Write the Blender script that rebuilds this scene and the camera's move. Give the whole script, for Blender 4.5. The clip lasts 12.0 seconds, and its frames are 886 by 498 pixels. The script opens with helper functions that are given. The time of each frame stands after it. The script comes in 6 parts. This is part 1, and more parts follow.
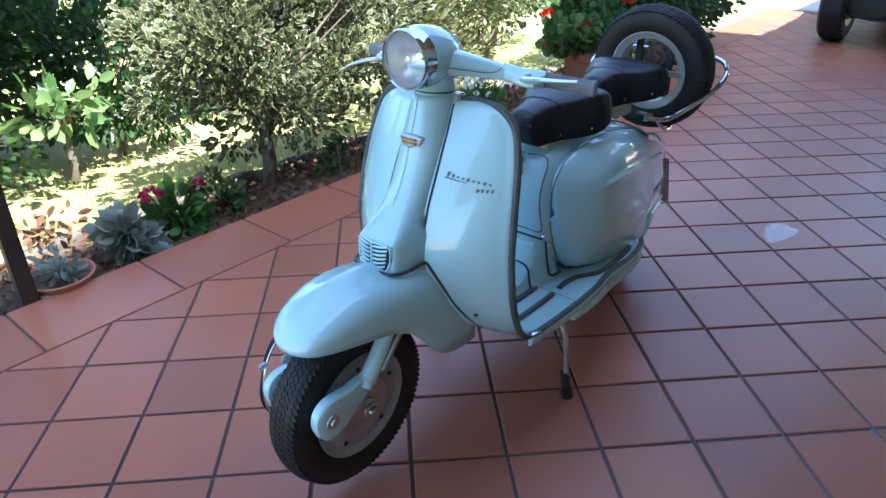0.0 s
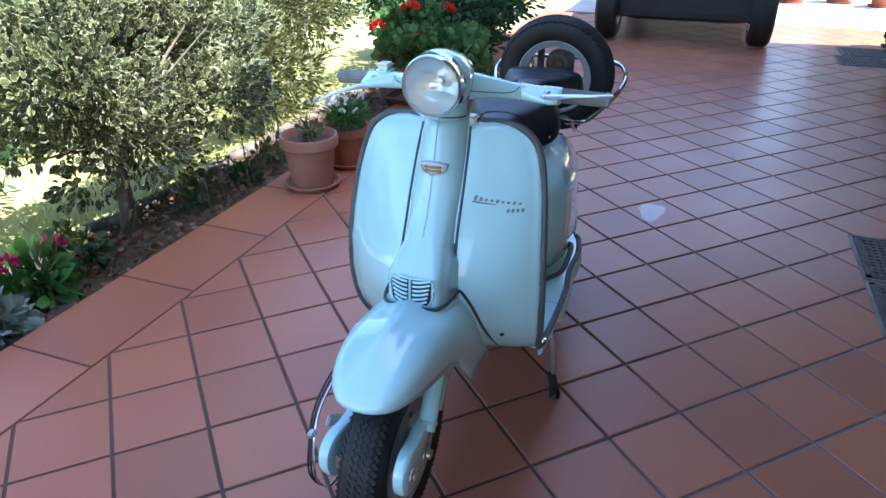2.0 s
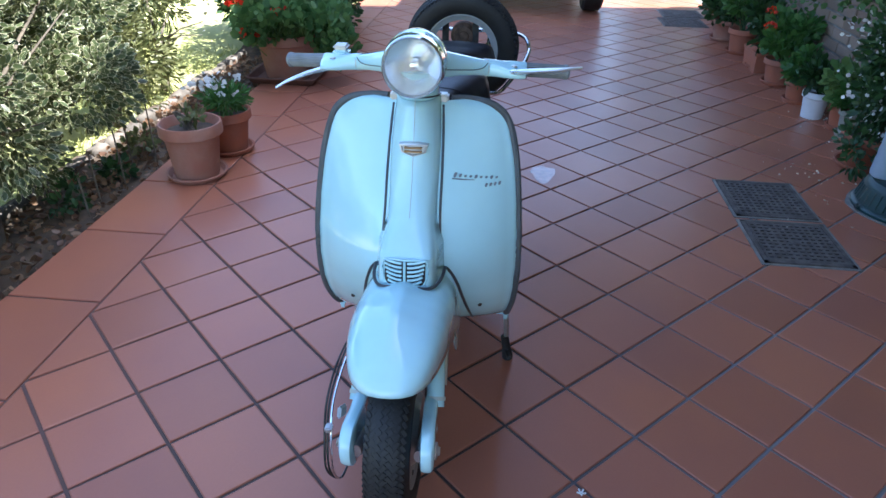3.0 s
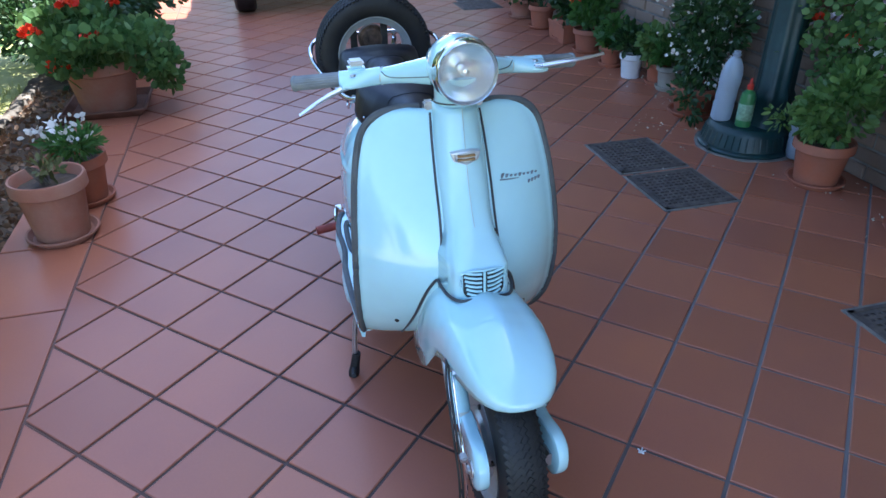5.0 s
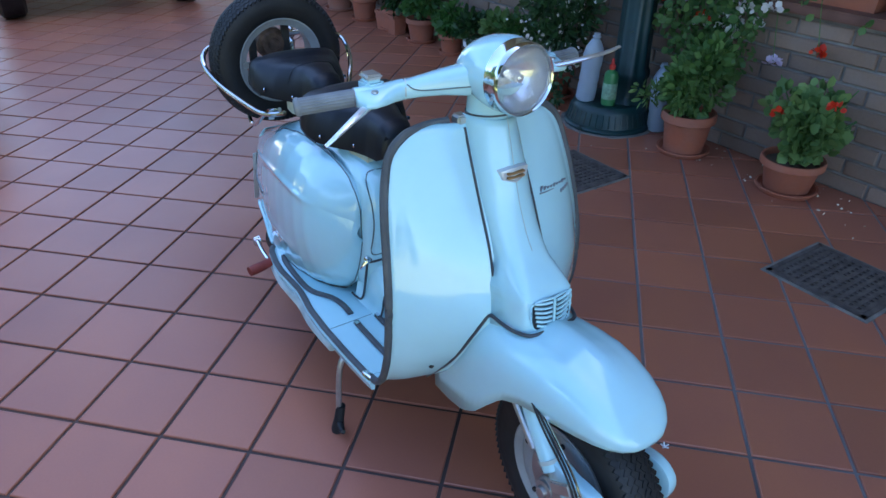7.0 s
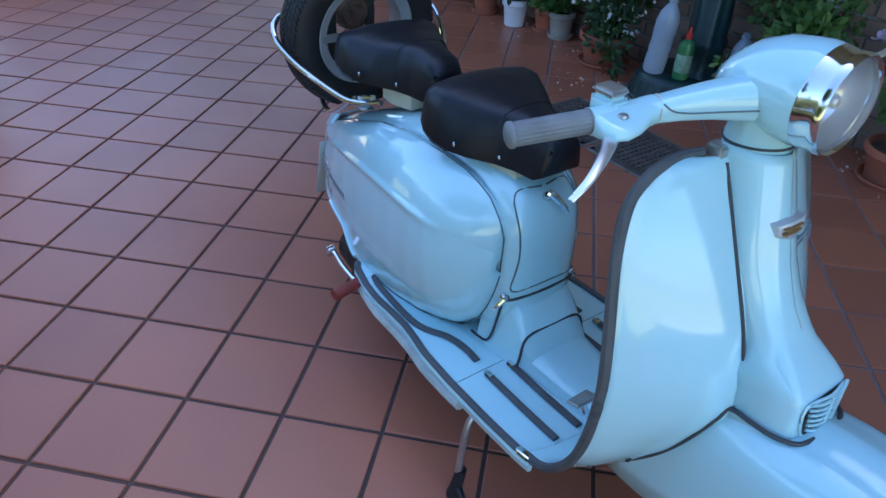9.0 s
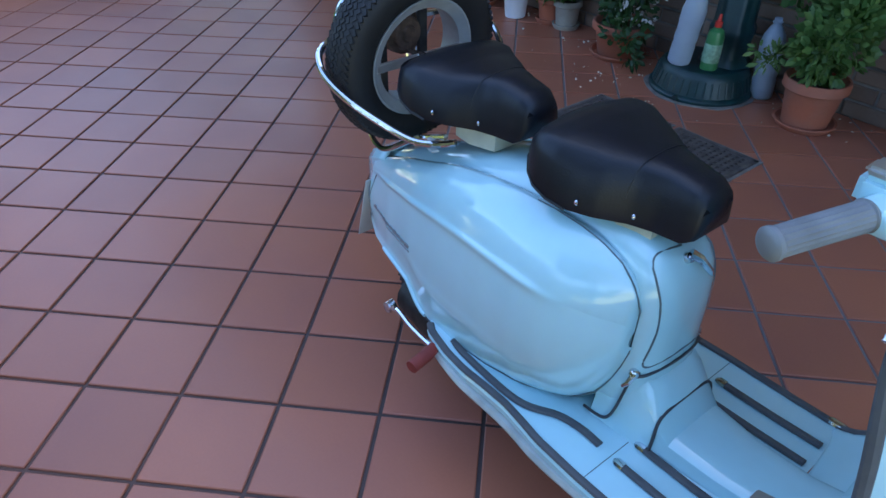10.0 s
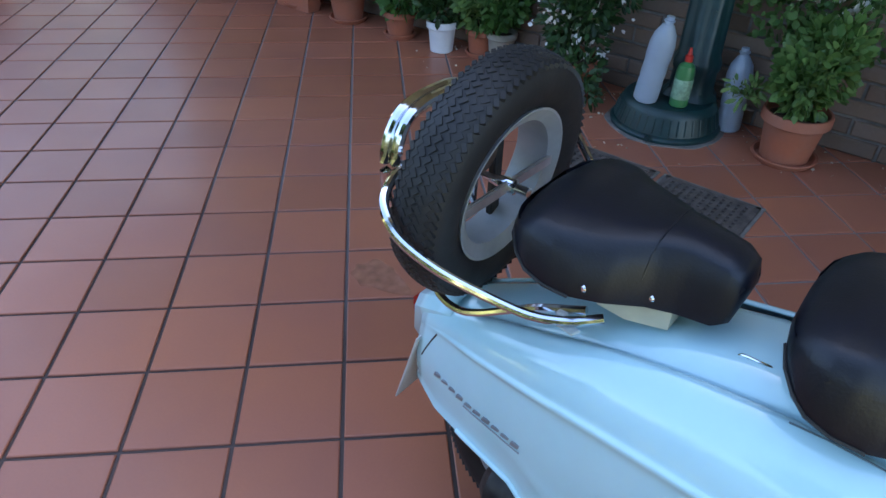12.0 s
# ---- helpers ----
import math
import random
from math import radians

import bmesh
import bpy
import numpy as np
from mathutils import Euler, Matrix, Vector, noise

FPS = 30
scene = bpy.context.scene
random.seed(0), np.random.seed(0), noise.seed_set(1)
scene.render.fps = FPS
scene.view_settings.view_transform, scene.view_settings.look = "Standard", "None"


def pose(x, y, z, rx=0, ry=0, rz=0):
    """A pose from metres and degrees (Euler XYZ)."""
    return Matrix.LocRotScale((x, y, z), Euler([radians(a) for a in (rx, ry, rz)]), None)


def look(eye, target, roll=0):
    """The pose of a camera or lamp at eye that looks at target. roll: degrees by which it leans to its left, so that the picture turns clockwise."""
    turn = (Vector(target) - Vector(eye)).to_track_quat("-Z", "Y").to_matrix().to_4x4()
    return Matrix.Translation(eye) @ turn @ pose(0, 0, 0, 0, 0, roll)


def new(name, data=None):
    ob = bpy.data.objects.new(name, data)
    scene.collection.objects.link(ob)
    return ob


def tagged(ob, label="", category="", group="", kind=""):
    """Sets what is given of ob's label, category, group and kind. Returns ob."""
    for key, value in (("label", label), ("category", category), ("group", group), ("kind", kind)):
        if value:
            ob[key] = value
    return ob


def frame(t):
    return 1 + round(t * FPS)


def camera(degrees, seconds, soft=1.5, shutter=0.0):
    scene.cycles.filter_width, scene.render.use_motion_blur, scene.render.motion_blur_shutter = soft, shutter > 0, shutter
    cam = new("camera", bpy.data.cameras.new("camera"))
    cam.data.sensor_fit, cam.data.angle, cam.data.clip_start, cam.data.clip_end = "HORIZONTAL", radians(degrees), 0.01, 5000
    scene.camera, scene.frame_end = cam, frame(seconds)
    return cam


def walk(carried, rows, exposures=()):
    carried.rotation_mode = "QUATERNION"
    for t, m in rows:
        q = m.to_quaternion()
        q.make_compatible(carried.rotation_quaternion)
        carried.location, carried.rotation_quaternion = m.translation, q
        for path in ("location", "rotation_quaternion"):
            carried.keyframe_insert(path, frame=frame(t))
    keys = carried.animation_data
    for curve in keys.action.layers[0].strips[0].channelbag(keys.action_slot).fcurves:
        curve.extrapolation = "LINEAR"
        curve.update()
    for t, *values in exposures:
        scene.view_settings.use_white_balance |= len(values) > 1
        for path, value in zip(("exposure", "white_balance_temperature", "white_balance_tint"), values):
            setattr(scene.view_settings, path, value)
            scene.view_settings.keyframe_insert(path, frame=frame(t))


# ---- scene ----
cam = camera(66.2, 12.0)
PATH = [
    (0, (2.512, 0.972, 1.307), (1.171, -0.176, 0.366), -0.8),
    (0.5, (2.507, 0.856, 1.313), (1.14, -0.24, 0.348), -0.5),
    (1, (2.558, 0.748, 1.327), (1.08, -0.197, 0.367), 0.8),
    (1.5, (2.681, 0.631, 1.339), (1.065, -0.096, 0.411), 1.1),
    (2, (2.731, 0.489, 1.331), (1.07, -0.131, 0.405), 0.0),
    (2.5, (2.749, 0.351, 1.341), (1.04, -0.089, 0.4), 0.6),
    (3, (2.815, 0.193, 1.349), (1.086, 0.03, 0.357), 1.2),
    (3.2, (2.844, 0.132, 1.359), (1.117, 0.029, 0.356), 0.6),
    (4.8, (2.735, -0.305, 1.355), (1.043, 0.064, 0.355), -0.7),
    (5, (2.728, -0.37, 1.356), (1.051, 0.058, 0.354), -0.9),
    (5.5, (2.683, -0.511, 1.351), (1.064, 0.077, 0.335), -1.2),
    (6, (2.574, -0.606, 1.349), (1.018, 0.134, 0.335), -0.8),
    (6.5, (2.472, -0.669, 1.341), (0.972, 0.191, 0.337), 0.1),
    (6.7, (2.423, -0.693, 1.339), (0.951, 0.213, 0.333), 0.3),
    (8.3, (2.021, -0.822, 1.303), (0.69, 0.182, 0.198), 1.4),
    (8.5, (1.969, -0.819, 1.302), (0.636, 0.17, 0.186), 2.0),
    (9, (1.83, -0.817, 1.292), (0.502, 0.146, 0.149), 2.6),
    (9.5, (1.649, -0.843, 1.299), (0.35, 0.137, 0.137), 1.3),
    (10, (1.467, -0.852, 1.292), (0.212, 0.159, 0.108), 0.7),
    (10.5, (1.276, -0.818, 1.292), (0.064, 0.233, 0.098), 0.9),
    (11, (1.138, -0.785, 1.286), (-0.041, 0.298, 0.087), 1.1),
    (11.5, (0.974, -0.782, 1.291), (-0.143, 0.376, 0.102), 1.5),
    (12, (0.809, -0.779, 1.288), (-0.198, 0.497, 0.123), 1.9),
]
walk(cam, [(t, look(eye, target, roll)) for t, eye, target, roll in PATH],
     exposures=[(0, 2.3, 5750, 10), (3, 2.24, 5700, 10), (5, 2.24, 5700, 10), (6.5, 2.12, 5650, 10), (8.5, 1.85, 5550, 10), (10.5, 2.16, 5950, 10), (12, 2.36, 6450, 10)])

# ---- world, sun ----
SUN_DIR = Vector((-0.085, 0.50, 1.0)).normalized()
world = bpy.data.worlds.new("world")
scene.world = world
world.use_nodes = True
wn = world.node_tree.nodes
sky = wn.new("ShaderNodeTexSky")
sky.sky_type, sky.sun_disc = "NISHITA", False
sky.sun_elevation = math.asin(SUN_DIR.z)
sky.sun_rotation = math.atan2(SUN_DIR.x, SUN_DIR.y)
wn["Background"].inputs["Strength"].default_value = 0.15
world.node_tree.links.new(sky.outputs[0], wn["Background"].inputs[0])
sun = new("sun", bpy.data.lights.new("sun", "SUN"))
sun.data.energy, sun.data.angle, sun.data.color = 5.0, radians(0.5), (1.0, 0.95, 0.86)
sun.matrix_world = look(SUN_DIR * 20, (0, 0, 0))


# ---- materials ----
def shader(name, color, rough=0.5, metal=0.0, vary=0.15, scale=8.0, fine=60.0, bump=0.0, coat=0.0, per="none", second=None,
           alpha=1.0, transmission=0.0, spec=0.5, speckle=0.0):
    """A surface with a base colour varied at two scales, a fine relief and gloss."""
    m = bpy.data.materials.new(name)
    m.use_nodes = True
    nt = m.node_tree
    n, l = nt.nodes, nt.links
    b = n["Principled BSDF"]
    tc = n.new("ShaderNodeNewGeometry")
    big = n.new("ShaderNodeTexNoise")
    big.inputs["Scale"].default_value, big.inputs["Detail"].default_value = scale, 5
    small = n.new("ShaderNodeTexNoise")
    small.inputs["Scale"].default_value, small.inputs["Detail"].default_value = fine, 4
    l.new(tc.outputs["Position"], big.inputs["Vector"])
    l.new(tc.outputs["Position"], small.inputs["Vector"])
    mixed = n.new("ShaderNodeMix")
    mixed.data_type = "RGBA"
    c2 = second or tuple(c * (1 - vary * 1.6) for c in color)
    mixed.inputs[6].default_value, mixed.inputs[7].default_value = (*color, 1), (*c2, 1)
    ramp = n.new("ShaderNodeMapRange")
    ramp.inputs["From Min"].default_value, ramp.inputs["From Max"].default_value = 0.35, 0.68
    l.new(big.outputs["Fac"], ramp.inputs["Value"])
    l.new(ramp.outputs[0], mixed.inputs[0])
    hsv = n.new("ShaderNodeHueSaturation")
    l.new(mixed.outputs[2], hsv.inputs["Color"])
    add = n.new("ShaderNodeMath")
    add.operation = "MULTIPLY_ADD"
    l.new(small.outputs["Fac"], add.inputs[0])
    add.inputs[1].default_value, add.inputs[2].default_value = vary * 0.9 + speckle, 1 - (vary * 0.9 + speckle) / 2
    last = add.outputs[0]
    if per != "none":
        src = n.new("ShaderNodeObjectInfo").outputs["Random"] if per == "object" else n.new("ShaderNodeNewGeometry").outputs["Random Per Island"]
        pm = n.new("ShaderNodeMath")
        pm.operation = "MULTIPLY_ADD"
        l.new(src, pm.inputs[0])
        pm.inputs[1].default_value, pm.inputs[2].default_value = vary * 1.8, 1 - vary * 0.9
        pr = n.new("ShaderNodeMath")
        pr.operation = "MULTIPLY"
        l.new(last, pr.inputs[0])
        l.new(pm.outputs[0], pr.inputs[1])
        last = pr.outputs[0]
    l.new(last, hsv.inputs["Value"])
    l.new(hsv.outputs[0], b.inputs["Base Color"])
    rr = n.new("ShaderNodeMapRange")
    rr.inputs["To Min"].default_value, rr.inputs["To Max"].default_value = max(rough * 0.8, 0.02), min(rough * 1.25, 1)
    l.new(big.outputs["Fac"], rr.inputs["Value"])
    l.new(rr.outputs[0], b.inputs["Roughness"])
    b.inputs["Metallic"].default_value = metal
    b.inputs["Coat Weight"].default_value, b.inputs["Coat Roughness"].default_value = coat, 0.05
    b.inputs["Alpha"].default_value = alpha
    b.inputs["Transmission Weight"].default_value = transmission
    b.inputs["Specular IOR Level"].default_value = spec
    if bump:
        bp = n.new("ShaderNodeBump")
        bp.inputs["Strength"].default_value, bp.inputs["Distance"].default_value = bump, 0.003
        l.new(small.outputs["Fac"], bp.inputs["Height"])
        l.new(bp.outputs[0], b.inputs["Normal"])
    return m


def leaf_shader(name, color, tip, through_light=0.35, margin=None, rough=0.45):
    """Leaves: each island has its own tone, light shines through, and a pale margin where the kind has one."""
    m = bpy.data.materials.new(name)
    m.use_nodes = True
    n, l = m.node_tree.nodes, m.node_tree.links
    b = n["Principled BSDF"]
    geo = n.new("ShaderNodeNewGeometry")
    mixed = n.new("ShaderNodeMix")
    mixed.data_type = "RGBA"
    mixed.inputs[6].default_value, mixed.inputs[7].default_value = (*color, 1), (*tip, 1)
    l.new(geo.outputs["Random Per Island"], mixed.inputs[0])
    out = mixed.outputs[2]
    if margin:
        uv = n.new("ShaderNodeUVMap")
        dist = n.new("ShaderNodeVectorMath")
        dist.operation = "DISTANCE"
        dist.inputs[1].default_value = (0.5, 0.5, 0)
        l.new(uv.outputs[0], dist.inputs[0])
        noise_t = n.new("ShaderNodeTexNoise")
        noise_t.inputs["Scale"].default_value = 90
        tc = n.new("ShaderNodeTexCoord")
        l.new(tc.outputs["Object"], noise_t.inputs["Vector"])
        ad = n.new("ShaderNodeMath")
        ad.operation = "MULTIPLY_ADD"
        ad.inputs[1].default_value = 0.25
        l.new(noise_t.outputs["Fac"], ad.inputs[0])
        l.new(dist.outputs["Value"], ad.inputs[2])
        step = n.new("ShaderNodeMapRange")
        step.inputs["From Min"].default_value, step.inputs["From Max"].default_value = 0.47, 0.57
        l.new(ad.outputs[0], step.inputs["Value"])
        mx = n.new("ShaderNodeMix")
        mx.data_type = "RGBA"
        l.new(step.outputs[0], mx.inputs[0])
        l.new(out, mx.inputs[6])
        mx.inputs[7].default_value = (*margin, 1)
        out = mx.outputs[2]
    l.new(out, b.inputs["Base Color"])
    b.inputs["Roughness"].default_value = rough
    tr = n.new("ShaderNodeBsdfTranslucent")
    l.new(out, tr.inputs["Color"])
    ms = n.new("ShaderNodeMixShader")
    ms.inputs[0].default_value = through_light
    l.new(b.outputs[0], ms.inputs[1])
    l.new(tr.outputs[0], ms.inputs[2])
    l.new(ms.outputs[0], n["Material Output"].inputs[0])
    return m


TILE = shader("terracotta_tile", (0.38, 0.136, 0.074), 0.34, vary=0.12, scale=2.2, fine=140, bump=0.06, second=(0.335, 0.122, 0.078), per="object", spec=0.43, coat=0.05)
TILE_FAR = shader("terracotta_tile_far", (0.38, 0.136, 0.074), 0.34, vary=0.12, scale=2.2, fine=140, bump=0.06, second=(0.335, 0.122, 0.078), per="island", spec=0.43, coat=0.05)
GROUT = shader("grout", (0.048, 0.035, 0.032), 0.9, vary=0.3, scale=0.9, fine=80, bump=0.3, second=(0.09, 0.065, 0.058))


def dusty(m, pale, start, end):
    """Pale cement smeared in the joints of the strip along the wall."""
    n, l = m.node_tree.nodes, m.node_tree.links
    b = n["Principled BSDF"]
    old = b.inputs["Base Color"].links[0].from_socket
    tc, sep, mr, mx, wob = (n.new("ShaderNode" + k) for k in ("TexCoord", "SeparateXYZ", "MapRange", "Mix", "TexNoise"))
    wob.inputs["Scale"].default_value = 2.5
    ad = n.new("ShaderNodeMath")
    ad.operation = "MULTIPLY_ADD"
    ad.inputs[1].default_value = 0.9
    l.new(tc.outputs["Object"], sep.inputs[0])
    l.new(tc.outputs["Object"], wob.inputs["Vector"])
    l.new(wob.outputs["Fac"], ad.inputs[0])
    l.new(sep.outputs["Y"], ad.inputs[2])
    mr.inputs["From Min"].default_value, mr.inputs["From Max"].default_value = start + 0.45, end + 0.45
    l.new(ad.outputs[0], mr.inputs["Value"])
    mx.data_type = "RGBA"
    mx.inputs[7].default_value = (*pale, 1)
    l.new(mr.outputs[0], mx.inputs[0])
    l.new(old, mx.inputs[6])
    l.new(mx.outputs[2], b.inputs["Base Color"])


dusty(GROUT, (0.22, 0.215, 0.22), 0.15, 1.0)
dusty(GROUT, (0.13, 0.075, 0.06), -0.5, -1.1)
MORTAR = shader("mortar", (0.25, 0.23, 0.21), 0.9, vary=0.3, scale=10, fine=90, bump=0.5)
PAINT = shader("pale_blue_paint", (0.463, 0.725, 0.785), 0.12, vary=0.04, scale=4, fine=40, coat=0.9)
PAINT_OLD = shader("pale_paint_worn", (0.50, 0.56, 0.53), 0.45, vary=0.2, scale=14, fine=70)
CHROME = shader("chrome", (0.70, 0.73, 0.77), 0.1, metal=1, vary=0.06, scale=30, fine=200)
CAST = shader("cast_aluminium", (0.55, 0.56, 0.56), 0.38, metal=0.9, vary=0.15, scale=20, fine=120, bump=0.1)
RIM = shader("silver_wheel_paint", (0.38, 0.41, 0.425), 0.4, metal=0.3, vary=0.15, scale=12, fine=90)
RUBBER = shader("tyre_rubber", (0.014, 0.014, 0.015), 0.62, vary=0.3, scale=14, fine=120, bump=0.15)
GREY_RUBBER = shader("grey_rubber", (0.085, 0.09, 0.095), 0.6, vary=0.15, scale=20, fine=100, bump=0.1)
GRIP = shader("grip_rubber", (0.20, 0.215, 0.225), 0.6, vary=0.15, scale=30, fine=120, bump=0.15)
TRIM = shader("dark_beading", (0.05, 0.055, 0.062), 0.5, vary=0.2, scale=20)
VINYL = shader("black_vinyl", (0.006, 0.0078, 0.014), 0.40, vary=0.2, scale=20, fine=260, bump=0.12, spec=0.42)
BLACK = shader("black_plastic", (0.012, 0.012, 0.013), 0.5, vary=0.2)
DARK_METAL = shader("dark_engine_metal", (0.06, 0.058, 0.055), 0.55, metal=0.6, vary=0.3, scale=30, fine=120, bump=0.3)
RED_RUBBER = shader("red_rubber", (0.24, 0.035, 0.025), 0.6, vary=0.2, scale=30)


def clear_glass(name, flutes):
    """Thin clear glass: what lies behind shows, and it mirrors more towards its rim."""
    g = bpy.data.materials.new(name)
    g.use_nodes = True
    n, l = g.node_tree.nodes, g.node_tree.links
    tr, gl, mx, fr, wave, bp, tc = (n.new("ShaderNode" + k) for k in ("BsdfTransparent", "BsdfGlossy", "MixShader", "Fresnel", "TexWave", "Bump", "TexCoord"))
    gl.inputs["Roughness"].default_value = 0.04
    fr.inputs["IOR"].default_value = 1.55
    wave.bands_direction = "Y"
    wave.inputs["Scale"].default_value = flutes
    bp.inputs["Strength"].default_value, bp.inputs["Distance"].default_value = 0.25, 0.001
    l.new(tc.outputs["Object"], wave.inputs["Vector"])
    l.new(wave.outputs["Fac"], bp.inputs["Height"])
    l.new(bp.outputs[0], gl.inputs["Normal"])
    l.new(fr.outputs[0], mx.inputs[0])
    l.new(tr.outputs[0], mx.inputs[1])
    l.new(gl.outputs[0], mx.inputs[2])
    frost, blend = n.new("ShaderNodeBsdfTranslucent"), n.new("ShaderNodeMixShader")
    frost.inputs["Color"].default_value = (0.9, 0.92, 0.95, 1)
    l.new(bp.outputs[0], frost.inputs["Normal"])
    blend.inputs[0].default_value = 0.25
    l.new(mx.outputs[0], blend.inputs[1])
    l.new(frost.outputs[0], blend.inputs[2])
    l.new(blend.outputs[0], n["Material Output"].inputs[0])
    return g


LENS = clear_glass("headlight_glass", 70)
ALU = shader("polished_aluminium", (0.80, 0.81, 0.82), 0.28, metal=0.85, vary=0.08, scale=20, fine=120)
REFLECTOR = shader("lamp_reflector", (0.94, 0.94, 0.95), 0.22, metal=1, vary=0.03, fine=160, bump=0.2)
SEAM_GREY = shader("blue_grey_seam", (0.12, 0.17, 0.19), 0.6, vary=0.2)
SCRIPT = shader("dull_script_metal", (0.21, 0.245, 0.285), 0.35, metal=0.3, vary=0.1)
SCRIPT_PALE = shader("worn_script_metal", (0.30, 0.32, 0.34), 0.45, metal=0.4, vary=0.1)
GILT = shader("gilt_enamel", (0.40, 0.24, 0.10), 0.35, metal=0.3, vary=0.15)
SILVER = shader("worn_silver_plate", (0.66, 0.68, 0.70), 0.35, metal=0.35, vary=0.1)
RED_LENS = shader("red_lens", (0.35, 0.015, 0.012), 0.15, vary=0.1, coat=0.6)
PLATE = shader("plate_white", (0.62, 0.62, 0.6), 0.45, vary=0.1)
POT = shader("terracotta_pot", (0.36, 0.108, 0.054), 0.8, vary=0.2, scale=9, fine=60, bump=0.2, second=(0.31, 0.12, 0.075))
POT_PALE = shader("pale_clay_pot", (0.34, 0.135, 0.085), 0.85, vary=0.2, scale=8, fine=60, bump=0.2, second=(0.36, 0.19, 0.135))
POT_BEIGE = shader("beige_pot", (0.36, 0.33, 0.27), 0.85, vary=0.2, scale=10, fine=60, bump=0.2)
CREAM = shader("cream_paint", (0.60, 0.62, 0.50), 0.45, vary=0.15, scale=14)
WHITE = shader("white_plastic", (0.75, 0.76, 0.78), 0.4, vary=0.08, scale=10)
SOIL = shader("soil", (0.05, 0.033, 0.022), 0.95, vary=0.5, scale=14, fine=60, bump=1.0, second=(0.11, 0.075, 0.045))
LAWN = shader("lawn", (0.31, 0.32, 0.09), 0.9, vary=0.3, scale=1.3, fine=40, bump=0.8, second=(0.44, 0.41, 0.19))
DRIVE = shader("pale_paving", (0.56, 0.52, 0.46), 0.85, vary=0.15, scale=3, fine=60, bump=0.3, second=(0.48, 0.44, 0.39))
STONE = shader("edging_stone", (0.15, 0.125, 0.10), 0.9, vary=0.3, scale=12, fine=60, bump=0.6, per="object")
BRICK = shader("ochre_brick", (0.235, 0.155, 0.108), 0.9, vary=0.22, scale=9, fine=80, bump=0.5, per="object", second=(0.24, 0.175, 0.135))
BRICK_FAR = shader("ochre_brick_far", (0.235, 0.155, 0.108), 0.9, vary=0.22, scale=9, fine=80, bump=0.5, per="island", second=(0.24, 0.175, 0.135))
PLASTER = shader("plaster", (0.34, 0.31, 0.27), 0.9, vary=0.12, scale=2, fine=60, bump=0.2)
COPING = shader("clay_coping", (0.19, 0.088, 0.06), 0.8, vary=0.2, scale=8, fine=60, bump=0.2)
GREEN_IRON = shader("green_iron_paint", (0.007, 0.036, 0.038), 0.42, vary=0.25, scale=12, fine=70, bump=0.1)
GRATE = shader("iron_grate", (0.125, 0.102, 0.092), 0.75, metal=0.1, vary=0.3, scale=25, fine=120, bump=0.3)
RUST = shader("rusty_steel", (0.15, 0.095, 0.065), 0.6, metal=0.4, vary=0.4, scale=40, fine=150, bump=0.2)
PIT = shader("drain_pit", (0.085, 0.068, 0.06), 0.95, vary=0.3)
WOOD_DARK = shader("dark_post", (0.04, 0.028, 0.022), 0.6, vary=0.3, scale=6, fine=60, bump=0.3)
BARK = shader("bark", (0.19, 0.155, 0.115), 0.95, vary=0.35, scale=16, fine=70, bump=1.0)
BOTTLE = shader("milky_plastic", (0.55, 0.64, 0.75), 0.3, vary=0.06, scale=10, transmission=0.5)
GREEN_BOTTLE = shader("green_plastic", (0.05, 0.19, 0.065), 0.3, vary=0.1)
LABEL = shader("pale_label", (0.26, 0.42, 0.28), 0.5, vary=0.3, scale=60)
RED_CAP = shader("red_cap", (0.5, 0.03, 0.02), 0.4, vary=0.1)
CAR_PAINT = shader("dark_car_paint", (0.010, 0.010, 0.016), 0.35, vary=0.08, coat=0.15)
GLASS_DARK = shader("car_glass", (0.02, 0.022, 0.025), 0.06, vary=0.02, coat=1.0)
PETAL_BIT = shader("fallen_petals", (0.75, 0.68, 0.55), 0.8, vary=0.3, per="island")
WET = shader("wet_tile", (0.40, 0.17, 0.11), 0.12, vary=0.3, scale=30, coat=0.25)
LEAF_VARI = leaf_shader("variegated_leaf", (0.06, 0.085, 0.038), (0.15, 0.18, 0.072), 0.38, margin=(0.68, 0.64, 0.42))
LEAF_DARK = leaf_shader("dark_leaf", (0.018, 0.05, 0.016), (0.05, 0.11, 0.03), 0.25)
LEAF_MID = leaf_shader("green_leaf", (0.05, 0.13, 0.03), (0.10, 0.22, 0.05), 0.35)
LEAF_GER = leaf_shader("geranium_leaf", (0.085, 0.17, 0.045), (0.21, 0.32, 0.10), 0.3, rough=0.6)
LEAF_LIGHT = leaf_shader("sunny_leaf", (0.16, 0.20, 0.04), (0.34, 0.34, 0.09), 0.45)
LEAF_BASIL = leaf_shader("bright_herb_leaf", (0.06, 0.14, 0.03), (0.17, 0.28, 0.08), 0.3)
LEAF_HANG = leaf_shader("trailing_geranium_leaf", (0.05, 0.12, 0.03), (0.14, 0.24, 0.07), 0.3, rough=0.6)
LEAF_OLIVE = leaf_shader("olive_leaf", (0.08, 0.10, 0.03), (0.22, 0.22, 0.09), 0.35)
LEAF_BROAD = leaf_shader("broad_bright_leaf", (0.07, 0.16, 0.04), (0.28, 0.40, 0.15), 0.35)
LEAF_GREY = leaf_shader("grey_leaf", (0.22, 0.28, 0.24), (0.35, 0.40, 0.36), 0.2)
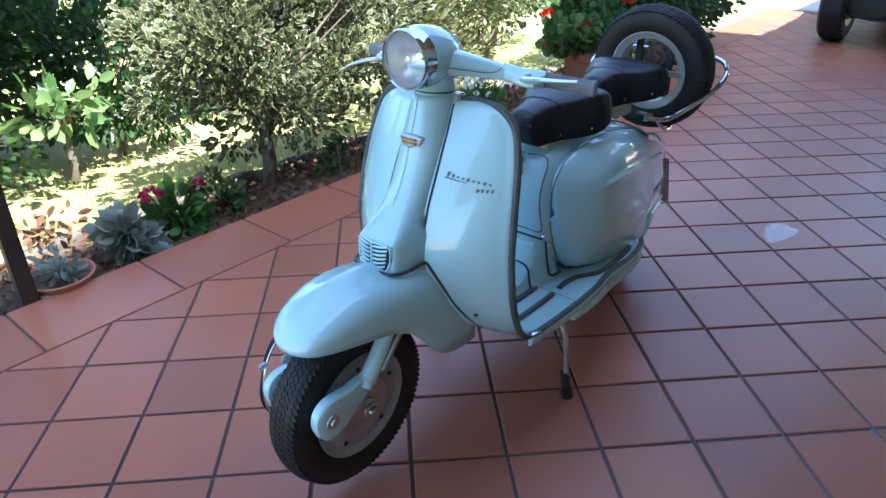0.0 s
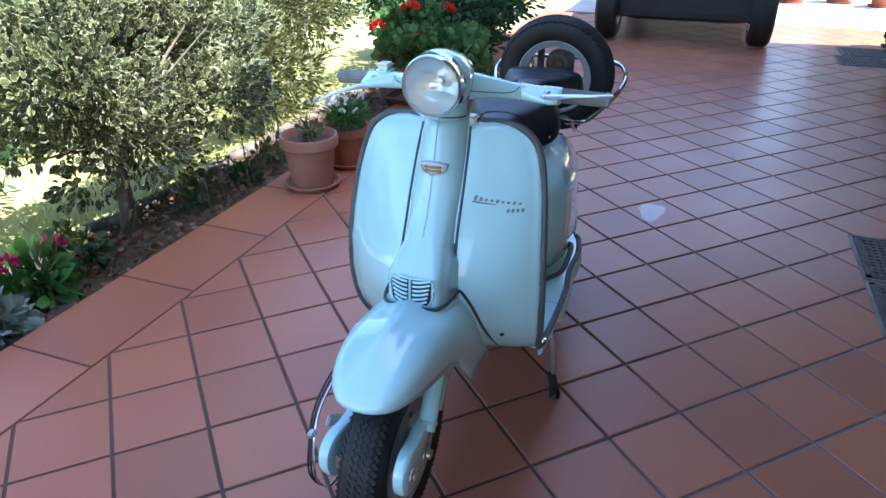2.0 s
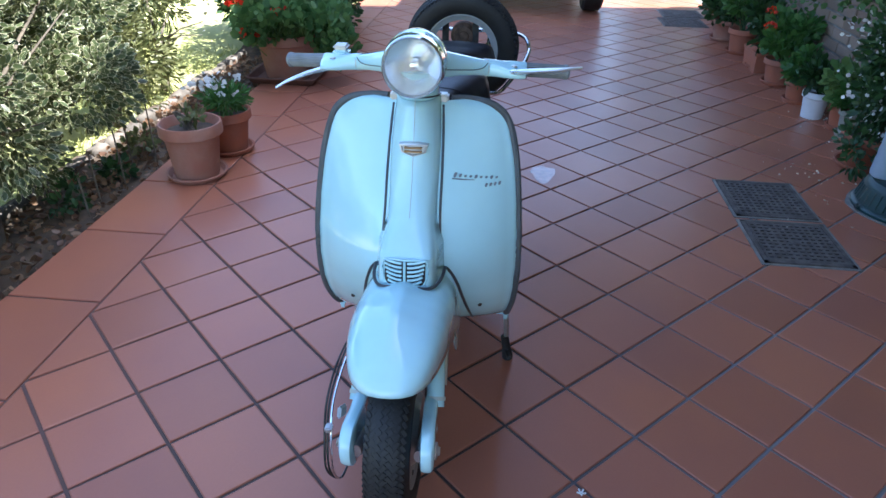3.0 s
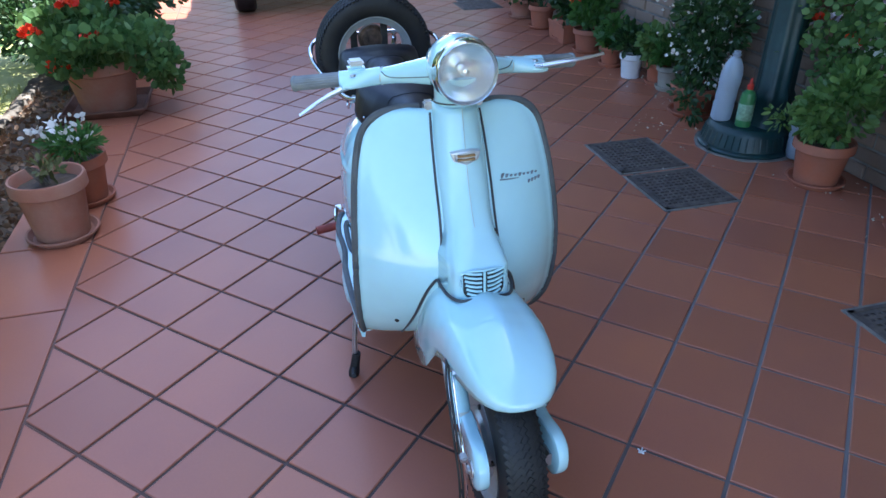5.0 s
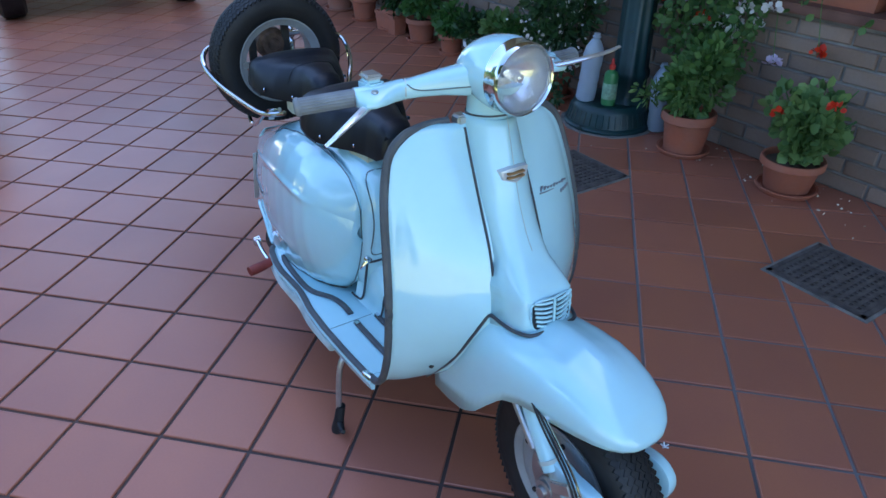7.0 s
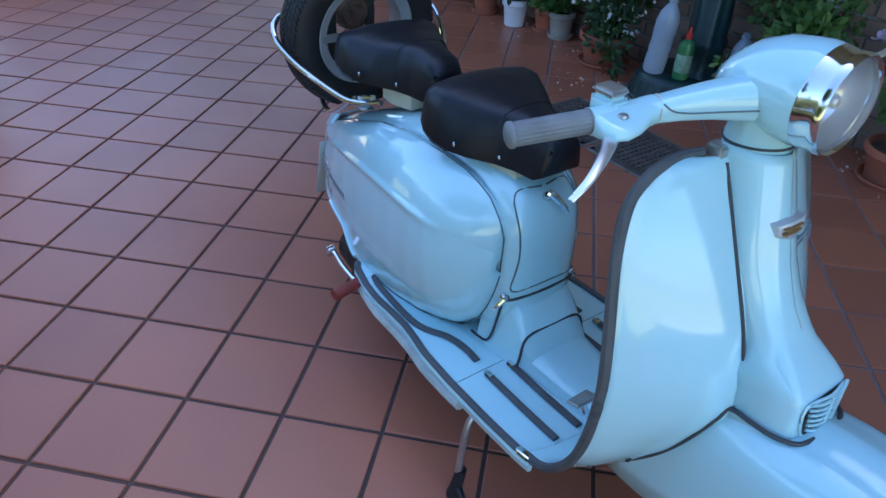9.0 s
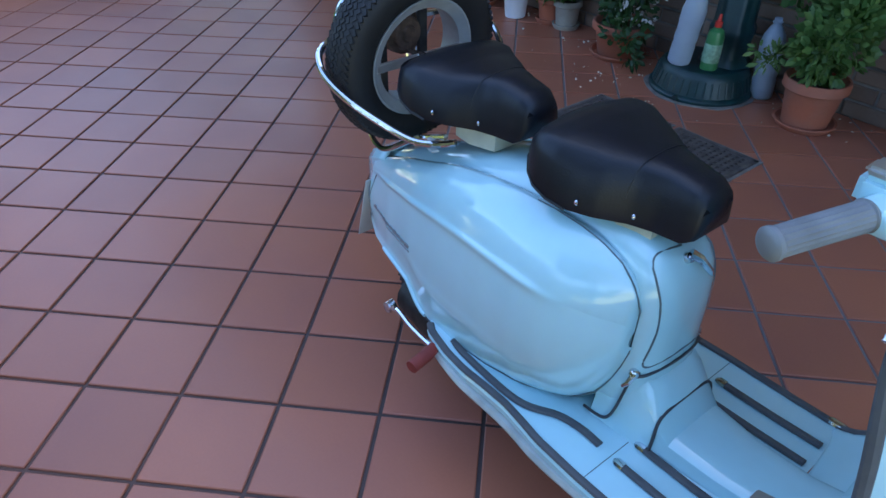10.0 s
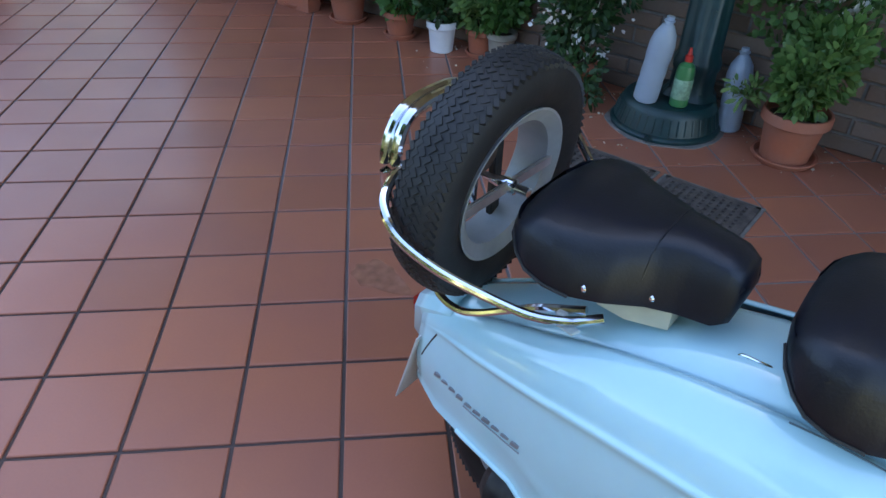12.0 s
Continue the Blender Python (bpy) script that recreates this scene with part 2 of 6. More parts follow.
GRASS = leaf_shader("grass_blade", (0.30, 0.33, 0.09), (0.52, 0.50, 0.22), 0.5)
DRY_LEAF = leaf_shader("dry_leaf", (0.12, 0.06, 0.035), (0.26, 0.15, 0.08), 0.2)
RED_PETAL = leaf_shader("red_petal", (0.62, 0.03, 0.015), (0.85, 0.07, 0.02), 0.4)
PINK_PETAL = leaf_shader("pink_petal", (0.42, 0.02, 0.09), (0.62, 0.06, 0.16), 0.35)
WHITE_PETAL = leaf_shader("white_petal", (0.75, 0.72, 0.68), (0.85, 0.82, 0.80), 0.3)
LILAC_PETAL = leaf_shader("lilac_petal", (0.62, 0.5, 0.68), (0.75, 0.66, 0.78), 0.3)


# ---- mesh helpers ----
def finish(name, me, material, parent=None, label="", sharp=35):
    for p in me.polygons:
        p.use_smooth = True
    me.set_sharp_from_angle(angle=radians(sharp))
    if material:
        me.materials.append(material)
    ob = new(name, me)
    if parent:
        ob.parent = parent
        base = parent
        while base.parent:
            base = base.parent
        if base.get("authored_in_place") and parent is base:
            ob.matrix_parent_inverse = Matrix.Translation(-base.location)
    if label:
        ob["label"] = label
    return ob


def part(name, bm, material, parent=None, label="", sharp=35):
    me = bpy.data.meshes.new(name)
    bmesh.ops.recalc_face_normals(bm, faces=bm.faces)
    bm.to_mesh(me)
    bm.free()
    return finish(name, me, material, parent, label, sharp)


def thing(name, loc, label, category, group="", in_place=False):
    """An Empty at the base of a thing; in_place: its parts are written in the place's own metres."""
    e = new(name)
    e.location, e.empty_display_size = loc, 0.1
    if in_place:
        e["authored_in_place"] = True
    return tagged(e, label, category, group)


def box(bm, x0, x1, y0, y1, z0, z1, bevel=0.0, m=None):
    r = bmesh.ops.create_cube(bm, size=1)
    vs = r["verts"]
    for v in vs:
        v.co = Vector(((x0 + x1) / 2 + v.co.x * (x1 - x0), (y0 + y1) / 2 + v.co.y * (y1 - y0), (z0 + z1) / 2 + v.co.z * (z1 - z0)))
        if m:
            v.co = m @ v.co
    if bevel:
        bmesh.ops.bevel(bm, geom=list({e for v in vs for e in v.link_edges}), offset=bevel, segments=2, affect="EDGES")
    return bm


def loft(bm, rings, closed=True, cap=True):
    """Skin a row of rings of equal length."""
    rows = [[bm.verts.new(p) for p in ring] for ring in rings]
    n = len(rows[0])
    for a, b in zip(rows, rows[1:]):
        for i in range(n if closed else n - 1):
            j = (i + 1) % n
            bm.faces.new((a[i], a[j], b[j], b[i]))
    if cap and closed:
        bm.faces.new(rows[0][::-1])
        bm.faces.new(rows[-1])
    return bm


def spline(pts, steps=6, closed=False):
    """Catmull-Rom points through pts."""
    pts = [Vector(p) for p in pts]
    n = len(pts)
    out = []
    for i in range(n if closed else n - 1):
        p0 = pts[(i - 1) % n] if closed or i > 0 else pts[0] * 2 - pts[1]
        p1, p2 = pts[i], pts[(i + 1) % n]
        p3 = pts[(i + 2) % n] if closed or i + 2 < n else p2 * 2 - p1
        for k in range(steps):
            t = k / steps
            out.append(0.5 * (2 * p1 + (p2 - p0) * t + (2 * p0 - 5 * p1 + 4 * p2 - p3) * t * t + (3 * p1 - p0 - 3 * p2 + p3) * t ** 3))
    if not closed:
        out.append(pts[-1])
    return out


def tube(bm, pts, radius, sides=8, closed=False, flat=1.0):
    """A tube along pts; radius: a number or one for each point; flat: squeeze across."""
    pts = [Vector(p) for p in pts]
    n = len(pts)
    rings = []
    up = Vector((0.013, 0.021, 1))
    for i, p in enumerate(pts):
        if closed:
            d = pts[(i + 1) % n] - pts[i - 1]
        else:
            d = pts[min(i + 1, n - 1)] - pts[max(i - 1, 0)]
        d.normalize()
        a = d.cross(up)
        if a.length < 1e-3:
            a = d.cross(Vector((1, 0, 0)))
        a.normalize()
        b = a.cross(d)
        r = radius[i] if hasattr(radius, "__len__") else radius
        rings.append([p + (a * math.cos(t) + b * math.sin(t) * flat) * r for t in (2 * math.pi * k / sides for k in range(sides))])
    if closed:
        rings.append(rings[0])
        return loft(bm, rings, cap=False)
    return loft(bm, rings)


def lathe(bm, profile, segments=32, m=None):
    """Turn (radius, height) pairs round the z axis; m places the result."""
    rings = []
    for r, z in profile:
        ring = []
        for k in range(segments):
            a = 2 * math.pi * k / segments
            p = Vector((r * math.cos(a), r * math.sin(a), z))
            ring.append(m @ p if m else p)
        rings.append(ring)
    n0 = len(bm.verts)
    loft(bm, rings, cap=False)
    bm.verts.ensure_lookup_table()
    if 1e-6 < profile[0][0] < 0.003:
        bm.faces.new(bm.verts[n0:n0 + segments])
    if 1e-6 < profile[-1][0] < 0.003:
        bm.faces.new(bm.verts[len(bm.verts) - segments:])
    return bm


def lerp_rows(rows, x):
    """Smooth values from rows of (x, a, b, ...)."""
    if x <= rows[0][0]:
        return rows[0][1:]
    for p, q in zip(rows, rows[1:]):
        if x <= q[0]:
            t = (x - p[0]) / (q[0] - p[0])
            return tuple(a + (b - a) * t for a, b in zip(p[1:], q[1:]))
    return rows[-1][1:]


def leaves(name, points, dirs, size, material, parent=None, seed=0, wide=0.6, fold=0.25, label="", vary=0.4):
    """One mesh of folded leaves of six corners, at points, each roughly along its direction."""
    rng = np.random.default_rng(seed)
    p = np.asarray(points, float)
    n = len(p)
    d = np.asarray(dirs, float) + rng.normal(0, 0.25, (n, 3))
    d /= np.linalg.norm(d, axis=1, keepdims=True) + 1e-9
    r = rng.normal(0, 1, (n, 3))
    r[:, 2] *= 0.35
    s = np.cross(d, r)
    s /= np.linalg.norm(s, axis=1, keepdims=True) + 1e-9
    up = np.cross(s, d)
    L = (size * (1 + vary * rng.uniform(-1, 1, n)))[:, None]
    Wd = L * wide * 0.5
    base, tip = p, p + d * L
    l1 = p + d * L * 0.3 + s * Wd * 0.85 + up * Wd * fold
    l2 = p + d * L * 0.68 + s * Wd * 0.9 + up * Wd * fold
    r1 = p + d * L * 0.3 - s * Wd * 0.85 + up * Wd * fold
    r2 = p + d * L * 0.68 - s * Wd * 0.9 + up * Wd * fold
    verts = np.stack([base, l1, l2, tip, r2, r1], axis=1).reshape(-1, 3)
    idx = np.arange(n)[:, None] * 6
    faces = np.concatenate([idx + np.array([[0, 1, 2, 3]]), idx + np.array([[0, 3, 4, 5]])], axis=1).reshape(-1, 4)
    me = bpy.data.meshes.new(name)
    me.from_pydata(verts.tolist(), [], faces.tolist())
    uv = me.uv_layers.new(name="UVMap")
    one = np.array([[0.5, 0], [0.08, 0.3], [0.08, 0.7], [0.5, 1], [0.5, 0], [0.5, 1], [0.92, 0.7], [0.92, 0.3]])
    uv.data.foreach_set("uv", np.tile(one, (n, 1)).ravel())
    ob = finish(name, me, material, parent, label, sharp=180)
    if parent and n > 45:
        ob["kind"] = "stuff"
    return ob


def cloud(n, centre, radii, seed, lumps=10, lump=0.42, low=-1.0):
    """Points on and in a ragged crown of overlapping lumps, and outward directions."""
    rng = np.random.default_rng(seed)
    c, rad = np.array(centre, float), np.array(radii, float)
    lc = rng.normal(0, 1, (lumps, 3))
    lc /= np.linalg.norm(lc, axis=1, keepdims=True)
    lc *= rng.uniform(0.35, 0.8, (lumps, 1))
    lc[:, 2] = np.maximum(lc[:, 2], low)
    pick = rng.integers(0, lumps, n)
    q = rng.normal(0, 1, (n, 3))
    q /= np.linalg.norm(q, axis=1, keepdims=True)
    rr = rng.uniform(0.35, 1, (n, 1)) ** 0.5 * lump * rng.uniform(0.6, 1.15, (lumps, 1))[pick]
    local = lc[pick] + q * rr
    pts = c + local * rad
    dirs = q * 0.7 + local * 0.6 + np.array([0, 0, 0.15])
    return pts, dirs


# ---- large structure ----
def plain(name, build, material, label, category):
    bm = bmesh.new()
    build(bm)
    ob = part(name, bm, material)
    return tagged(ob, label, category, kind="structure")


GARDEN_EDGE, SEAM, WALL_FACE = -1.51, -1.165, 2.28


def build_ground(bm):
    bmesh.ops.create_grid(bm, x_segments=60, y_segments=60, size=1)
    for v in bm.verts:
        x, y = v.co.x, v.co.y
        v.co.x = math.copysign(abs(x) ** 3 * 400 + abs(x) * 8, x)
        v.co.y = math.copysign(abs(y) ** 3 * 400 + abs(y) * 8, y)
        v.co.z = -0.12 + 0.03 * noise.noise(Vector((v.co.x * 0.5, v.co.y * 0.5, 0)))


ground = plain("ground", build_ground, LAWN, "sunlit yellow-green lawn round the tiled porch", "lawn")
floor = plain("floor", lambda bm: box(bm, -14, 4.2, GARDEN_EDGE, 2.6, -0.2, -0.006), GROUT,
              "porch floor of diagonal terracotta tiles with dark joints", "floor")
plain("wall_house", lambda bm: box(bm, -5.28, 9.0, 2.62, 2.9, 0.0, 9.0), PLASTER, "tall plain plastered house wall behind the planters", "wall")
# overhead slab is an unseen addition; it cuts sky light near the wall
plain("trim_balcony", lambda bm: box(bm, -5.28, 9.0, 0.40, 2.617, 2.75, 2.95, 0.01), PLASTER, "unseen plain plastered slab added to shade the floor by the wall", "balcony")
plain("pavement", lambda bm: box(bm, -14, -6.42, GARDEN_EDGE, WALL_FACE, -0.1, 0.001), DRIVE, "pale sunlit paving of the drive", "paving")
plain("pavement_side", lambda bm: box(bm, -14, -5.285, WALL_FACE + 0.002, 9.0, -0.1, 0.001), DRIVE, "pale sunlit paving past the end of the house", "paving")
# pale ground added out of view to throw fill light on the scooter's front
plain("pavement_front", lambda bm: box(bm, 4.203, 13.0, GARDEN_EDGE, 2.6, -0.1, 0.001), DRIVE, "unseen pale paving added past the porch end to bounce light forward", "paving")
brick_wall = plain("wall_brick", lambda bm: box(bm, -5.28, 4.6, WALL_FACE + 0.012, 2.615, -0.1, 0.70), MORTAR,
                   "low wall of pale ochre bricks with mortar joints", "wall")
plain("trim_coping", lambda bm: box(bm, -5.28, 4.6, WALL_FACE - 0.045, 2.617, 0.703, 0.745, 0.006), COPING,
      "reddish brown clay coping on the brick wall", "coping")


def build_bed(bm):
    nx, ny = 150, 10
    rows = []
    for i in range(nx):
        u = -5 + 9 * i / (nx - 1)
        row = []
        for j in range(ny):
            v = -1.515 - 0.56 * j / (ny - 1)
            h = -0.055 + 0.03 * noise.noise(Vector((u * 6, v * 6, 1))) + 0.015 * noise.noise(Vector((u * 19, v * 19, 4)))
            row.append(Vector((u, v, h)))
        rows.append(row)
    loft(bm, rows, closed=False)


plain("ground_bed", build_bed, SOIL, "dark soil bed with fallen leaves along the porch edge", "soil")


def iron_drain(u0, u1, v0, v1):
    """A square iron grate in a mortar frame let into the floor."""
    d = thing("drain_grate", ((u0 + u1) / 2, (v0 + v1) / 2, 0), "rusty dark iron drain grate set in pale mortar", "drain grate", "drain grates")
    a, b = (u1 - u0) / 2, (v1 - v0) / 2
    bm = bmesh.new()
    w = 0.014
    for x0, x1, y0, y1 in ((-a - w, a + w, -b - w, -b), (-a - w, a + w, b, b + w), (-a - w, -a, -b, b), (a, a + w, -b, b)):
        box(bm, x0, x1, y0, y1, -0.005, 0.0035, 0.0015)
    part("mortar_frame", bm, MORTAR, d)
    bm = bmesh.new()
    box(bm, -a, a, -b, b, -0.004, 0.0022)
    part("pit", bm, PIT, d)
    bm = bmesh.new()
    for x0, x1, y0, y1 in ((-a, a, -b, -b + 0.02), (-a, a, b - 0.02, b), (-a, -a + 0.02, -b, b), (a - 0.02, a, -b, b)):
        box(bm, x0, x1, y0, y1, 0.0, 0.008, 0.002)
    part("grate_frame", bm, GRATE, d)
    count = 13
    for k in range(1, count):
        x = -a + 2 * a * k / count
        bm = bmesh.new()
        box(bm, x - 0.008, x + 0.008, -b + 0.02, b - 0.02, 0.002, 0.0075)
        part("bar", bm, GRATE, d)
    for k in range(1, count):
        y = -b + 2 * b * k / count
        bm = bmesh.new()
        box(bm, -a + 0.02, a - 0.02, y - 0.0055, y + 0.0055, 0.002, 0.0068)
        part("cross_bar", bm, GRATE, d)
    bm = bmesh.new()
    lathe(bm, [(0.001, 0.0095), (0.022, 0.0095), (0.026, 0.006), (0.026, 0.002)], 12)
    part("lifting_boss", bm, GRATE, d)
    return d


iron_drain(-0.395, -0.005, 1.235, 1.585)
iron_drain(0.04, 0.405, 1.235, 1.585)
iron_drain(1.25, 1.615, 1.415, 1.755)
iron_drain(-4.55, -4.15, 1.65, 2.05)
iron_drain(-5.0, -4.6, 1.72, 2.12)


# ---- the scooter: nose towards +x ----
scooter = thing("scooter", (1.1, 0, 0), "vintage pale blue scooter with two black saddles on its centre stand", "scooter", in_place=True)


def put(name, bm, material, parent=scooter, label="", sharp=35):
    return part(name, bm, material, parent, label, sharp)


# leg shield: rows of height, half width, edge's x
SHIELD = [(0.302, 0.220, 1.290), (0.311, 0.222, 1.318), (0.33, 0.225, 1.343), (0.36, 0.229, 1.368), (0.40, 0.235, 1.391), (0.45, 0.238, 1.410), (0.52, 0.239, 1.422), (0.60, 0.236, 1.423),
          (0.68, 0.230, 1.410), (0.75, 0.222, 1.393), (0.80, 0.213, 1.380), (0.84, 0.202, 1.371), (0.865, 0.189, 1.367), (0.882, 0.171, 1.366), (0.892, 0.148, 1.364), (0.897, 0.108, 1.362)]


BULGE = [(0.302, 0.02), (0.345, 0.060), (0.41, 0.076), (0.48, 0.098), (0.56, 0.116), (0.62, 0.104), (0.68, 0.091), (0.74, 0.078), (0.82, 0.060), (0.897, 0.033)]


def shield_x(y, z):
    hw, xe = lerp_rows(SHIELD, z)
    s = min(abs(y) / hw, 1)
    return xe + lerp_rows(BULGE, z)[0] * (1 - s * s) - 0.005 * math.exp(-((s - 0.93) / 0.06) ** 2)


bm = bmesh.new()
zs = [0.302 + (0.897 - 0.302) * (0.5 - 0.5 * math.cos(math.pi * k / 36)) for k in range(37)]
rows = []
for z in zs:
    hw, xe = lerp_rows(SHIELD, z)
    rows.append([(shield_x(hw * s, z), hw * s, z) for s in (-1 + 2 * k / 32 for k in range(33))])
loft(bm, rows, closed=False)
shield = put("leg_shield", bm, PAINT)
sol = shield.modifiers.new("thickness", "SOLIDIFY")
sol.thickness, sol.offset = 0.006, 0
for side in (-1, 1):
    bm = bmesh.new()
    edge = [(xe - 0.002, side * hw, z) for z, hw, xe in SHIELD] + [(1.368, side * 0.07, 0.899)]
    tube(bm, spline(edge, 4), 0.0085, 8)
    put("edge_trim", bm, GREY_RUBBER, shield, "grey rubber edging")
    bm = bmesh.new()
    m = pose(shield_x(0.156, 0.415) + 0.004, side * 0.156, 0.415, 0, 90, 0)
    lathe(bm, [(0.001, 0.003), (0.005, 0.002), (0.006, -0.002)], 10, m)
    put("screw", bm, BLACK, shield)
    bm = bmesh.new()
    box(bm, 1.365, 1.392, side * 0.052 - 0.012, side * 0.052 + 0.012, 0.893, 0.913, 0.004)
    put("clamp", bm, CAST, shield)
# the name on the shield, as bars
for k in range(9):
    bm = bmesh.new()
    y = 0.088 + 0.0112 * k
    z = 0.757 - 0.0016 * k
    h = 0.013 if k == 0 else (0.0085 if k % 3 == 1 else 0.005)
    x = shield_x(y, z) + 0.0045
    box(bm, x - 0.002, x + 0.0015, -0.0030, 0.0030, -h / 2, h / 2, 0.001, Matrix(((1, 0, 0, 0), (0, 1, 0.35, y), (0, 0, 1, z), (0, 0, 0, 1))))
    put("script_bar", bm, SCRIPT, shield)
for k in range(4):
    bm = bmesh.new()
    y, z = 0.156 + 0.0095 * k, 0.731
    x = shield_x(y, z) + 0.0045
    box(bm, x - 0.002, x + 0.0015, -0.0028, 0.0028, -0.0045, 0.0045, 0.001, Matrix(((1, 0, 0, 0), (0, 1, 0.35, y), (0, 0, 1, z), (0, 0, 0, 1))))
    put("script_bar", bm, SCRIPT, shield)
bm = bmesh.new()
tube(bm, [(shield_x(y, 0.75) + 0.0045, y, 0.7505 - (y - 0.085) * 0.15) for y in np.linspace(0.082, 0.190, 8)], 0.0016, 6)
put("script_line", bm, SCRIPT, shield)

# horn casting: rows of height, front x, half width
HORN = [(0.510, 1.585, 0.050), (0.530, 1.608, 0.058), (0.548, 1.614, 0.060), (0.626, 1.607, 0.058), (0.642, 1.592, 0.053), (0.672, 1.553, 0.045), (0.72, 1.518, 0.046), (0.77, 1.494, 0.049),
        (0.82, 1.477, 0.050), (0.87, 1.460, 0.049), (0.91, 1.447, 0.047), (0.945, 1.436, 0.045)]
bm = bmesh.new()
rings = []
for k in range(29):
    z = 0.510 + (0.914 - 0.510) * k / 28
    xf, hw = lerp_rows(HORN, z)
    back = shield_x(0.06, z) - 0.006
    depth = xf - back
    ring = []
    spread = lerp_rows([(0.535, 0.018), (0.60, 0.016), (0.75, 0.009), (0.945, 0.0)], z)[0]
    sq = lerp_rows([(0.51, 0.16, 0.42), (0.63, 0.16, 0.42), (0.70, 0.45, 0.66), (0.77, 0.68, 0.80), (0.95, 0.80, 0.88)], z)
    for a in np.linspace(-math.pi / 2, math.pi / 2, 25):
        c, s = math.cos(a), math.sin(a)
        cx = abs(c) ** sq[0]
        side_w = hw + spread * (1 - cx) ** 1.5
        ring.append((back + depth * cx + (0.004 * (1 - abs(s)) ** 2 if z > 0.65 else 0.0), math.copysign(abs(s) ** sq[1], s) * side_w, z))
    rings.append(ring)
loft(bm, rings, closed=False)
horn = put("horn_casting", bm, PAINT)
sol = horn.modifiers.new("thickness", "SOLIDIFY")
sol.thickness, sol.offset = 0.004, -1
# grille
bm = bmesh.new()
grid = []
for y in np.linspace(-0.043, 0.043, 13):
    bow = 0.006 * (y / 0.043) ** 2
    low = 0.565 + 0.012 * max(0.0, (abs(y) - 0.036) / 0.007)
    grid.append([(1.6185 - bow, y, low), (1.6145 - bow, y, 0.623), (1.598, y, 0.623), (1.598, y, low)])
loft(bm, grid)
grille = put("grille", bm, BLACK, horn, "dark horn grille with pale slats")
for k in range(6):
    z = 0.571 + 0.0098 * k
    hw = 0.036 + 0.008 * (z - 0.571) / 0.05
    for s in (-1, 1):
        bm = bmesh.new()
        tube(bm, [(1.6205 - 0.0065 * t * t - (z - 0.571) * 0.07, s * (0.006 + (hw - 0.006) * t), z + 0.006 * t * t) for t in (0, 0.35, 0.7, 1)], 0.0027, 6)
        put("slat", bm, PAINT, horn)
bm = bmesh.new()
tube(bm, spline([(1.612, -0.0395, 0.568), (1.607, -0.046, 0.619), (1.6145, 0, 0.626), (1.607, 0.046, 0.619), (1.612, 0.0395, 0.568), (1.619, 0, 0.564)], 4, True), 0.0024, 6, True)
put("grille_rim", bm, PAINT, horn)
bm = bmesh.new()
tube(bm, [(1.6205, 0, 0.566), (1.6165, 0, 0.625)], 0.003, 6)
put("grille_post", bm, PAINT, horn)
bm = bmesh.new()
shield_pts = [(-0.026, -0.007), (-0.031, 0.010), (-0.012, 0.015), (0.012, 0.015), (0.031, 0.010), (0.026, -0.007), (0, -0.015)]
loft(bm, [[(1.466 - y * y * 7, y * 1.04, 0.82 + z * 1.06) for y, z in shield_pts], [(1.4865 - y * y * 7, y, 0.82 + z) for y, z in shield_pts], [(1.489 - y * y * 7, y * 0.86, 0.82 + z * 0.78) for y, z in shield_pts], [(1.4855 - y * y * 7, y * 0.78, 0.82 + z * 0.66) for y, z in shield_pts]])
badge = put("badge", bm, SILVER, horn, "small chrome crest badge")
bm = bmesh.new()
for z in (0.8165, 0.8245):
    box(bm, 1.478, 1.4878, -0.0185, 0.0185, z - 0.0019, z + 0.0019, 0.0006)
put("badge_enamel", bm, GILT, horn, "gilt enamel bars")
bm = bmesh.new()
tube(bm, [(lerp_rows(HORN, z)[0] + 0.0052, 0.0, z) for z in np.linspace(0.69, 0.92, 10) if abs(z - 0.82) > 0.02], 0.0007, 5)
put("seam", bm, PAINT_OLD, horn)
for side in (-1, 1):
    bm = bmesh.new()
    tube(bm, spline([(shield_x(y, z) + 0.004, side * y, z) for y, z in ((0.054, 0.893), (0.0575, 0.84), (0.060, 0.76), (0.061, 0.68), (0.066, 0.61), (0.073, 0.565))], 5), 0.0028, 6)
    put("beading", bm, TRIM, horn, "dark rubber beading")

# front mudguard: x, top, half width, bottom
GUARD = [(1.38, 0.475, 0.118, 0.292), (1.44, 0.535, 0.122, 0.298), (1.49, 0.572, 0.123, 0.308), (1.53, 0.572, 0.122, 0.335), (1.57, 0.570, 0.121, 0.385), (1.61, 0.569, 0.119, 0.432),
         (1.66, 0.575, 0.116, 0.458), (1.71, 0.577, 0.113, 0.470), (1.75, 0.573, 0.107, 0.476), (1.79, 0.559, 0.099, 0.480), (1.82, 0.544, 0.089, 0.482), (1.843, 0.528, 0.076, 0.482), (1.86, 0.510, 0.059, 0.482), (1.871, 0.495, 0.036, 0.482), (1.874, 0.488, 0.012, 0.481)]
bm = bmesh.new()
rings = []
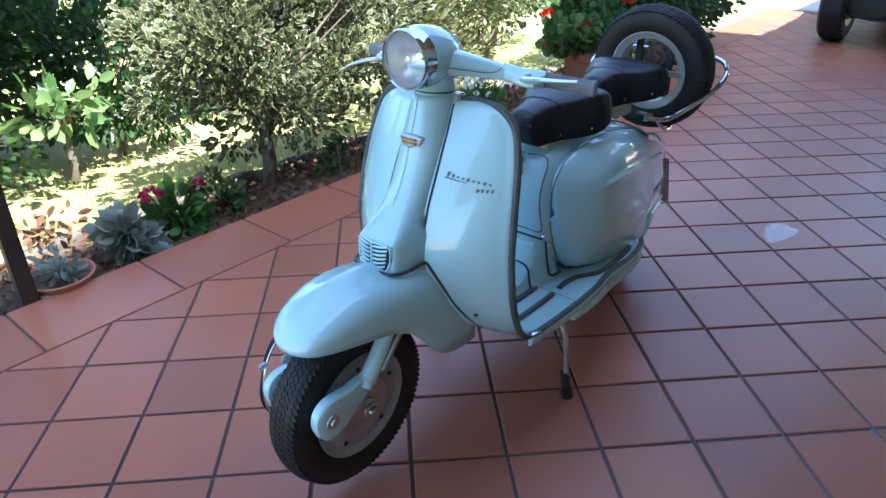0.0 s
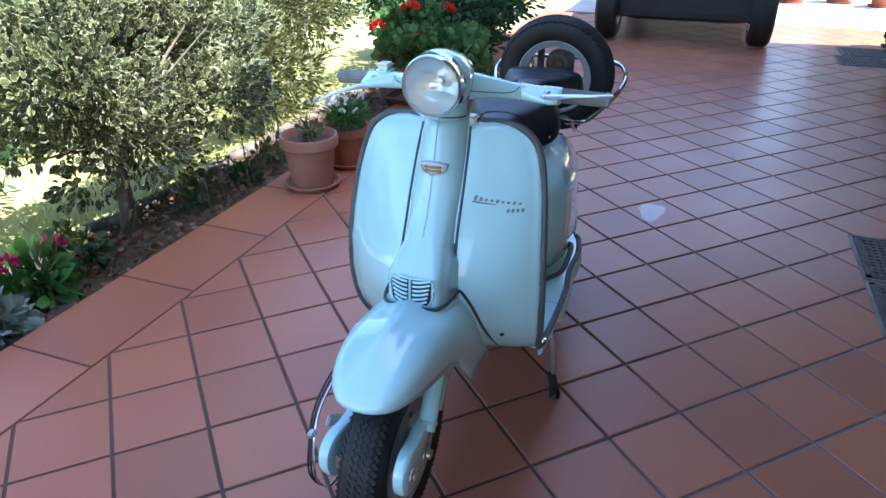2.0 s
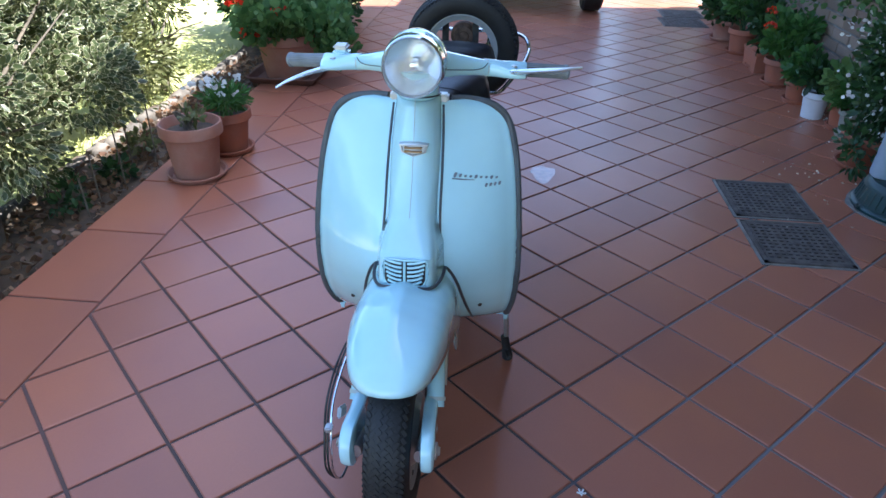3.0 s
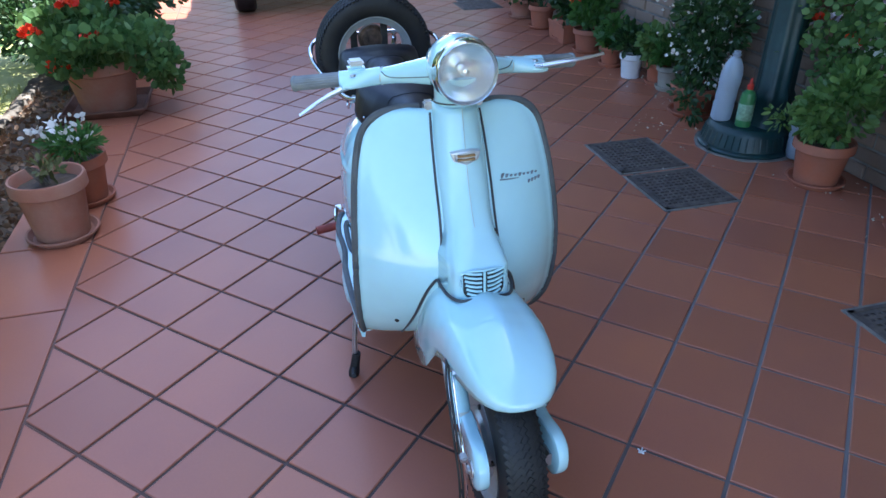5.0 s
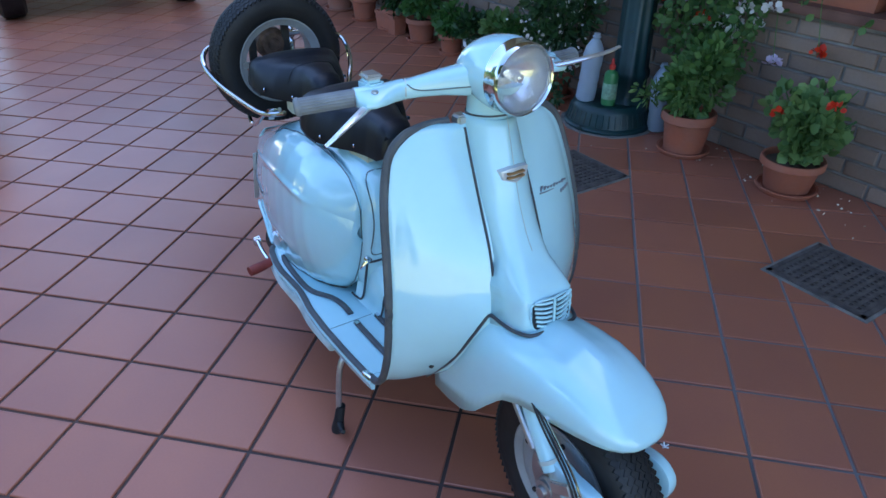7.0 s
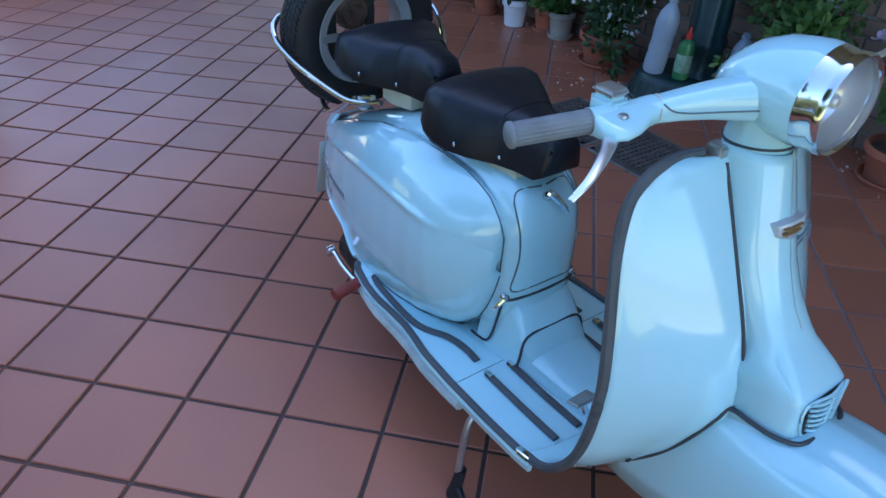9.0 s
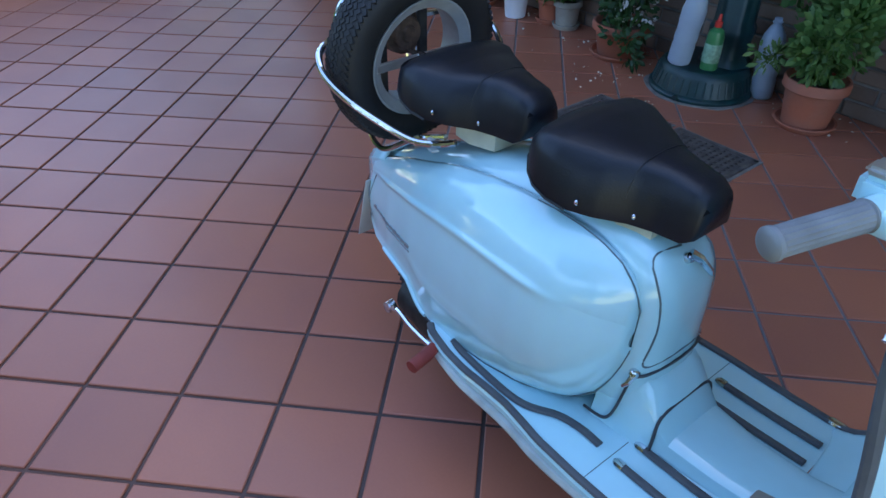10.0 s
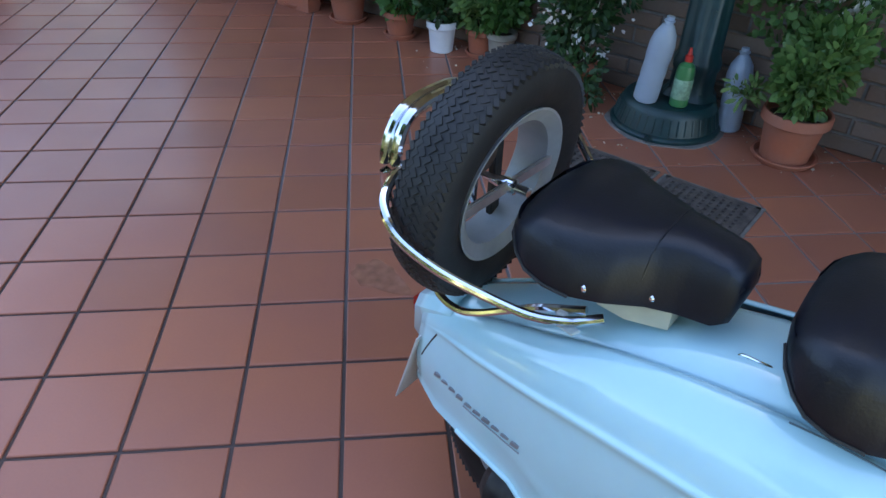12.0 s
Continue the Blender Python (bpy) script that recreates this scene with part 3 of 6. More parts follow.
for k in range(46):
    x = 1.38 + (1.874 - 1.38) * math.sin(k / 45 * math.pi / 2) ** 0.9
    top, hw, low = lerp_rows(GUARD, x)
    spine = 0.011 * max(0.0, min(1, (1.855 - x) * 9)) * max(0.0, min(1, (x - 1.50) * 12))
    ring = []
    for a in np.linspace(-math.pi / 2, math.pi / 2, 45):
        c, s = math.cos(a), math.sin(a)
        y = math.copysign(abs(s) ** 0.82, s) * hw
        z = low + (top - low) * abs(c) ** 0.62 + spine * (max(0.0, 1 - abs(y) / 0.045) ** 1.15 - 0.25)
        ring.append((x, y * (1 - 0.10 * (1 - abs(c))), z))
    rings.append(ring)
loft(bm, rings, closed=False)
bm.verts.ensure_lookup_table()
bm.faces.new(bm.verts[len(bm.verts) - 45:])
guard = put("front_mudguard", bm, PAINT)
sol = guard.modifiers.new("thickness", "SOLIDIFY")
sol.thickness, sol.offset = 0.004, -1
for side in (-1, 1):
    bm = bmesh.new()
    tube(bm, spline([(1.629, 0, 0.570), (1.627, side * 0.028, 0.567), (1.618, side * 0.055, 0.564), (1.59, side * 0.070, 0.563), (1.56, side * 0.076, 0.565)] + [(shield_x(y, z) + 0.003, side * y, z) for y, z in ((0.078, 0.564), (0.090, 0.548), (0.104, 0.512), (0.116, 0.462), (0.126, 0.41), (0.138, 0.347))], 5), 0.0038, 6)
    put("guard_beading", bm, TRIM, guard, "dark rubber beading")


def wheel(name, m, parent, label="", bore=0.085):
    """A scooter wheel of 10 inches, axle along z of m: tyre with tread blocks, split rim, drum."""
    R, r = 0.215, 0.127
    prof = [(r, -0.034), (r + 0.012, -0.040), (0.152, -0.046), (0.172, -0.046), (0.188, -0.042), (0.199, -0.034), (0.2045, -0.02), (0.2055, 0.0)]
    prof = prof + [(a, -b) for a, b in prof[-2::-1]]
    bm = bmesh.new()
    lathe(bm, prof + [prof[0]], 56, m)
    tyre = part(name, bm, RUBBER, parent, label, sharp=50)
    bm = bmesh.new()
    n = 84
    for k in range(n):
        for lane in range(-3, 4):
            a = 2 * math.pi * (k + (0.5 if lane % 2 else 0)) / n
            rad = 0.2050 - 0.00088 * lane * lane
            q = m @ pose(0, 0, 0, 0, 0, math.degrees(a)) @ pose(rad, 0, lane * 0.0118, 0, -lane * 6, 0) @ pose(0, 0, 0, 38 if lane % 2 else -38, 0, 0)
            vs = [q @ Vector((d, e * y, e * z)) for d, e in ((-0.004, 1.0), (0.0024, 0.88)) for y, z in ((-0.0072, -0.0039), (0.0072, -0.0039), (0.0072, 0.0039), (-0.0072, 0.0039))]
            b = [bm.verts.new(c) for c in vs]
            for f in ((4, 5, 6, 7), (0, 1, 5, 4), (1, 2, 6, 5), (2, 3, 7, 6), (3, 0, 4, 7)):
                bm.faces.new([b[i] for i in f])
    part("tread", bm, RUBBER, tyre)
    bm = bmesh.new()
    rp = [(bore, -0.012), (max(bore, 0.102), -0.030), (0.118, -0.034), (0.128, -0.041), (0.132, -0.041), (0.128, -0.032), (0.113, -0.024), (0.108, 0.0), (0.113, 0.024), (0.128, 0.032), (0.132, 0.041), (0.128, 0.041), (0.118, 0.034), (max(bore, 0.102), 0.030), (bore, -0.004)]
    lathe(bm, rp + [rp[0]], 48, m)
    part("rim", bm, RIM, tyre, "silver painted steel rim")
    return tyre


# front wheel and fork
AXLE = Vector((1.717, 0, 0.262))
front_m = pose(*AXLE, 0, 0, 0) @ pose(0, 0, 0, 90, 0, 0)
front = wheel("front_tyre", front_m, scooter, "black tyre with worn block tread")
bm = bmesh.new()
lathe(bm, [(0.001, -0.05), (0.07, -0.05), (0.088, -0.03), (0.09, 0.02), (0.07, 0.045), (0.03, 0.052), (0.001, 0.052)], 32, front_m)
put("brake_drum", bm, CAST, front)
for k in range(5):
    bm = bmesh.new()
    a = 2 * math.pi * k / 5 + 0.3
    tube(bm, [front_m @ Vector((0.098 * math.cos(a), 0.098 * math.sin(a), z)) for z in (-0.04, 0.042)], 0.006, 6)
    put("wheel_nut", bm, DARK_METAL, front)
for side in (-1, 1):
    bm = bmesh.new()
    lathe(bm, [(0.074, -0.006), (0.078, 0.002), (0.10, 0.004), (0.112, 0.0), (0.118, -0.008)], 40, front_m @ pose(0, 0, -side * 0.034, 0 if side < 0 else 180, 0, 0))
    put("wheel_disc", bm, RIM, front)
    bm = bmesh.new()
    leg = spline([(1.585, side * 0.064, 0.53), (1.625, side * 0.070, 0.485), (1.672, side * 0.076, 0.428), (1.712, side * 0.080, 0.384), (1.742, side * 0.082, 0.350)], 4)
    tube(bm, leg, [0.0185 + 0.0015 * k / (len(leg) - 1) for k in range(len(leg))], 14)
    fork = put("fork_leg", bm, PAINT)
    # forked end of the leg: a rounded casting that carries the pivot and reaches back to the axle
    edge = [(1.720, 0.372), (1.752, 0.376), (1.785, 0.372), (1.822, 0.377), (1.855, 0.376), (1.879, 0.358), (1.885, 0.328), (1.874, 0.296), (1.850, 0.277), (1.820, 0.280), (1.790, 0.297), (1.765, 0.314), (1.742, 0.326), (1.722, 0.343)]
    edge = [(p.x, p.z) for p in spline([(x, 0, z) for x, z in edge], 3, True)]
    mx, mz = sum(p[0] for p in edge) / len(edge), sum(p[1] for p in edge) / len(edge)
    bm = bmesh.new()
    loft(bm, [[(mx + (x - mx) * e, side * (y + 0.006 * max(0.0, (x - 1.76) / 0.12)), mz + (z - mz) * e) for x, z in edge] for e, y in ((0.90, 0.061), (0.985, 0.064), (1.0, 0.069), (1.0, 0.078), (0.975, 0.084), (0.90, 0.088), (0.72, 0.0895))])
    link = put("fork_link", bm, PAINT, fork)
    bm = bmesh.new()
    rings = []
    for x, z, h in ((1.858, 0.322, 0.016), (1.835, 0.312, 0.026), (1.795, 0.292, 0.030), (1.755, 0.274, 0.030), (1.722, 0.262, 0.033), (1.698, 0.256, 0.024), (1.690, 0.255, 0.010)):
        rings.append([(x, side * (0.062 + 0.009 * math.cos(a)), z + h * math.sin(a)) for a in (2 * math.pi * k / 16 for k in range(16))])
    loft(bm, rings)
    put("trailing_arm", bm, CAST, fork, "dull aluminium trailing arm")
    bm = bmesh.new()
    tube(bm, [(1.728, side * 0.0812, 0.366), (1.733, side * 0.0815, 0.360)], 0.0215, 16)
    put("cuff", bm, PAINT_OLD, fork)
    bm = bmesh.new()
    lathe(bm, [(0.001, 0.010), (0.008, 0.010), (0.010, 0.006), (0.017, 0.004), (0.019, -0.004)], 18, pose(1.846, side * 0.094, 0.330, -90 * side, 0, 0))
    put("pivot_bolt", bm, CAST, fork)
    bm = bmesh.new()
    tube(bm, [(1.60, side * 0.092, 0.475), (1.70, side * 0.096, 0.375)], 0.0065, 8)
    put("damper_rod", bm, CAST, fork)
    bm = bmesh.new()
    lathe(bm, [(0.001, 0.020), (0.011, 0.018), (0.013, 0.010), (0.020, 0.008), (0.021, 0.0)], 14, pose(AXLE.x, side * 0.066, AXLE.z, -90 * side, 0, 0))
    put("axle_nut", bm, CAST, fork)
# brake arm and cables on the right of the front wheel
bm = bmesh.new()
box(bm, -0.010, 0.045, -0.004, 0.004, -0.012, 0.012, 0.003, pose(1.775, -0.106, 0.35, 0, -35, 0))
put("brake_arm", bm, CAST, front)
for off in (0, 0.007, 0.013):
    bm = bmesh.new()
    tube(bm, spline([(1.63, -0.080, 0.50), (1.73, -0.100 - off, 0.47), (1.82, -0.112 - off, 0.42), (1.862, -0.112 - off, 0.35 - off), (1.868, -0.110 - off, 0.27), (1.835, -0.106, 0.215), (1.79, -0.10, 0.21)], 6), 0.0024, 6)
    put("brake_cable", bm, CHROME if off == 0 else DARK_METAL, front)
bm = bmesh.new()
box(bm, 1.848, 1.868, -0.122, -0.108, 0.372, 0.385, 0.003)
put("cable_clip", bm, CAST, front)

# headset and headlight
HZ = 0.994
bm = bmesh.new()
rings = []
for x, ry, rz, cz in ((1.464, 0.060, 0.060, HZ), (1.462, 0.0632, 0.0632, HZ), (1.448, 0.065, 0.0655, HZ), (1.43, 0.065, 0.064, HZ), (1.40, 0.061, 0.059, HZ), (1.37, 0.055, 0.050, HZ - 0.003), (1.345, 0.043, 0.037, HZ - 0.009), (1.33, 0.028, 0.022, HZ - 0.013), (1.324, 0.010, 0.008, HZ - 0.015)):
    rings.append([(x, ry * math.cos(a), cz + rz * math.sin(a)) for a in (2 * math.pi * k / 36 for k in range(36))])
loft(bm, rings, cap=False)
rings = []
for z, hx, hy, cx in ((0.905, 0.0455, 0.0440, 1.399), (0.925, 0.0450, 0.0435, 1.399), (0.95, 0.046, 0.046, 1.404), (0.975, 0.052, 0.055, 1.411)):
    rings.append([(cx + hx * math.cos(a), hy * math.sin(a), z) for a in (2 * math.pi * k / 28 for k in range(28))])
loft(bm, rings)
headset = put("headset", bm, PAINT)
bm = bmesh.new()
lathe(bm, [(0.0550, 0.0), (0.0600, -0.026), (0.0640, -0.027), (0.0640, -0.024), (0.0618, -0.006), (0.0632, -0.003), (0.0622, 0.004), (0.0602, 0.007), (0.0580, 0.005), (0.0550, 0.0)], 48, pose(1.487, 0, HZ, 0, 90, 0))
rim = put("headlight_rim", bm, CHROME, headset)
bm = bmesh.new()
lathe(bm, [(0.0000005, -0.046), (0.01, -0.045), (0.02, -0.041), (0.032, -0.032), (0.042, -0.022), (0.050, -0.010), (0.056, 0.001)], 40, pose(1.484, 0, HZ, 0, 90, 0))
put("reflector", bm, REFLECTOR, headset)
bm = bmesh.new()
lathe(bm, [(0.0000005, 0.0240), (0.012, 0.0235), (0.024, 0.0217), (0.036, 0.0178), (0.045, 0.0125), (0.052, 0.0070), (0.0565, 0.002)], 48, pose(1.486, 0, HZ, 0, 90, 0))
put("headlight_glass", bm, LENS, headset)
bm = bmesh.new()
lathe(bm, [(0.0001, -0.004), (0.007, -0.006), (0.010, -0.014), (0.008, -0.044)], 16, pose(1.486, 0, HZ, 0, 90, 0))
put("bulb", bm, REFLECTOR, headset)
bm = bmesh.new()
loft(bm, [[(1.399 + e * 0.0475 * math.cos(a), e * 0.0460 * math.sin(a), 0.9165 + dz + 0.004 * math.cos(a)) for a in (2 * math.pi * k / 36 for k in range(36))] for e, dz in ((0.90, -0.0015), (1.0, -0.0013), (1.0, 0.0013), (0.90, 0.0015))])
put("collar", bm, TRIM, headset)
for side in (-1, 1):
    bm = bmesh.new()
    arm = [(1.395, side * 0.045, 0.981), (1.366, side * 0.080, 0.973), (1.346, side * 0.110, 0.966), (1.331, side * 0.138, 0.960), (1.313, side * 0.190, 0.955)]
    rings = []
    for (x, y, z), r in zip(spline(arm, 3), np.interp(np.linspace(0, 4, 13), range(5), [0.0310, 0.0245, 0.0205, 0.0183, 0.0172])):
        ring = []
        for k in range(28):
            a = 2 * math.pi * k / 28
            c, t = math.cos(a), math.sin(a)
            c, t = math.copysign(abs(c) ** 0.72, c) * r * 0.98, math.copysign(abs(t) ** 0.72, t) * r * 0.92
            ring.append((x + 0.89 * c, y + side * 0.46 * c, z + t))
        rings.append(ring)
    loft(bm, rings)
    bar = put("handlebar_arm", bm, PAINT)
    bm = bmesh.new()
    tube(bm, [(1.3315, side * 0.137, 0.960), (1.3305, side * 0.139, 0.960)], 0.0192, 16)
    put("joint_ring", bm, PAINT_OLD, bar)
    bm = bmesh.new()
    tube(bm, spline([(x + 0.86 * r, side * (y + 0.5 * r), z) for x, y, z, r in ((1.395, 0.045, 0.975, 0.031), (1.366, 0.080, 0.967, 0.0247), (1.348, 0.106, 0.963, 0.0213), (1.338, 0.124, 0.965, 0.0198), (1.332, 0.135, 0.973, 0.0160))], 4), 0.0012, 5)
    put("cover_seam", bm, SEAM_GREY, bar)
    bm = bmesh.new()
    tube(bm, [(1.314, side * 0.186, 0.955), (1.303, side * 0.223, 0.9515)], 0.0175, 16)
    put("twist_housing", bm, PAINT, bar)
    bm = bmesh.new()
    a0, a1 = Vector((1.304, side * 0.219, 0.952)), Vector((1.265, side * 0.320, 0.940))
    ax = (a1 - a0).normalized()
    e1 = ax.cross(Vector((0, 0, 1))).normalized()
    e2 = ax.cross(e1)
    rings = []
    for t, rad, fl in ((0, 0.0130, 0), (0.0, 0.0168, 0), (0.05, 0.0170, 0), (0.06, 0.0152, 0), (0.08, 0.0150, 0.05), (0.5, 0.0147, 0.05), (0.9, 0.0147, 0.05), (0.92, 0.0152, 0), (0.94, 0.0168, 0), (0.98, 0.0168, 0), (1.0, 0.0150, 0), (1.02, 0.010, 0)):
        rings.append([a0.lerp(a1, t) + (e1 * math.cos(2 * math.pi * k / 72) + e2 * math.sin(2 * math.pi * k / 72)) * rad * (1 + fl * math.cos(18 * 2 * math.pi * k / 72)) for k in range(72)])
    loft(bm, rings)
    put("grip", bm, GRIP, bar, "ribbed grey rubber grip")
    bm = bmesh.new()
    lev = spline([(1.322, side * 0.205, 0.944), (1.345, side * 0.228, 0.942), (1.364, side * 0.258, 0.936), (1.378, side * 0.291, 0.924), (1.381, side * 0.319, 0.908)] if side < 0 else
                 [(1.326, side * 0.180, 0.949), (1.360, side * 0.210, 0.961), (1.382, side * 0.255, 0.972), (1.386, side * 0.30, 0.977), (1.378, side * 0.340, 0.980)], 5)
    tube(bm, lev, [0.0130 - 0.0085 * (k / (len(lev) - 1)) ** 0.6 for k in range(len(lev))], 10, flat=0.6)
    put("lever", bm, ALU, bar, "bare aluminium lever")
    bm = bmesh.new()
    rings = []
    for yy, f0, f1, h in ((0.142, -0.0182, 0.0190, 0.0182), (0.158, -0.0182, 0.027, 0.0177), (0.176, -0.0180, 0.042, 0.0170), (0.196, -0.0178, 0.051, 0.0160), (0.211, -0.0176, 0.048, 0.0156), (0.220, -0.0174, 0.034, 0.0156), (0.224, -0.016, 0.020, 0.0140)):
        u = (yy - 0.138) / 0.082
        cx, cz = 1.331 - 0.027 * u, 0.960 - 0.008 * u
        ring = []
        for k in range(28):
            a = 2 * math.pi * k / 28
            c, t = math.cos(a), math.sin(a)
            c, t = math.copysign(abs(c) ** 0.75, c), math.copysign(abs(t) ** 0.75, t)
            f = (f0 + f1) / 2 + (f1 - f0) / 2 * c
            ring.append((cx + 0.93 * f, side * (yy + 0.30 * f), cz + h * t * (1 - 0.45 * max(0.0, f) / 0.05) - 0.10 * max(0.0, f)))
        rings.append(ring)
    loft(bm, rings)
    put("lever_housing", bm, PAINT, bar)
    bm = bmesh.new()
    lathe(bm, [(0.001, 0.004), (0.006, 0.003), (0.007, 0)], 10, pose(1.334, side * 0.200, 0.9645))
    put("pivot_screw", bm, CAST, bar)
bm = bmesh.new()
box(bm, 1.278, 1.318, -0.206, -0.170, 0.945, 0.981, 0.007)
switch = put("light_switch", bm, PAINT, headset)
bm = bmesh.new()
box(bm, 1.280, 1.316, -0.204, -0.172, 0.979, 0.989, 0.004)
put("switch_cap", bm, CAST, headset, "aluminium cap")

# floorboards
FLOOR_HW = [(0.585, 0.176), (0.60, 0.196), (0.62, 0.206), (0.69, 0.220), (0.75, 0.225), (0.81, 0.222), (0.87, 0.221), (0.92, 0.227), (0.966, 0.234), (1.06, 0.237), (1.17, 0.236), (1.28, 0.233), (1.39, 0.222)]
FLOOR_Z = [(0.58, 0.283), (0.80, 0.289), (1.08, 0.294), (1.20, 0.297), (1.305, 0.303), (1.36, 0.320), (1.395, 0.336)]
for side in (-1, 1):
    bm = bmesh.new()
    rings = []
    for x in np.linspace(0.585, 1.304, 44):
        hw, = lerp_rows(FLOOR_HW, x)
        z, = lerp_rows(FLOOR_Z, x)
        y0 = 0.04
        rings.append([(x, side * y, z + dz) for y, dz in ((y0, -0.008), (y0, 0), (hw - 0.012, 0), (hw - 0.003, -0.002), (hw, -0.008), (hw - 0.004, -0.026), (hw - 0.012, -0.028), (hw - 0.014, -0.010))])
    loft(bm, rings)
    board = put("floorboard", bm, PAINT)
    bm = bmesh.new()
    edge = []
    for x in np.linspace(0.598, 1.298, 40):
        hw, = lerp_rows(FLOOR_HW, x)
        z, = lerp_rows(FLOOR_Z, x)
        edge.append((x, side * (hw - 0.009), z + 0.002))
    tube(bm, edge, 0.0085, 8, flat=0.7)
    put("edge_strip", bm, GREY_RUBBER, board, "grey rubber edge strip")
    bm = bmesh.new()
    tube(bm, [(1.268, side * 0.2255, 0.304), (1.276, side * 0.2250, 0.3045), (1.300, side * 0.2225, 0.306), (1.306, side * 0.2215, 0.305)], [0.006, 0.0098, 0.0098, 0.006], 8, flat=0.72)
    put("edge_cap", bm, CHROME, board)
    for y in (0.153, 0.095):
        bm = bmesh.new()
        x1 = 1.292
        pts = [(x, side * y, lerp_rows(FLOOR_Z, x)[0] + 0.004) for x in np.linspace(1.095, x1, 14)]
        tube(bm, pts, 0.0082, 8, flat=0.7)
        strip = put("floor_strip", bm, GREY_RUBBER, board, "grey rubber floor strip with metal ends")
        bm = bmesh.new()
        tube(bm, [(1.082, side * y, 0.298), (1.088, side * y, 0.2995), (1.103, side * y, 0.300)], [0.005, 0.0092, 0.0092], 8, flat=0.72)
        put("strip_end", bm, CHROME, board)
    bm = bmesh.new()
    pts = spline([(0.672, side * 0.179, 0), (0.715, side * 0.188, 0), (0.83, side * 0.193, 0), (0.895, side * 0.186, 0), (0.951, side * 0.156, 0), (1.0, side * 0.146, 0), (1.044, side * 0.147, 0)], 6)
    tube(bm, [(p.x, p.y, lerp_rows(FLOOR_Z, p.x)[0] + 0.003) for p in pts], 0.0085, 8, flat=0.7)
    put("rear_strip", bm, GREY_RUBBER, board, "grey rubber floor strip")
    bm = bmesh.new()
    box(bm, 1.0705, 1.0718, min(side * 0.1, side * 0.232), max(side * 0.1, side * 0.232), 0.29, 0.2945)
    put("board_seam", bm, SEAM_GREY, board)
    bm = bmesh.new()
    rail = [(x, side * (lerp_rows(FLOOR_HW, x)[0] - 0.010), lerp_rows(FLOOR_Z, x)[0] - 0.030 - 0.016 * math.sin((x - 0.62) / 0.5 * math.pi)) for x in np.linspace(0.64, 1.10, 14)]
    tube(bm, rail, 0.0135, 8)
    put("under_rail", bm, PAINT_OLD, board)

# tunnel between the boards
bm = bmesh.new()
rings = []
for x, hw, top in ((0.98, 0.092, 0.440), (1.05, 0.090, 0.434), (1.078, 0.088, 0.412), (1.110, 0.085, 0.358), (1.13, 0.080, 0.332), (1.22, 0.072, 0.325), (1.32, 0.066, 0.335), (1.39, 0.06, 0.36)):
    low = lerp_rows(FLOOR_Z, x)[0] - 0.006
    rings.append([(x, hw * y, low + (top - low) * z) for y, z in ((-1.12, 0), (-1, 0.35), (-0.93, 0.75), (-0.75, 0.95), (-0.4, 1), (0.4, 1), (0.75, 0.95), (0.93, 0.75), (1, 0.35), (1.12, 0))])
loft(bm, rings, closed=False)
tunnel = put("tunnel", bm, PAINT)
for x, hw, top in ((1.102, 0.087, 0.366),):
    bm = bmesh.new()
    tube(bm, spline([(x + 0.006, -hw * 1.1, 0.298), (x + 0.004, -hw, 0.322), (x, -hw * 0.8, top), (x - 0.002, 0, top + 0.004), (x, hw * 0.8, top), (x + 0.004, hw, 0.322), (x + 0.006, hw * 1.1, 0.298)], 4), 0.003, 6)
    put("tunnel_beading", bm, TRIM, tunnel)
# brake pedal
bm = bmesh.new()
tube(bm, [(1.325, -0.118, 0.318), (1.330, -0.118, 0.345), (1.316, -0.118, 0.380), (1.306, -0.118, 0.396)], 0.0065, 8)
pedal = put("brake_pedal", bm, CHROME)
bm = bmesh.new()
box(bm, -0.016, 0.016, -0.026, 0.026, -0.004, 0.004, 0.003, pose(1.304, -0.118, 0.401, 0, -18, 0))
put("pedal_pad", bm, CAST, pedal)

# body
BODY = [(0.185, 0.040, 0.488, 0.36), (0.25, 0.054, 0.512, 0.33), (0.34, 0.068, 0.556, 0.32), (0.43, 0.080, 0.596, 0.315), (0.53, 0.090, 0.636, 0.31), (0.64, 0.099, 0.672, 0.30), (0.74, 0.104, 0.692, 0.295), (0.84, 0.106, 0.698, 0.293), (0.92, 0.104, 0.692, 0.293), (0.97, 0.101, 0.682, 0.294),
        (1.01, 0.097, 0.668, 0.296), (1.032, 0.092, 0.652, 0.30), (1.047, 0.084, 0.632, 0.31), (1.058, 0.070, 0.606, 0.33), (1.065, 0.050, 0.57, 0.36), (1.068, 0.025, 0.53, 0.40)]
bm = bmesh.new()
rings = []
for x, hw, top, low in BODY:
    ring = []
    for k in range(32):
        a = 2 * math.pi * k / 32
        c, s = math.cos(a), math.sin(a)
        e = 0.5
        ring.append((x, hw * math.copysign(abs(c) ** e, c), (top + low) / 2 + (top - low) / 2 * math.copysign(abs(s) ** e, s)))
    rings.append(ring)
loft(bm, rings)
body = put("body", bm, PAINT)
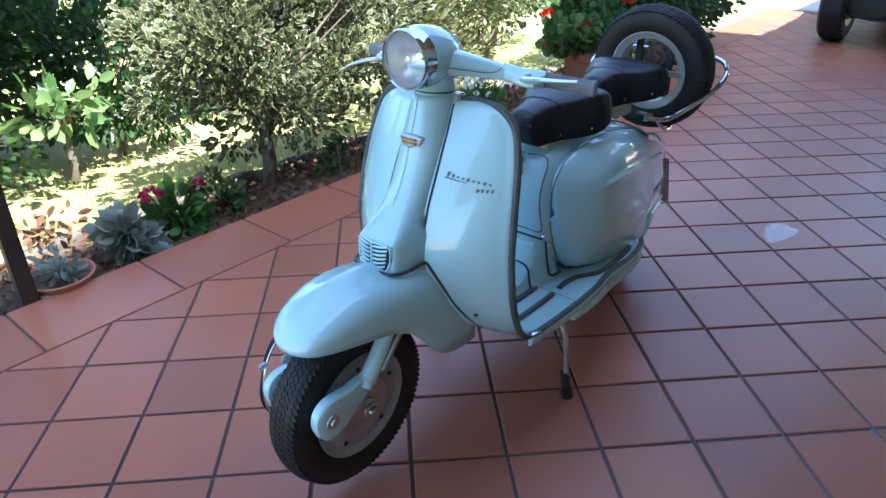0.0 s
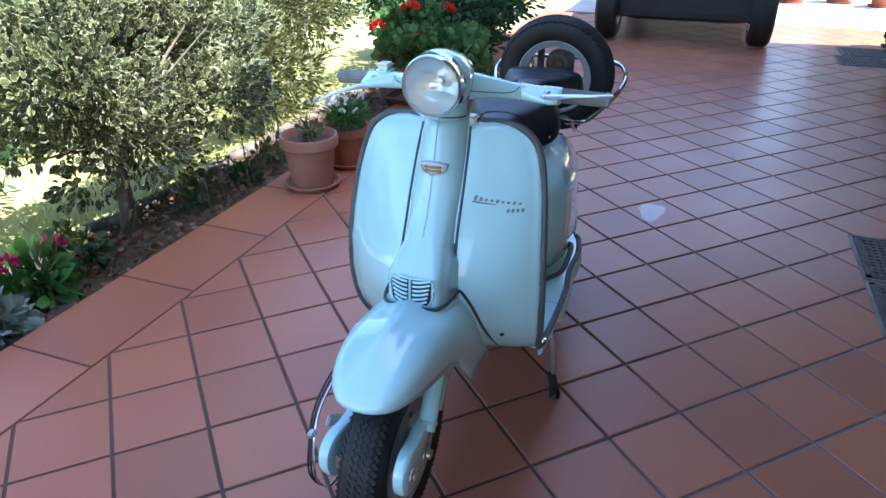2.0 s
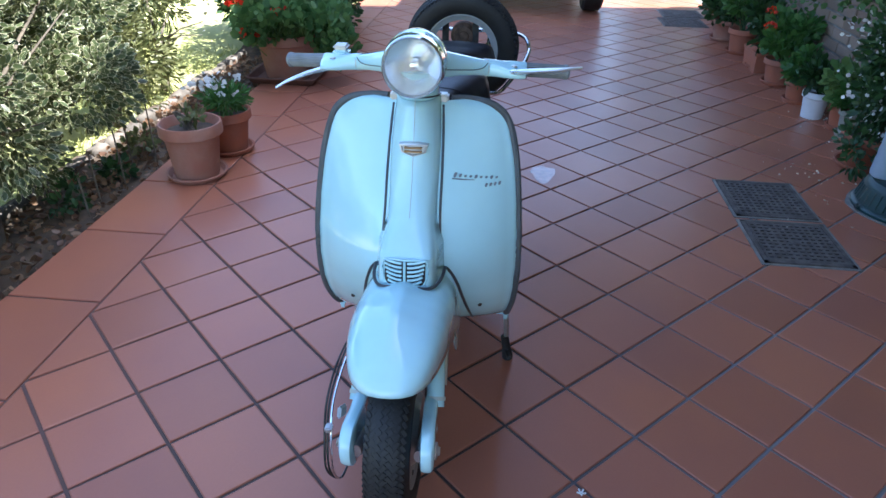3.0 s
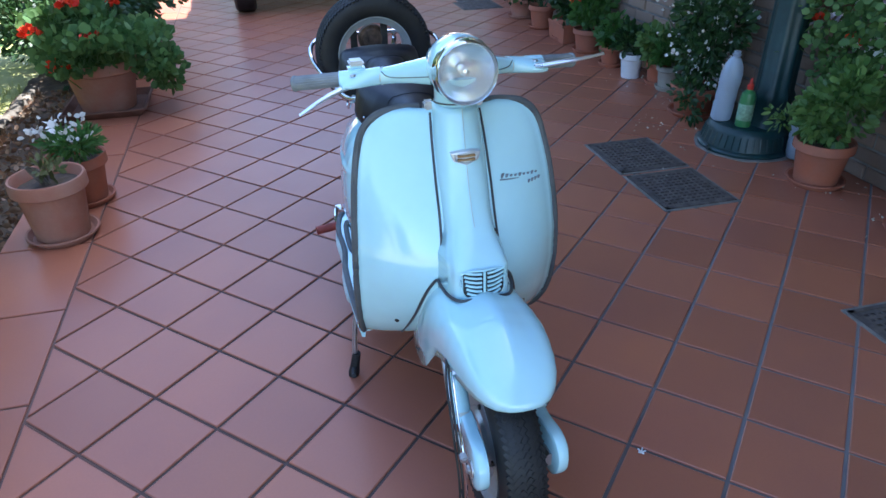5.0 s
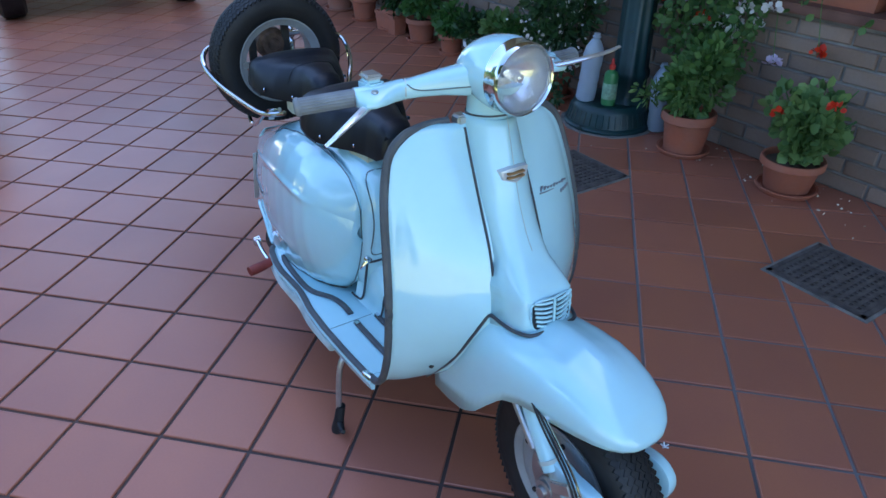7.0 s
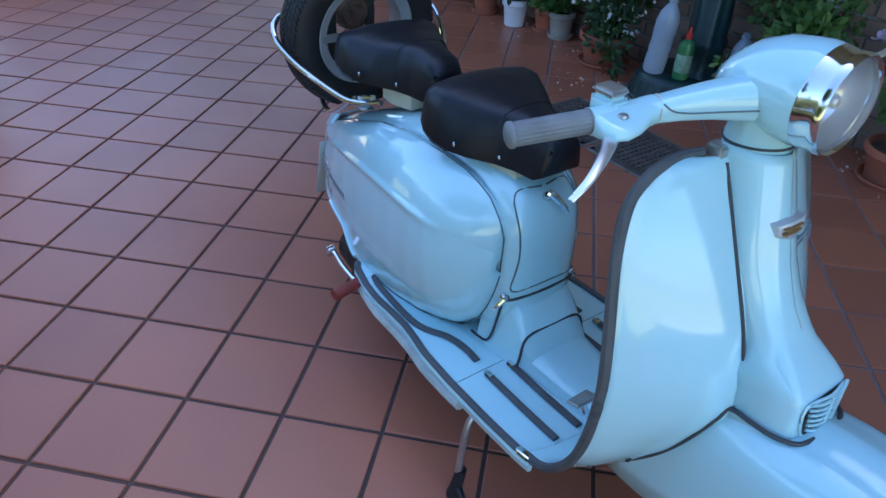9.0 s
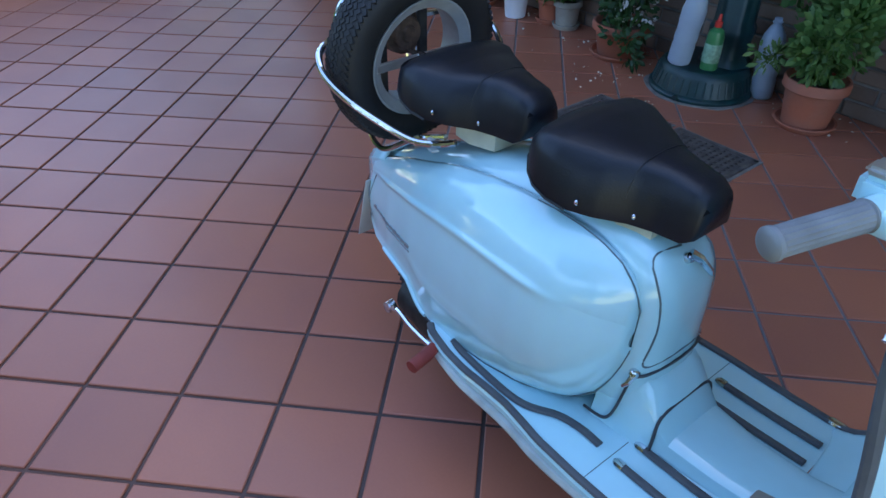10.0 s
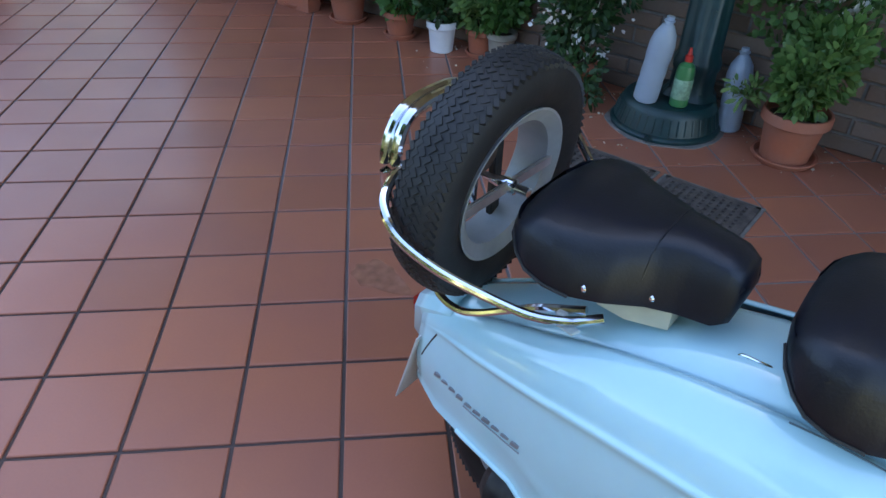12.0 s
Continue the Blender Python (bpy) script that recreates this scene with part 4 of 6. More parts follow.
# petrol tap, latches, seam
bm = bmesh.new()
lathe(bm, [(0.001, 0.01), (0.009, 0.008), (0.010, 0)], 12, pose(1.036, -0.006, 0.644, 0, 55, 0))
tube(bm, [(1.040, -0.006, 0.655), (1.053, 0.004, 0.648), (1.068, 0.018, 0.626), (1.070, 0.022, 0.618)], [0.009, 0.0075, 0.006, 0.004], 10)
put("fuel_tap", bm, CHROME, body)
for side in (-1, 1):
    bm = bmesh.new()
    tube(bm, spline([(1.021, side * 0.006, 0.661), (1.012, side * 0.055, 0.660), (1.018, side * 0.069, 0.646), (1.032, side * 0.0745, 0.630), (1.049, side * 0.0735, 0.590), (1.0545, side * 0.0725, 0.54), (1.053, side * 0.0770, 0.50), (1.049, side * 0.0812, 0.465), (1.055, side * 0.0745, 0.455), (1.066, side * 0.04, 0.462), (1.0685, 0.0, 0.464)], 5), 0.0019, 6)
    put("panel_beading", bm, SEAM_GREY, body)
    bm = bmesh.new()
    tube(bm, spline([(1.040, side * 0.0895, 0.432), (1.033, side * 0.0935, 0.38), (1.024, side * 0.0968, 0.33), (1.012, side * 0.100, 0.306), (0.990, side * 0.102, 0.300), (0.966, side * 0.104, 0.301)], 4), 0.003, 6)
    put("band_edge", bm, TRIM, body, "dark rubber edging")
    bm = bmesh.new()
    lathe(bm, [(0.001, 0.010), (0.006, 0.009), (0.009, 0.004), (0.010, -0.004)], 12, pose(1.042, side * 0.088, 0.440, -60 * side, 30, 0))
    tube(bm, [(1.045, side * 0.092, 0.438), (1.043, side * 0.102, 0.426), (1.036, side * 0.106, 0.414)], [0.006, 0.005, 0.0035], 8)
    put("panel_latch", bm, CHROME, body)
bm = bmesh.new()
tube(bm, spline([(1.046, -0.0865, 0.432), (1.058, -0.074, 0.438), (1.067, -0.04, 0.443), (1.070, 0, 0.444), (1.067, 0.04, 0.443), (1.058, 0.074, 0.438), (1.046, 0.0865, 0.432)], 5), 0.003, 6)
put("bridge_beading", bm, TRIM, body)

# side panels: x, top y, top z, crease y, crease z, bottom y, bottom z
PANEL = [(0.200, 0.050, 0.478, 0.062, 0.448, 0.074, 0.318), (0.27, 0.062, 0.510, 0.084, 0.474, 0.104, 0.303), (0.36, 0.076, 0.550, 0.112, 0.497, 0.134, 0.318), (0.475, 0.091, 0.594, 0.139, 0.522, 0.157, 0.318), (0.512, 0.094, 0.609, 0.146, 0.530, 0.164, 0.292), (0.54, 0.097, 0.620, 0.151, 0.536, 0.168, 0.276), (0.58, 0.101, 0.634, 0.158, 0.544, 0.173, 0.276),
         (0.68, 0.107, 0.658, 0.173, 0.560, 0.176, 0.285), (0.76, 0.110, 0.670, 0.182, 0.568, 0.170, 0.288), (0.84, 0.110, 0.674, 0.187, 0.572, 0.152, 0.291), (0.90, 0.108, 0.670, 0.184, 0.571, 0.124, 0.296), (0.94, 0.104, 0.660, 0.170, 0.566, 0.102, 0.304),
         (0.980, 0.100, 0.641, 0.146, 0.558, 0.091, 0.345), (1.004, 0.097, 0.622, 0.124, 0.550, 0.089, 0.398), (1.020, 0.095, 0.598, 0.106, 0.542, 0.088, 0.450), (1.028, 0.094, 0.570, 0.096, 0.530, 0.088, 0.49)]


def clamp(t):
    return max(0.0, min(1.0, t))


def panel_edge(x):
    """How strongly the flank's crease stands out there."""
    return clamp((0.945 - x) * 13) * clamp((x - 0.2) * 7)


def panel_low_y(x, t):
    """Half width below the crease; t runs from the crease to the bottom edge."""
    ty, tz, wy, cz, by, bz = lerp_rows(PANEL, x)
    fold = clamp((0.90 - x) * 6) * clamp((x - 0.42) * 7)
    return by + (wy - by) * math.sqrt(max(0, 1 - t ** 2.0)) + 0.011 * math.sin(t * math.pi) + 0.0045 * panel_edge(x) * math.exp(-(t / 0.035) ** 2) + 0.003 * fold * math.exp(-((t - 0.68) / 0.05) ** 2)


for side in (-1, 1):
    bm = bmesh.new()
    rings = []
    for x in [0.20 + 0.828 * (k / 64) ** 0.9 for k in range(65)]:
        ty, tz, wy, cz, by, bz = lerp_rows(PANEL, x)
        e = panel_edge(x)
        pts = []
        for k in range(21):
            t = 1 - (1 - k / 20) ** 1.6
            f = (1 - e) * math.sin(t * math.pi / 2) ** 0.8 + e * (0.42 * t + 0.58 * (1 - (1 - t) ** 3.2))
            pts.append((ty + (wy - ty) * f + 0.0045 * e * math.exp(-((t - 1) / 0.07) ** 2), tz + (cz - tz) * t))
        for k in range(1, 27):
            t = (k / 26) ** 1.5
            pts.append((panel_low_y(x, t), cz + (bz - cz) * t))
        pts.append((by - 0.012, bz + 0.004))
        rings.append([(x, side * y, z) for y, z in [(ty - 0.010, tz + 0.001)] + pts])
    loft(bm, rings, closed=False)
    panel = put("side_panel", bm, PAINT, sharp=50)
    sol = panel.modifiers.new("thickness", "SOLIDIFY")
    sol.thickness, sol.offset = 0.004, 0
    bm = bmesh.new()
    tube(bm, [(x, side * (lerp_rows(PANEL, x)[4] + 0.001), lerp_rows(PANEL, x)[5]) for x in np.linspace(0.34, 0.56, 16)], 0.005, 8)
    put("arch_lip", bm, PAINT, panel)
    bm = bmesh.new()
    line = [(x, side * (lerp_rows(PANEL, x)[0] - 0.003), lerp_rows(PANEL, x)[1] + 0.002) for x in np.linspace(0.80, 0.98, 12)]
    line += [(x, side * (lerp_rows(PANEL, x)[0] + 0.001), lerp_rows(PANEL, x)[1] + 0.003) for x in (1.0, 1.012, 1.022, 1.030)]
    line += [(x + 0.001, side * (max(lerp_rows(PANEL, x)[4] + 0.003, 0.1035 - 0.13 * max(0.0, x - 0.955))), lerp_rows(PANEL, x)[5]) for x in np.linspace(1.026, 0.945, 10)]
    tube(bm, line, 0.0016, 6)
    put("panel_gasket", bm, SEAM_GREY, panel)
    bm = bmesh.new()
    tube(bm, [(x, side * (lerp_rows(PANEL, x)[4] + 0.0015), lerp_rows(PANEL, x)[5] - 0.002) for x in np.linspace(0.565, 0.955, 20)], 0.003, 6)
    put("bottom_gasket", bm, TRIM, panel)
    bm = bmesh.new()
    tube(bm, [(x, side * (panel_low_y(x, clamp((lerp_rows(PANEL, x)[3] - z) / (lerp_rows(PANEL, x)[3] - lerp_rows(PANEL, x)[5]))) + 0.001), z) for x, z in ((0.252, 0.462), (0.240, 0.440), (0.228, 0.415), (0.217, 0.390))], 0.0022, 6)
    put("tail_seam", bm, BLACK, panel)
    # panel script, as bars
    for k in range(10):
        x = 0.272 + 0.0225 * k
        ty, tz, wy, cz, by, bz = lerp_rows(PANEL, x)
        bm = bmesh.new()
        z = 0.388 + 0.0026 * k
        y = panel_low_y(x, (cz - z) / (cz - bz)) + 0.003
        h = 0.007 if k % 3 else 0.010
        box(bm, -0.008, 0.008, side * y - 0.002, side * y + 0.002, -h / 2, h / 2, 0.001, Matrix(((1, 0, 0.3, x), (0, 1, 0, 0), (0, 0, 1, z), (0, 0, 0, 1))))
        put("script_bar", bm, SCRIPT_PALE, panel)
    bm = bmesh.new()
    tube(bm, [(x, side * (panel_low_y(x, clamp((lerp_rows(PANEL, x)[3] - z) / (lerp_rows(PANEL, x)[3] - lerp_rows(PANEL, x)[5]))) + 0.003), z) for x, z in ((0.35 + 0.027 * k, 0.386 + 0.003 * k) for k in range(6))], 0.0016, 5)
    put("script_line", bm, SCRIPT_PALE, panel)

# tail: plate, lamp, engine, rear wheel
rear_m = pose(0.455, 0.0, 0.212, 90, 0, 0)
rear = wheel("rear_tyre", rear_m, scooter, "black tyre under the tail")
bm = bmesh.new()
lathe(bm, [(0.001, -0.055), (0.08, -0.055), (0.09, -0.03), (0.09, 0.03), (0.06, 0.05), (0.001, 0.05)], 28, rear_m)
put("rear_drum", bm, CAST, rear)
bm = bmesh.new()
rings = []
for x, hy, z0, z1 in ((0.40, 0.03, 0.17, 0.24), (0.42, 0.05, 0.155, 0.27), (0.52, 0.06, 0.15, 0.275), (0.70, 0.07, 0.16, 0.272), (0.86, 0.075, 0.18, 0.272), (0.98, 0.06, 0.20, 0.268)):
    rings.append([(x, -0.10 + hy * math.cos(a), (z0 + z1) / 2 + (z1 - z0) / 2 * math.sin(a)) for a in (2 * math.pi * k / 16 for k in range(16))])
loft(bm, rings)
engine = put("engine_case", bm, DARK_METAL, scooter, "grimy dark engine casing")
bm = bmesh.new()
tube(bm, spline([(0.60, 0.10, 0.23), (0.72, 0.11, 0.20), (0.88, 0.06, 0.19), (0.98, -0.02, 0.22)], 5), 0.035, 12)
put("silencer", bm, DARK_METAL)
bm = bmesh.new()
tube(bm, spline([(0.45, -0.188, 0.232), (0.495, -0.198, 0.256), (0.55, -0.205, 0.254), (0.61, -0.210, 0.258), (0.648, -0.212, 0.264)], 5), 0.0068, 8)
lathe(bm, [(0.001, 0.012), (0.014, 0.010), (0.016, -0.01), (0.001, -0.012)], 14, pose(0.442, -0.185, 0.228, 90, 0, 0))
kick = put("kickstart_lever", bm, CHROME)
bm = bmesh.new()
tube(bm, [(0.645, -0.210, 0.266), (0.652, -0.235, 0.265), (0.660, -0.282, 0.263)], [0.013, 0.0145, 0.0145], 12)
put("kick_rubber", bm, RED_RUBBER, kick, "faded red rubber pedal sleeve")
bm = bmesh.new()
box(bm, -0.0015, 0.0015, -0.087, 0.087, -0.100, 0.100, 0.001, pose(0.180, 0, 0.330, 0, 16, 0))
plate = put("number_plate", bm, PLATE)
for k in range(5):
    bm = bmesh.new()
    y = -0.055 + 0.0275 * k
    box(bm, -0.0030, -0.0010, y - 0.009, y + 0.009, -0.025, 0.025, 0, pose(0.180, 0, 0.330, 0, 16, 0))
    put("plate_bar", bm, BLACK, plate)
bm = bmesh.new()
box(bm, 0.150, 0.196, -0.04, 0.04, 0.432, 0.47, 0.01)
put("tail_lamp", bm, RED_LENS)
bm = bmesh.new()
loft(bm, [[(x, y, z) for y, z in ((-hw, zl), (-hw * 0.98, zt - 0.02), (-hw * 0.7, zt), (hw * 0.7, zt), (hw * 0.98, zt - 0.02), (hw, zl))] for x, hw, zt, zl in ((0.172, 0.052, 0.486, 0.41), (0.20, 0.060, 0.500, 0.40), (0.235, 0.066, 0.515, 0.41), (0.27, 0.072, 0.530, 0.43))], closed=False)
tail = put("tail_piece", bm, PAINT)
sol = tail.modifiers.new("thickness", "SOLIDIFY")
sol.thickness = 0.004

# saddles: x from the nose backwards, top half width, skirt half width, top height, skirt height
SADDLE = [(1.060, 0.012, 0.022, 0.748, 0.735), (1.054, 0.034, 0.043, 0.766, 0.706), (1.035, 0.041, 0.050, 0.778, 0.694), (0.99, 0.044, 0.058, 0.786, 0.694), (0.955, 0.054, 0.075, 0.790, 0.697), (0.91, 0.082, 0.111, 0.796, 0.701), (0.87, 0.101, 0.130, 0.802, 0.703),
          (0.835, 0.119, 0.137, 0.806, 0.709), (0.805, 0.123, 0.137, 0.806, 0.720), (0.786, 0.118, 0.130, 0.802, 0.734), (0.768, 0.103, 0.113, 0.795, 0.750), (0.757, 0.077, 0.085, 0.786, 0.760), (0.751, 0.046, 0.052, 0.776, 0.764)]


def saddle(dx, dz, drop, label):
    """drop: how much lower the back of the seat lies."""
    bm = bmesh.new()
    rings = []
    for x in np.linspace(1.060, 0.751, 48):
        th, sh, tz, sz = lerp_rows([(-r[0], *r[1:]) for r in SADDLE], -x)
        tz -= drop * max(0.0, min(1.0, (0.97 - x) / 0.10))
        ring = [(-sh, sz), (-sh - 0.001, sz + 0.012), (-(sh * 0.55 + th * 0.45), (tz + sz) / 2 + 0.012), (-th, tz - 0.008), (-th * 0.86, tz), (-th * 0.45, tz + 0.006), (0, tz + 0.008)]
        ring = ring + [(-y, z) for y, z in ring[-2::-1]]
        rings.append([(x + dx, y, z + dz) for y, z in ring])
    loft(bm, rings)
    s = put("saddle", bm, VINYL, scooter, label, sharp=60)
    for side in (-1, 1):
        for x, y, z in ((0.888, 0.1235, 0.722), (0.960, 0.0705, 0.712)):
            bm = bmesh.new()
            lathe(bm, [(0.0005, 0.004), (0.004, 0.003), (0.0055, 0)], 10, pose(x + dx, side * y, z + dz, -90 * side, 0, 25 * side))
            put("rivet", bm, CHROME, s)
    bm = bmesh.new()
    tube(bm, [(0.757 + dx, -0.085, 0.760 + dz), (0.768 + dx, -0.113, 0.750 + dz), (0.786 + dx, -0.130, 0.734 + dz), (0.805 + dx, -0.137, 0.720 + dz), (0.835 + dx, -0.137, 0.709 + dz), (0.87 + dx, -0.130, 0.703 + dz)], 0.003, 6)
    put("piping", bm, BLACK, s)
    bm = bmesh.new()
    th, sh, tz, sz = lerp_rows([(-r[0], *r[1:]) for r in SADDLE], -0.945)
    tz -= drop * 0.25
    seam = [(0.935, -sh, sz + 0.004), (0.94, -sh - 0.0005, sz + 0.014), (0.945, -(sh * 0.55 + th * 0.45), (tz + sz) / 2 + 0.012), (0.945, -th, tz - 0.008), (0.946, -th * 0.86, tz), (0.947, -th * 0.45, tz + 0.006), (0.947, 0, tz + 0.008)]
    seam = seam + [(x, -y, z) for x, y, z in seam[-2::-1]]
    tube(bm, [(x + dx, y, z + dz) for x, y, z in seam], 0.0014, 5)
    put("stitched_seam", bm, VINYL, s)
    bm = bmesh.new()
    loft(bm, [[(x + dx, y, z + dz) for y, z in ((-hw, 0.655), (-hw, 0.706), (hw, 0.706), (hw, 0.655))] for x, hw in ((0.885, 0.062), (0.93, 0.066), (0.985, 0.048))])
    put("seat_frame", bm, CREAM, s, "cream painted seat frame")
    return s


saddle(0.006, 0, 0.0, "black vinyl driver saddle with steel rivets")
saddle(-0.362, 0.016, 0.016, "black vinyl pillion saddle with steel rivets")

# carrier and spare wheel
bm = bmesh.new()
hoop = [(0.545, -0.080, 0.668), (0.505, -0.104, 0.656), (0.455, -0.125, 0.652), (0.40, -0.155, 0.674), (0.340, -0.193, 0.712), (0.287, -0.213, 0.750), (0.252, -0.206, 0.780), (0.232, -0.178, 0.797), (0.216, -0.12, 0.803), (0.207, 0.02, 0.803)]
hoop = hoop + [(x, 0.04 - y, z) for x, y, z in hoop[-2::-1]]
tube(bm, spline(hoop, 5), 0.0075, 10)
rack = put("luggage_rack", bm, CHROME, scooter, "chrome tube carrier round the spare wheel")
for side in (-1, 1):
    bm = bmesh.new()
    tube(bm, spline([(0.52, side * 0.085, 0.672), (0.45, side * 0.100, 0.647), (0.40, side * 0.102, 0.615), (0.352, side * 0.102, 0.583), (0.31, side * 0.101, 0.565), (0.268, side * 0.096, 0.569), (0.232, side * 0.086, 0.60), (0.19, side * 0.074, 0.66), (0.172, side * 0.066, 0.74)], 5), 0.0065, 8)
    put("rack_bar", bm, CHROME, rack)
    bm = bmesh.new()
    tube(bm, spline([(0.19, side * 0.085, 0.62), (0.180, side * 0.100, 0.72), (0.180, side * 0.104, 0.80), (0.182, side * 0.082, 0.850), (0.182, 0.04 * side, 0.866), (0.182, 0, 0.868)], 5), 0.0095, 10)
    put("upright", bm, CHROME, rack)
    bm = bmesh.new()
    tube(bm, spline([(0.172, side * 0.088, 0.62), (0.162, side * 0.104, 0.72), (0.162, side * 0.108, 0.80), (0.164, side * 0.084, 0.852), (0.164, 0.04 * side, 0.868), (0.164, 0, 0.870)], 5), 0.0095, 10)
    put("upright", bm, CHROME, rack)
    bm = bmesh.new()
    box(bm, -0.02, 0.025, -0.008, 0.008, -0.002, 0.002, 0.001, pose(0.50, side * 0.105, 0.645, 0, -12, 20 * side))
    put("rack_tab", bm, PAINT_OLD, rack)
spare_m = pose(0.283, 0.010, 0.757, 0, 0, 0) @ pose(0, 0, 0, 0, 97, 0)
spare = wheel("spare_tyre", spare_m, scooter, "upright spare tyre with block tread and silver rim", 0.107)
bm = bmesh.new()
box(bm, 0.310, 0.318, -0.11, 0.13, 0.742, 0.762, 0.002)
bar = put("clamp_bar", bm, CAST, spare, "flat aluminium clamp bar")
bm = bmesh.new()
lathe(bm, [(0.001, 0.035), (0.008, 0.035), (0.008, 0.012), (0.013, 0.010), (0.013, 0.0), (0.006, -0.05), (0.001, -0.06)], 12, pose(0.316, 0.010, 0.752, 0, 90, 0))
put("clamp_bolt", bm, CHROME, spare)
bm = bmesh.new()
lathe(bm, [(0.001, 0.01), (0.016, 0.01), (0.02, 0.004), (0.034, 0.002), (0.038, -0.006), (0.048, -0.01), (0.05, -0.03), (0.001, -0.03)], 24, pose(0.262, 0.012, 0.79, 0, 90, 0))
put("mounting_boss", bm, RUST, spare, "rusty round mounting boss")
for y in (-0.055, 0.055):
    bm = bmesh.new()
    box(bm, 0.25, 0.262, y - 0.012, y + 0.012, 0.65, 0.86, 0.002)
    put("bracket", bm, DARK_METAL, spare)

# centre stand
bm = bmesh.new()
tube(bm, [(1.10, -0.12, 0.235), (1.10, 0.12, 0.235)], 0.012, 10)
stand = put("centre_stand", bm, DARK_METAL)
for side in (-1, 1):
    bm = bmesh.new()
    tube(bm, spline([(1.105, side * 0.12, 0.235), (1.116, side * 0.19, 0.238), (1.12, side * 0.222, 0.205), (1.12, side * 0.237, 0.05)], 4), 0.0078, 10)
    put("stand_leg", bm, CAST, stand, "bare steel stand leg")
    bm = bmesh.new()
    tube(bm, [(1.122, side * 0.229, 0.085), (1.12, side * 0.237, 0.04), (1.118, side * 0.242, 0.010), (1.118, side * 0.243, 0.0)], [0.012, 0.0135, 0.017, 0.016], 12)
    tube(bm, [(1.125, side * 0.238, 0.035), (1.15, side * 0.245, 0.03), (1.165, side * 0.247, 0.036)], [0.010, 0.008, 0.006], 8)
    put("stand_foot", bm, RUBBER, stand, "black rubber foot")
bm = bmesh.new()
tube(bm, spline([(0.712, -0.045, 0.676), (0.720, -0.047, 0.687), (0.742, -0.049, 0.690), (0.760, -0.047, 0.688), (0.768, -0.045, 0.676)], 5), 0.0018, 6)
put("wire_clip", bm, CHROME)
bm = bmesh.new()
box(bm, 0.484, 0.498, -0.106, -0.094, 0.640, 0.664, 0.002)
put("rack_tab", bm, PLATE)


# ---- the wall side: pots, column, bottles, planters ----
def pot_body(bm, r, h, wall=0.012, segments=36):
    """A turned clay pot with a rolled rim; r: outer radius of the rim."""
    b = r * 0.68
    lathe(bm, [(0.001, 0.0), (b, 0.0), (b + 0.004, 0.004), (r * 0.86, h * 0.74), (r * 0.88, h * 0.76), (r * 0.965, h * 0.78), (r, h * 0.80), (r, h * 0.95), (r * 0.97, h), (r - wall, h), (r - wall * 1.4, h * 0.96), (r * 0.80, h * 0.80), (0.001, h * 0.78)], segments)


def potted(loc, r, h, material, label, saucer="round", group="pots by the wall", category="potted plant"):
    p = thing("potted_plant", loc, label, category, group)
    z = 0.0
    if saucer == "round":
        bm = bmesh.new()
        s = r * 0.98
        lathe(bm, [(0.001, 0.0), (s * 0.86, 0.0), (s, 0.022), (s, 0.028), (s - 0.01, 0.028), (s * 0.82, 0.008), (0.001, 0.008)], 36)
        part("saucer", bm, material, p)
        z = 0.008
    elif saucer == "square":
        bm = bmesh.new()
        s = r * 1.06
        rings = []
        for e, zz in ((0.86, 0.0), (1.0, 0.04), (1.0, 0.05), (0.95, 0.05), (0.84, 0.012)):
            rings.append([(s * e * x, s * e * y, zz) for x, y in ((-1, -0.92), (-0.92, -1), (0.92, -1), (1, -0.92), (1, 0.92), (0.92, 1), (-0.92, 1), (-1, 0.92))])
        loft(bm, rings)
        part("saucer", bm, COPING, p)
        z = 0.012
    bm = bmesh.new()
    pot_body(bm, r, h)
    for v in bm.verts:
        v.co.z += z
    part("pot", bm, material, p)
    bm = bmesh.new()
    lathe(bm, [(0.001, h * 0.86 + z), (r * 0.5, h * 0.87 + z), (r * 0.84, h * 0.83 + z)], 24)
    for v in bm.verts:
        v.co.z += 0.006 * noise.noise(v.co * 40)
    part("soil", bm, SOIL, p)
    return p, h + z


def stems(p, z0, tops, material=None, radius=0.004, seed=0):
    rng_ = random.Random(seed)
    bm = bmesh.new()
    for t in tops:
        b = Vector((rng_.uniform(-1, 1) * 0.03, rng_.uniform(-1, 1) * 0.03, z0 - 0.02))
        t = Vector(t)
        mid = b.lerp(t, 0.5) + Vector((rng_.uniform(-1, 1) * 0.02, rng_.uniform(-1, 1) * 0.02, 0.02))
        tube(bm, [b, mid, t], [radius * 1.3, radius, radius * 0.6], 5)
    part("stem_cluster", bm, material or LEAF_DARK, p)


def blooms(p, centres, material, seed, petals=26, radius=0.028, size=0.022, name="flower_head", label=""):
    """Round flower heads of many petals, one mesh each."""
    for i, c in enumerate(centres):
        rng_ = np.random.default_rng(seed * 100 + i)
        q = rng_.normal(0, 1, (petals, 3))
        q /= np.linalg.norm(q, axis=1, keepdims=True)
        q[:, 2] = np.abs(q[:, 2]) * 0.8 - 0.15
        leaves(name, np.array(c) + q * radius, q + np.array([0, 0, 0.25]), size, material, p, seed + i, wide=0.95, fold=0.1, label=label)


def scatter_tops(n, r, z0, z1, seed):
    rng_ = random.Random(seed)
    return [(rng_.uniform(-r, r), rng_.uniform(-r, r), rng_.uniform(z0, z1)) for _ in range(n)]


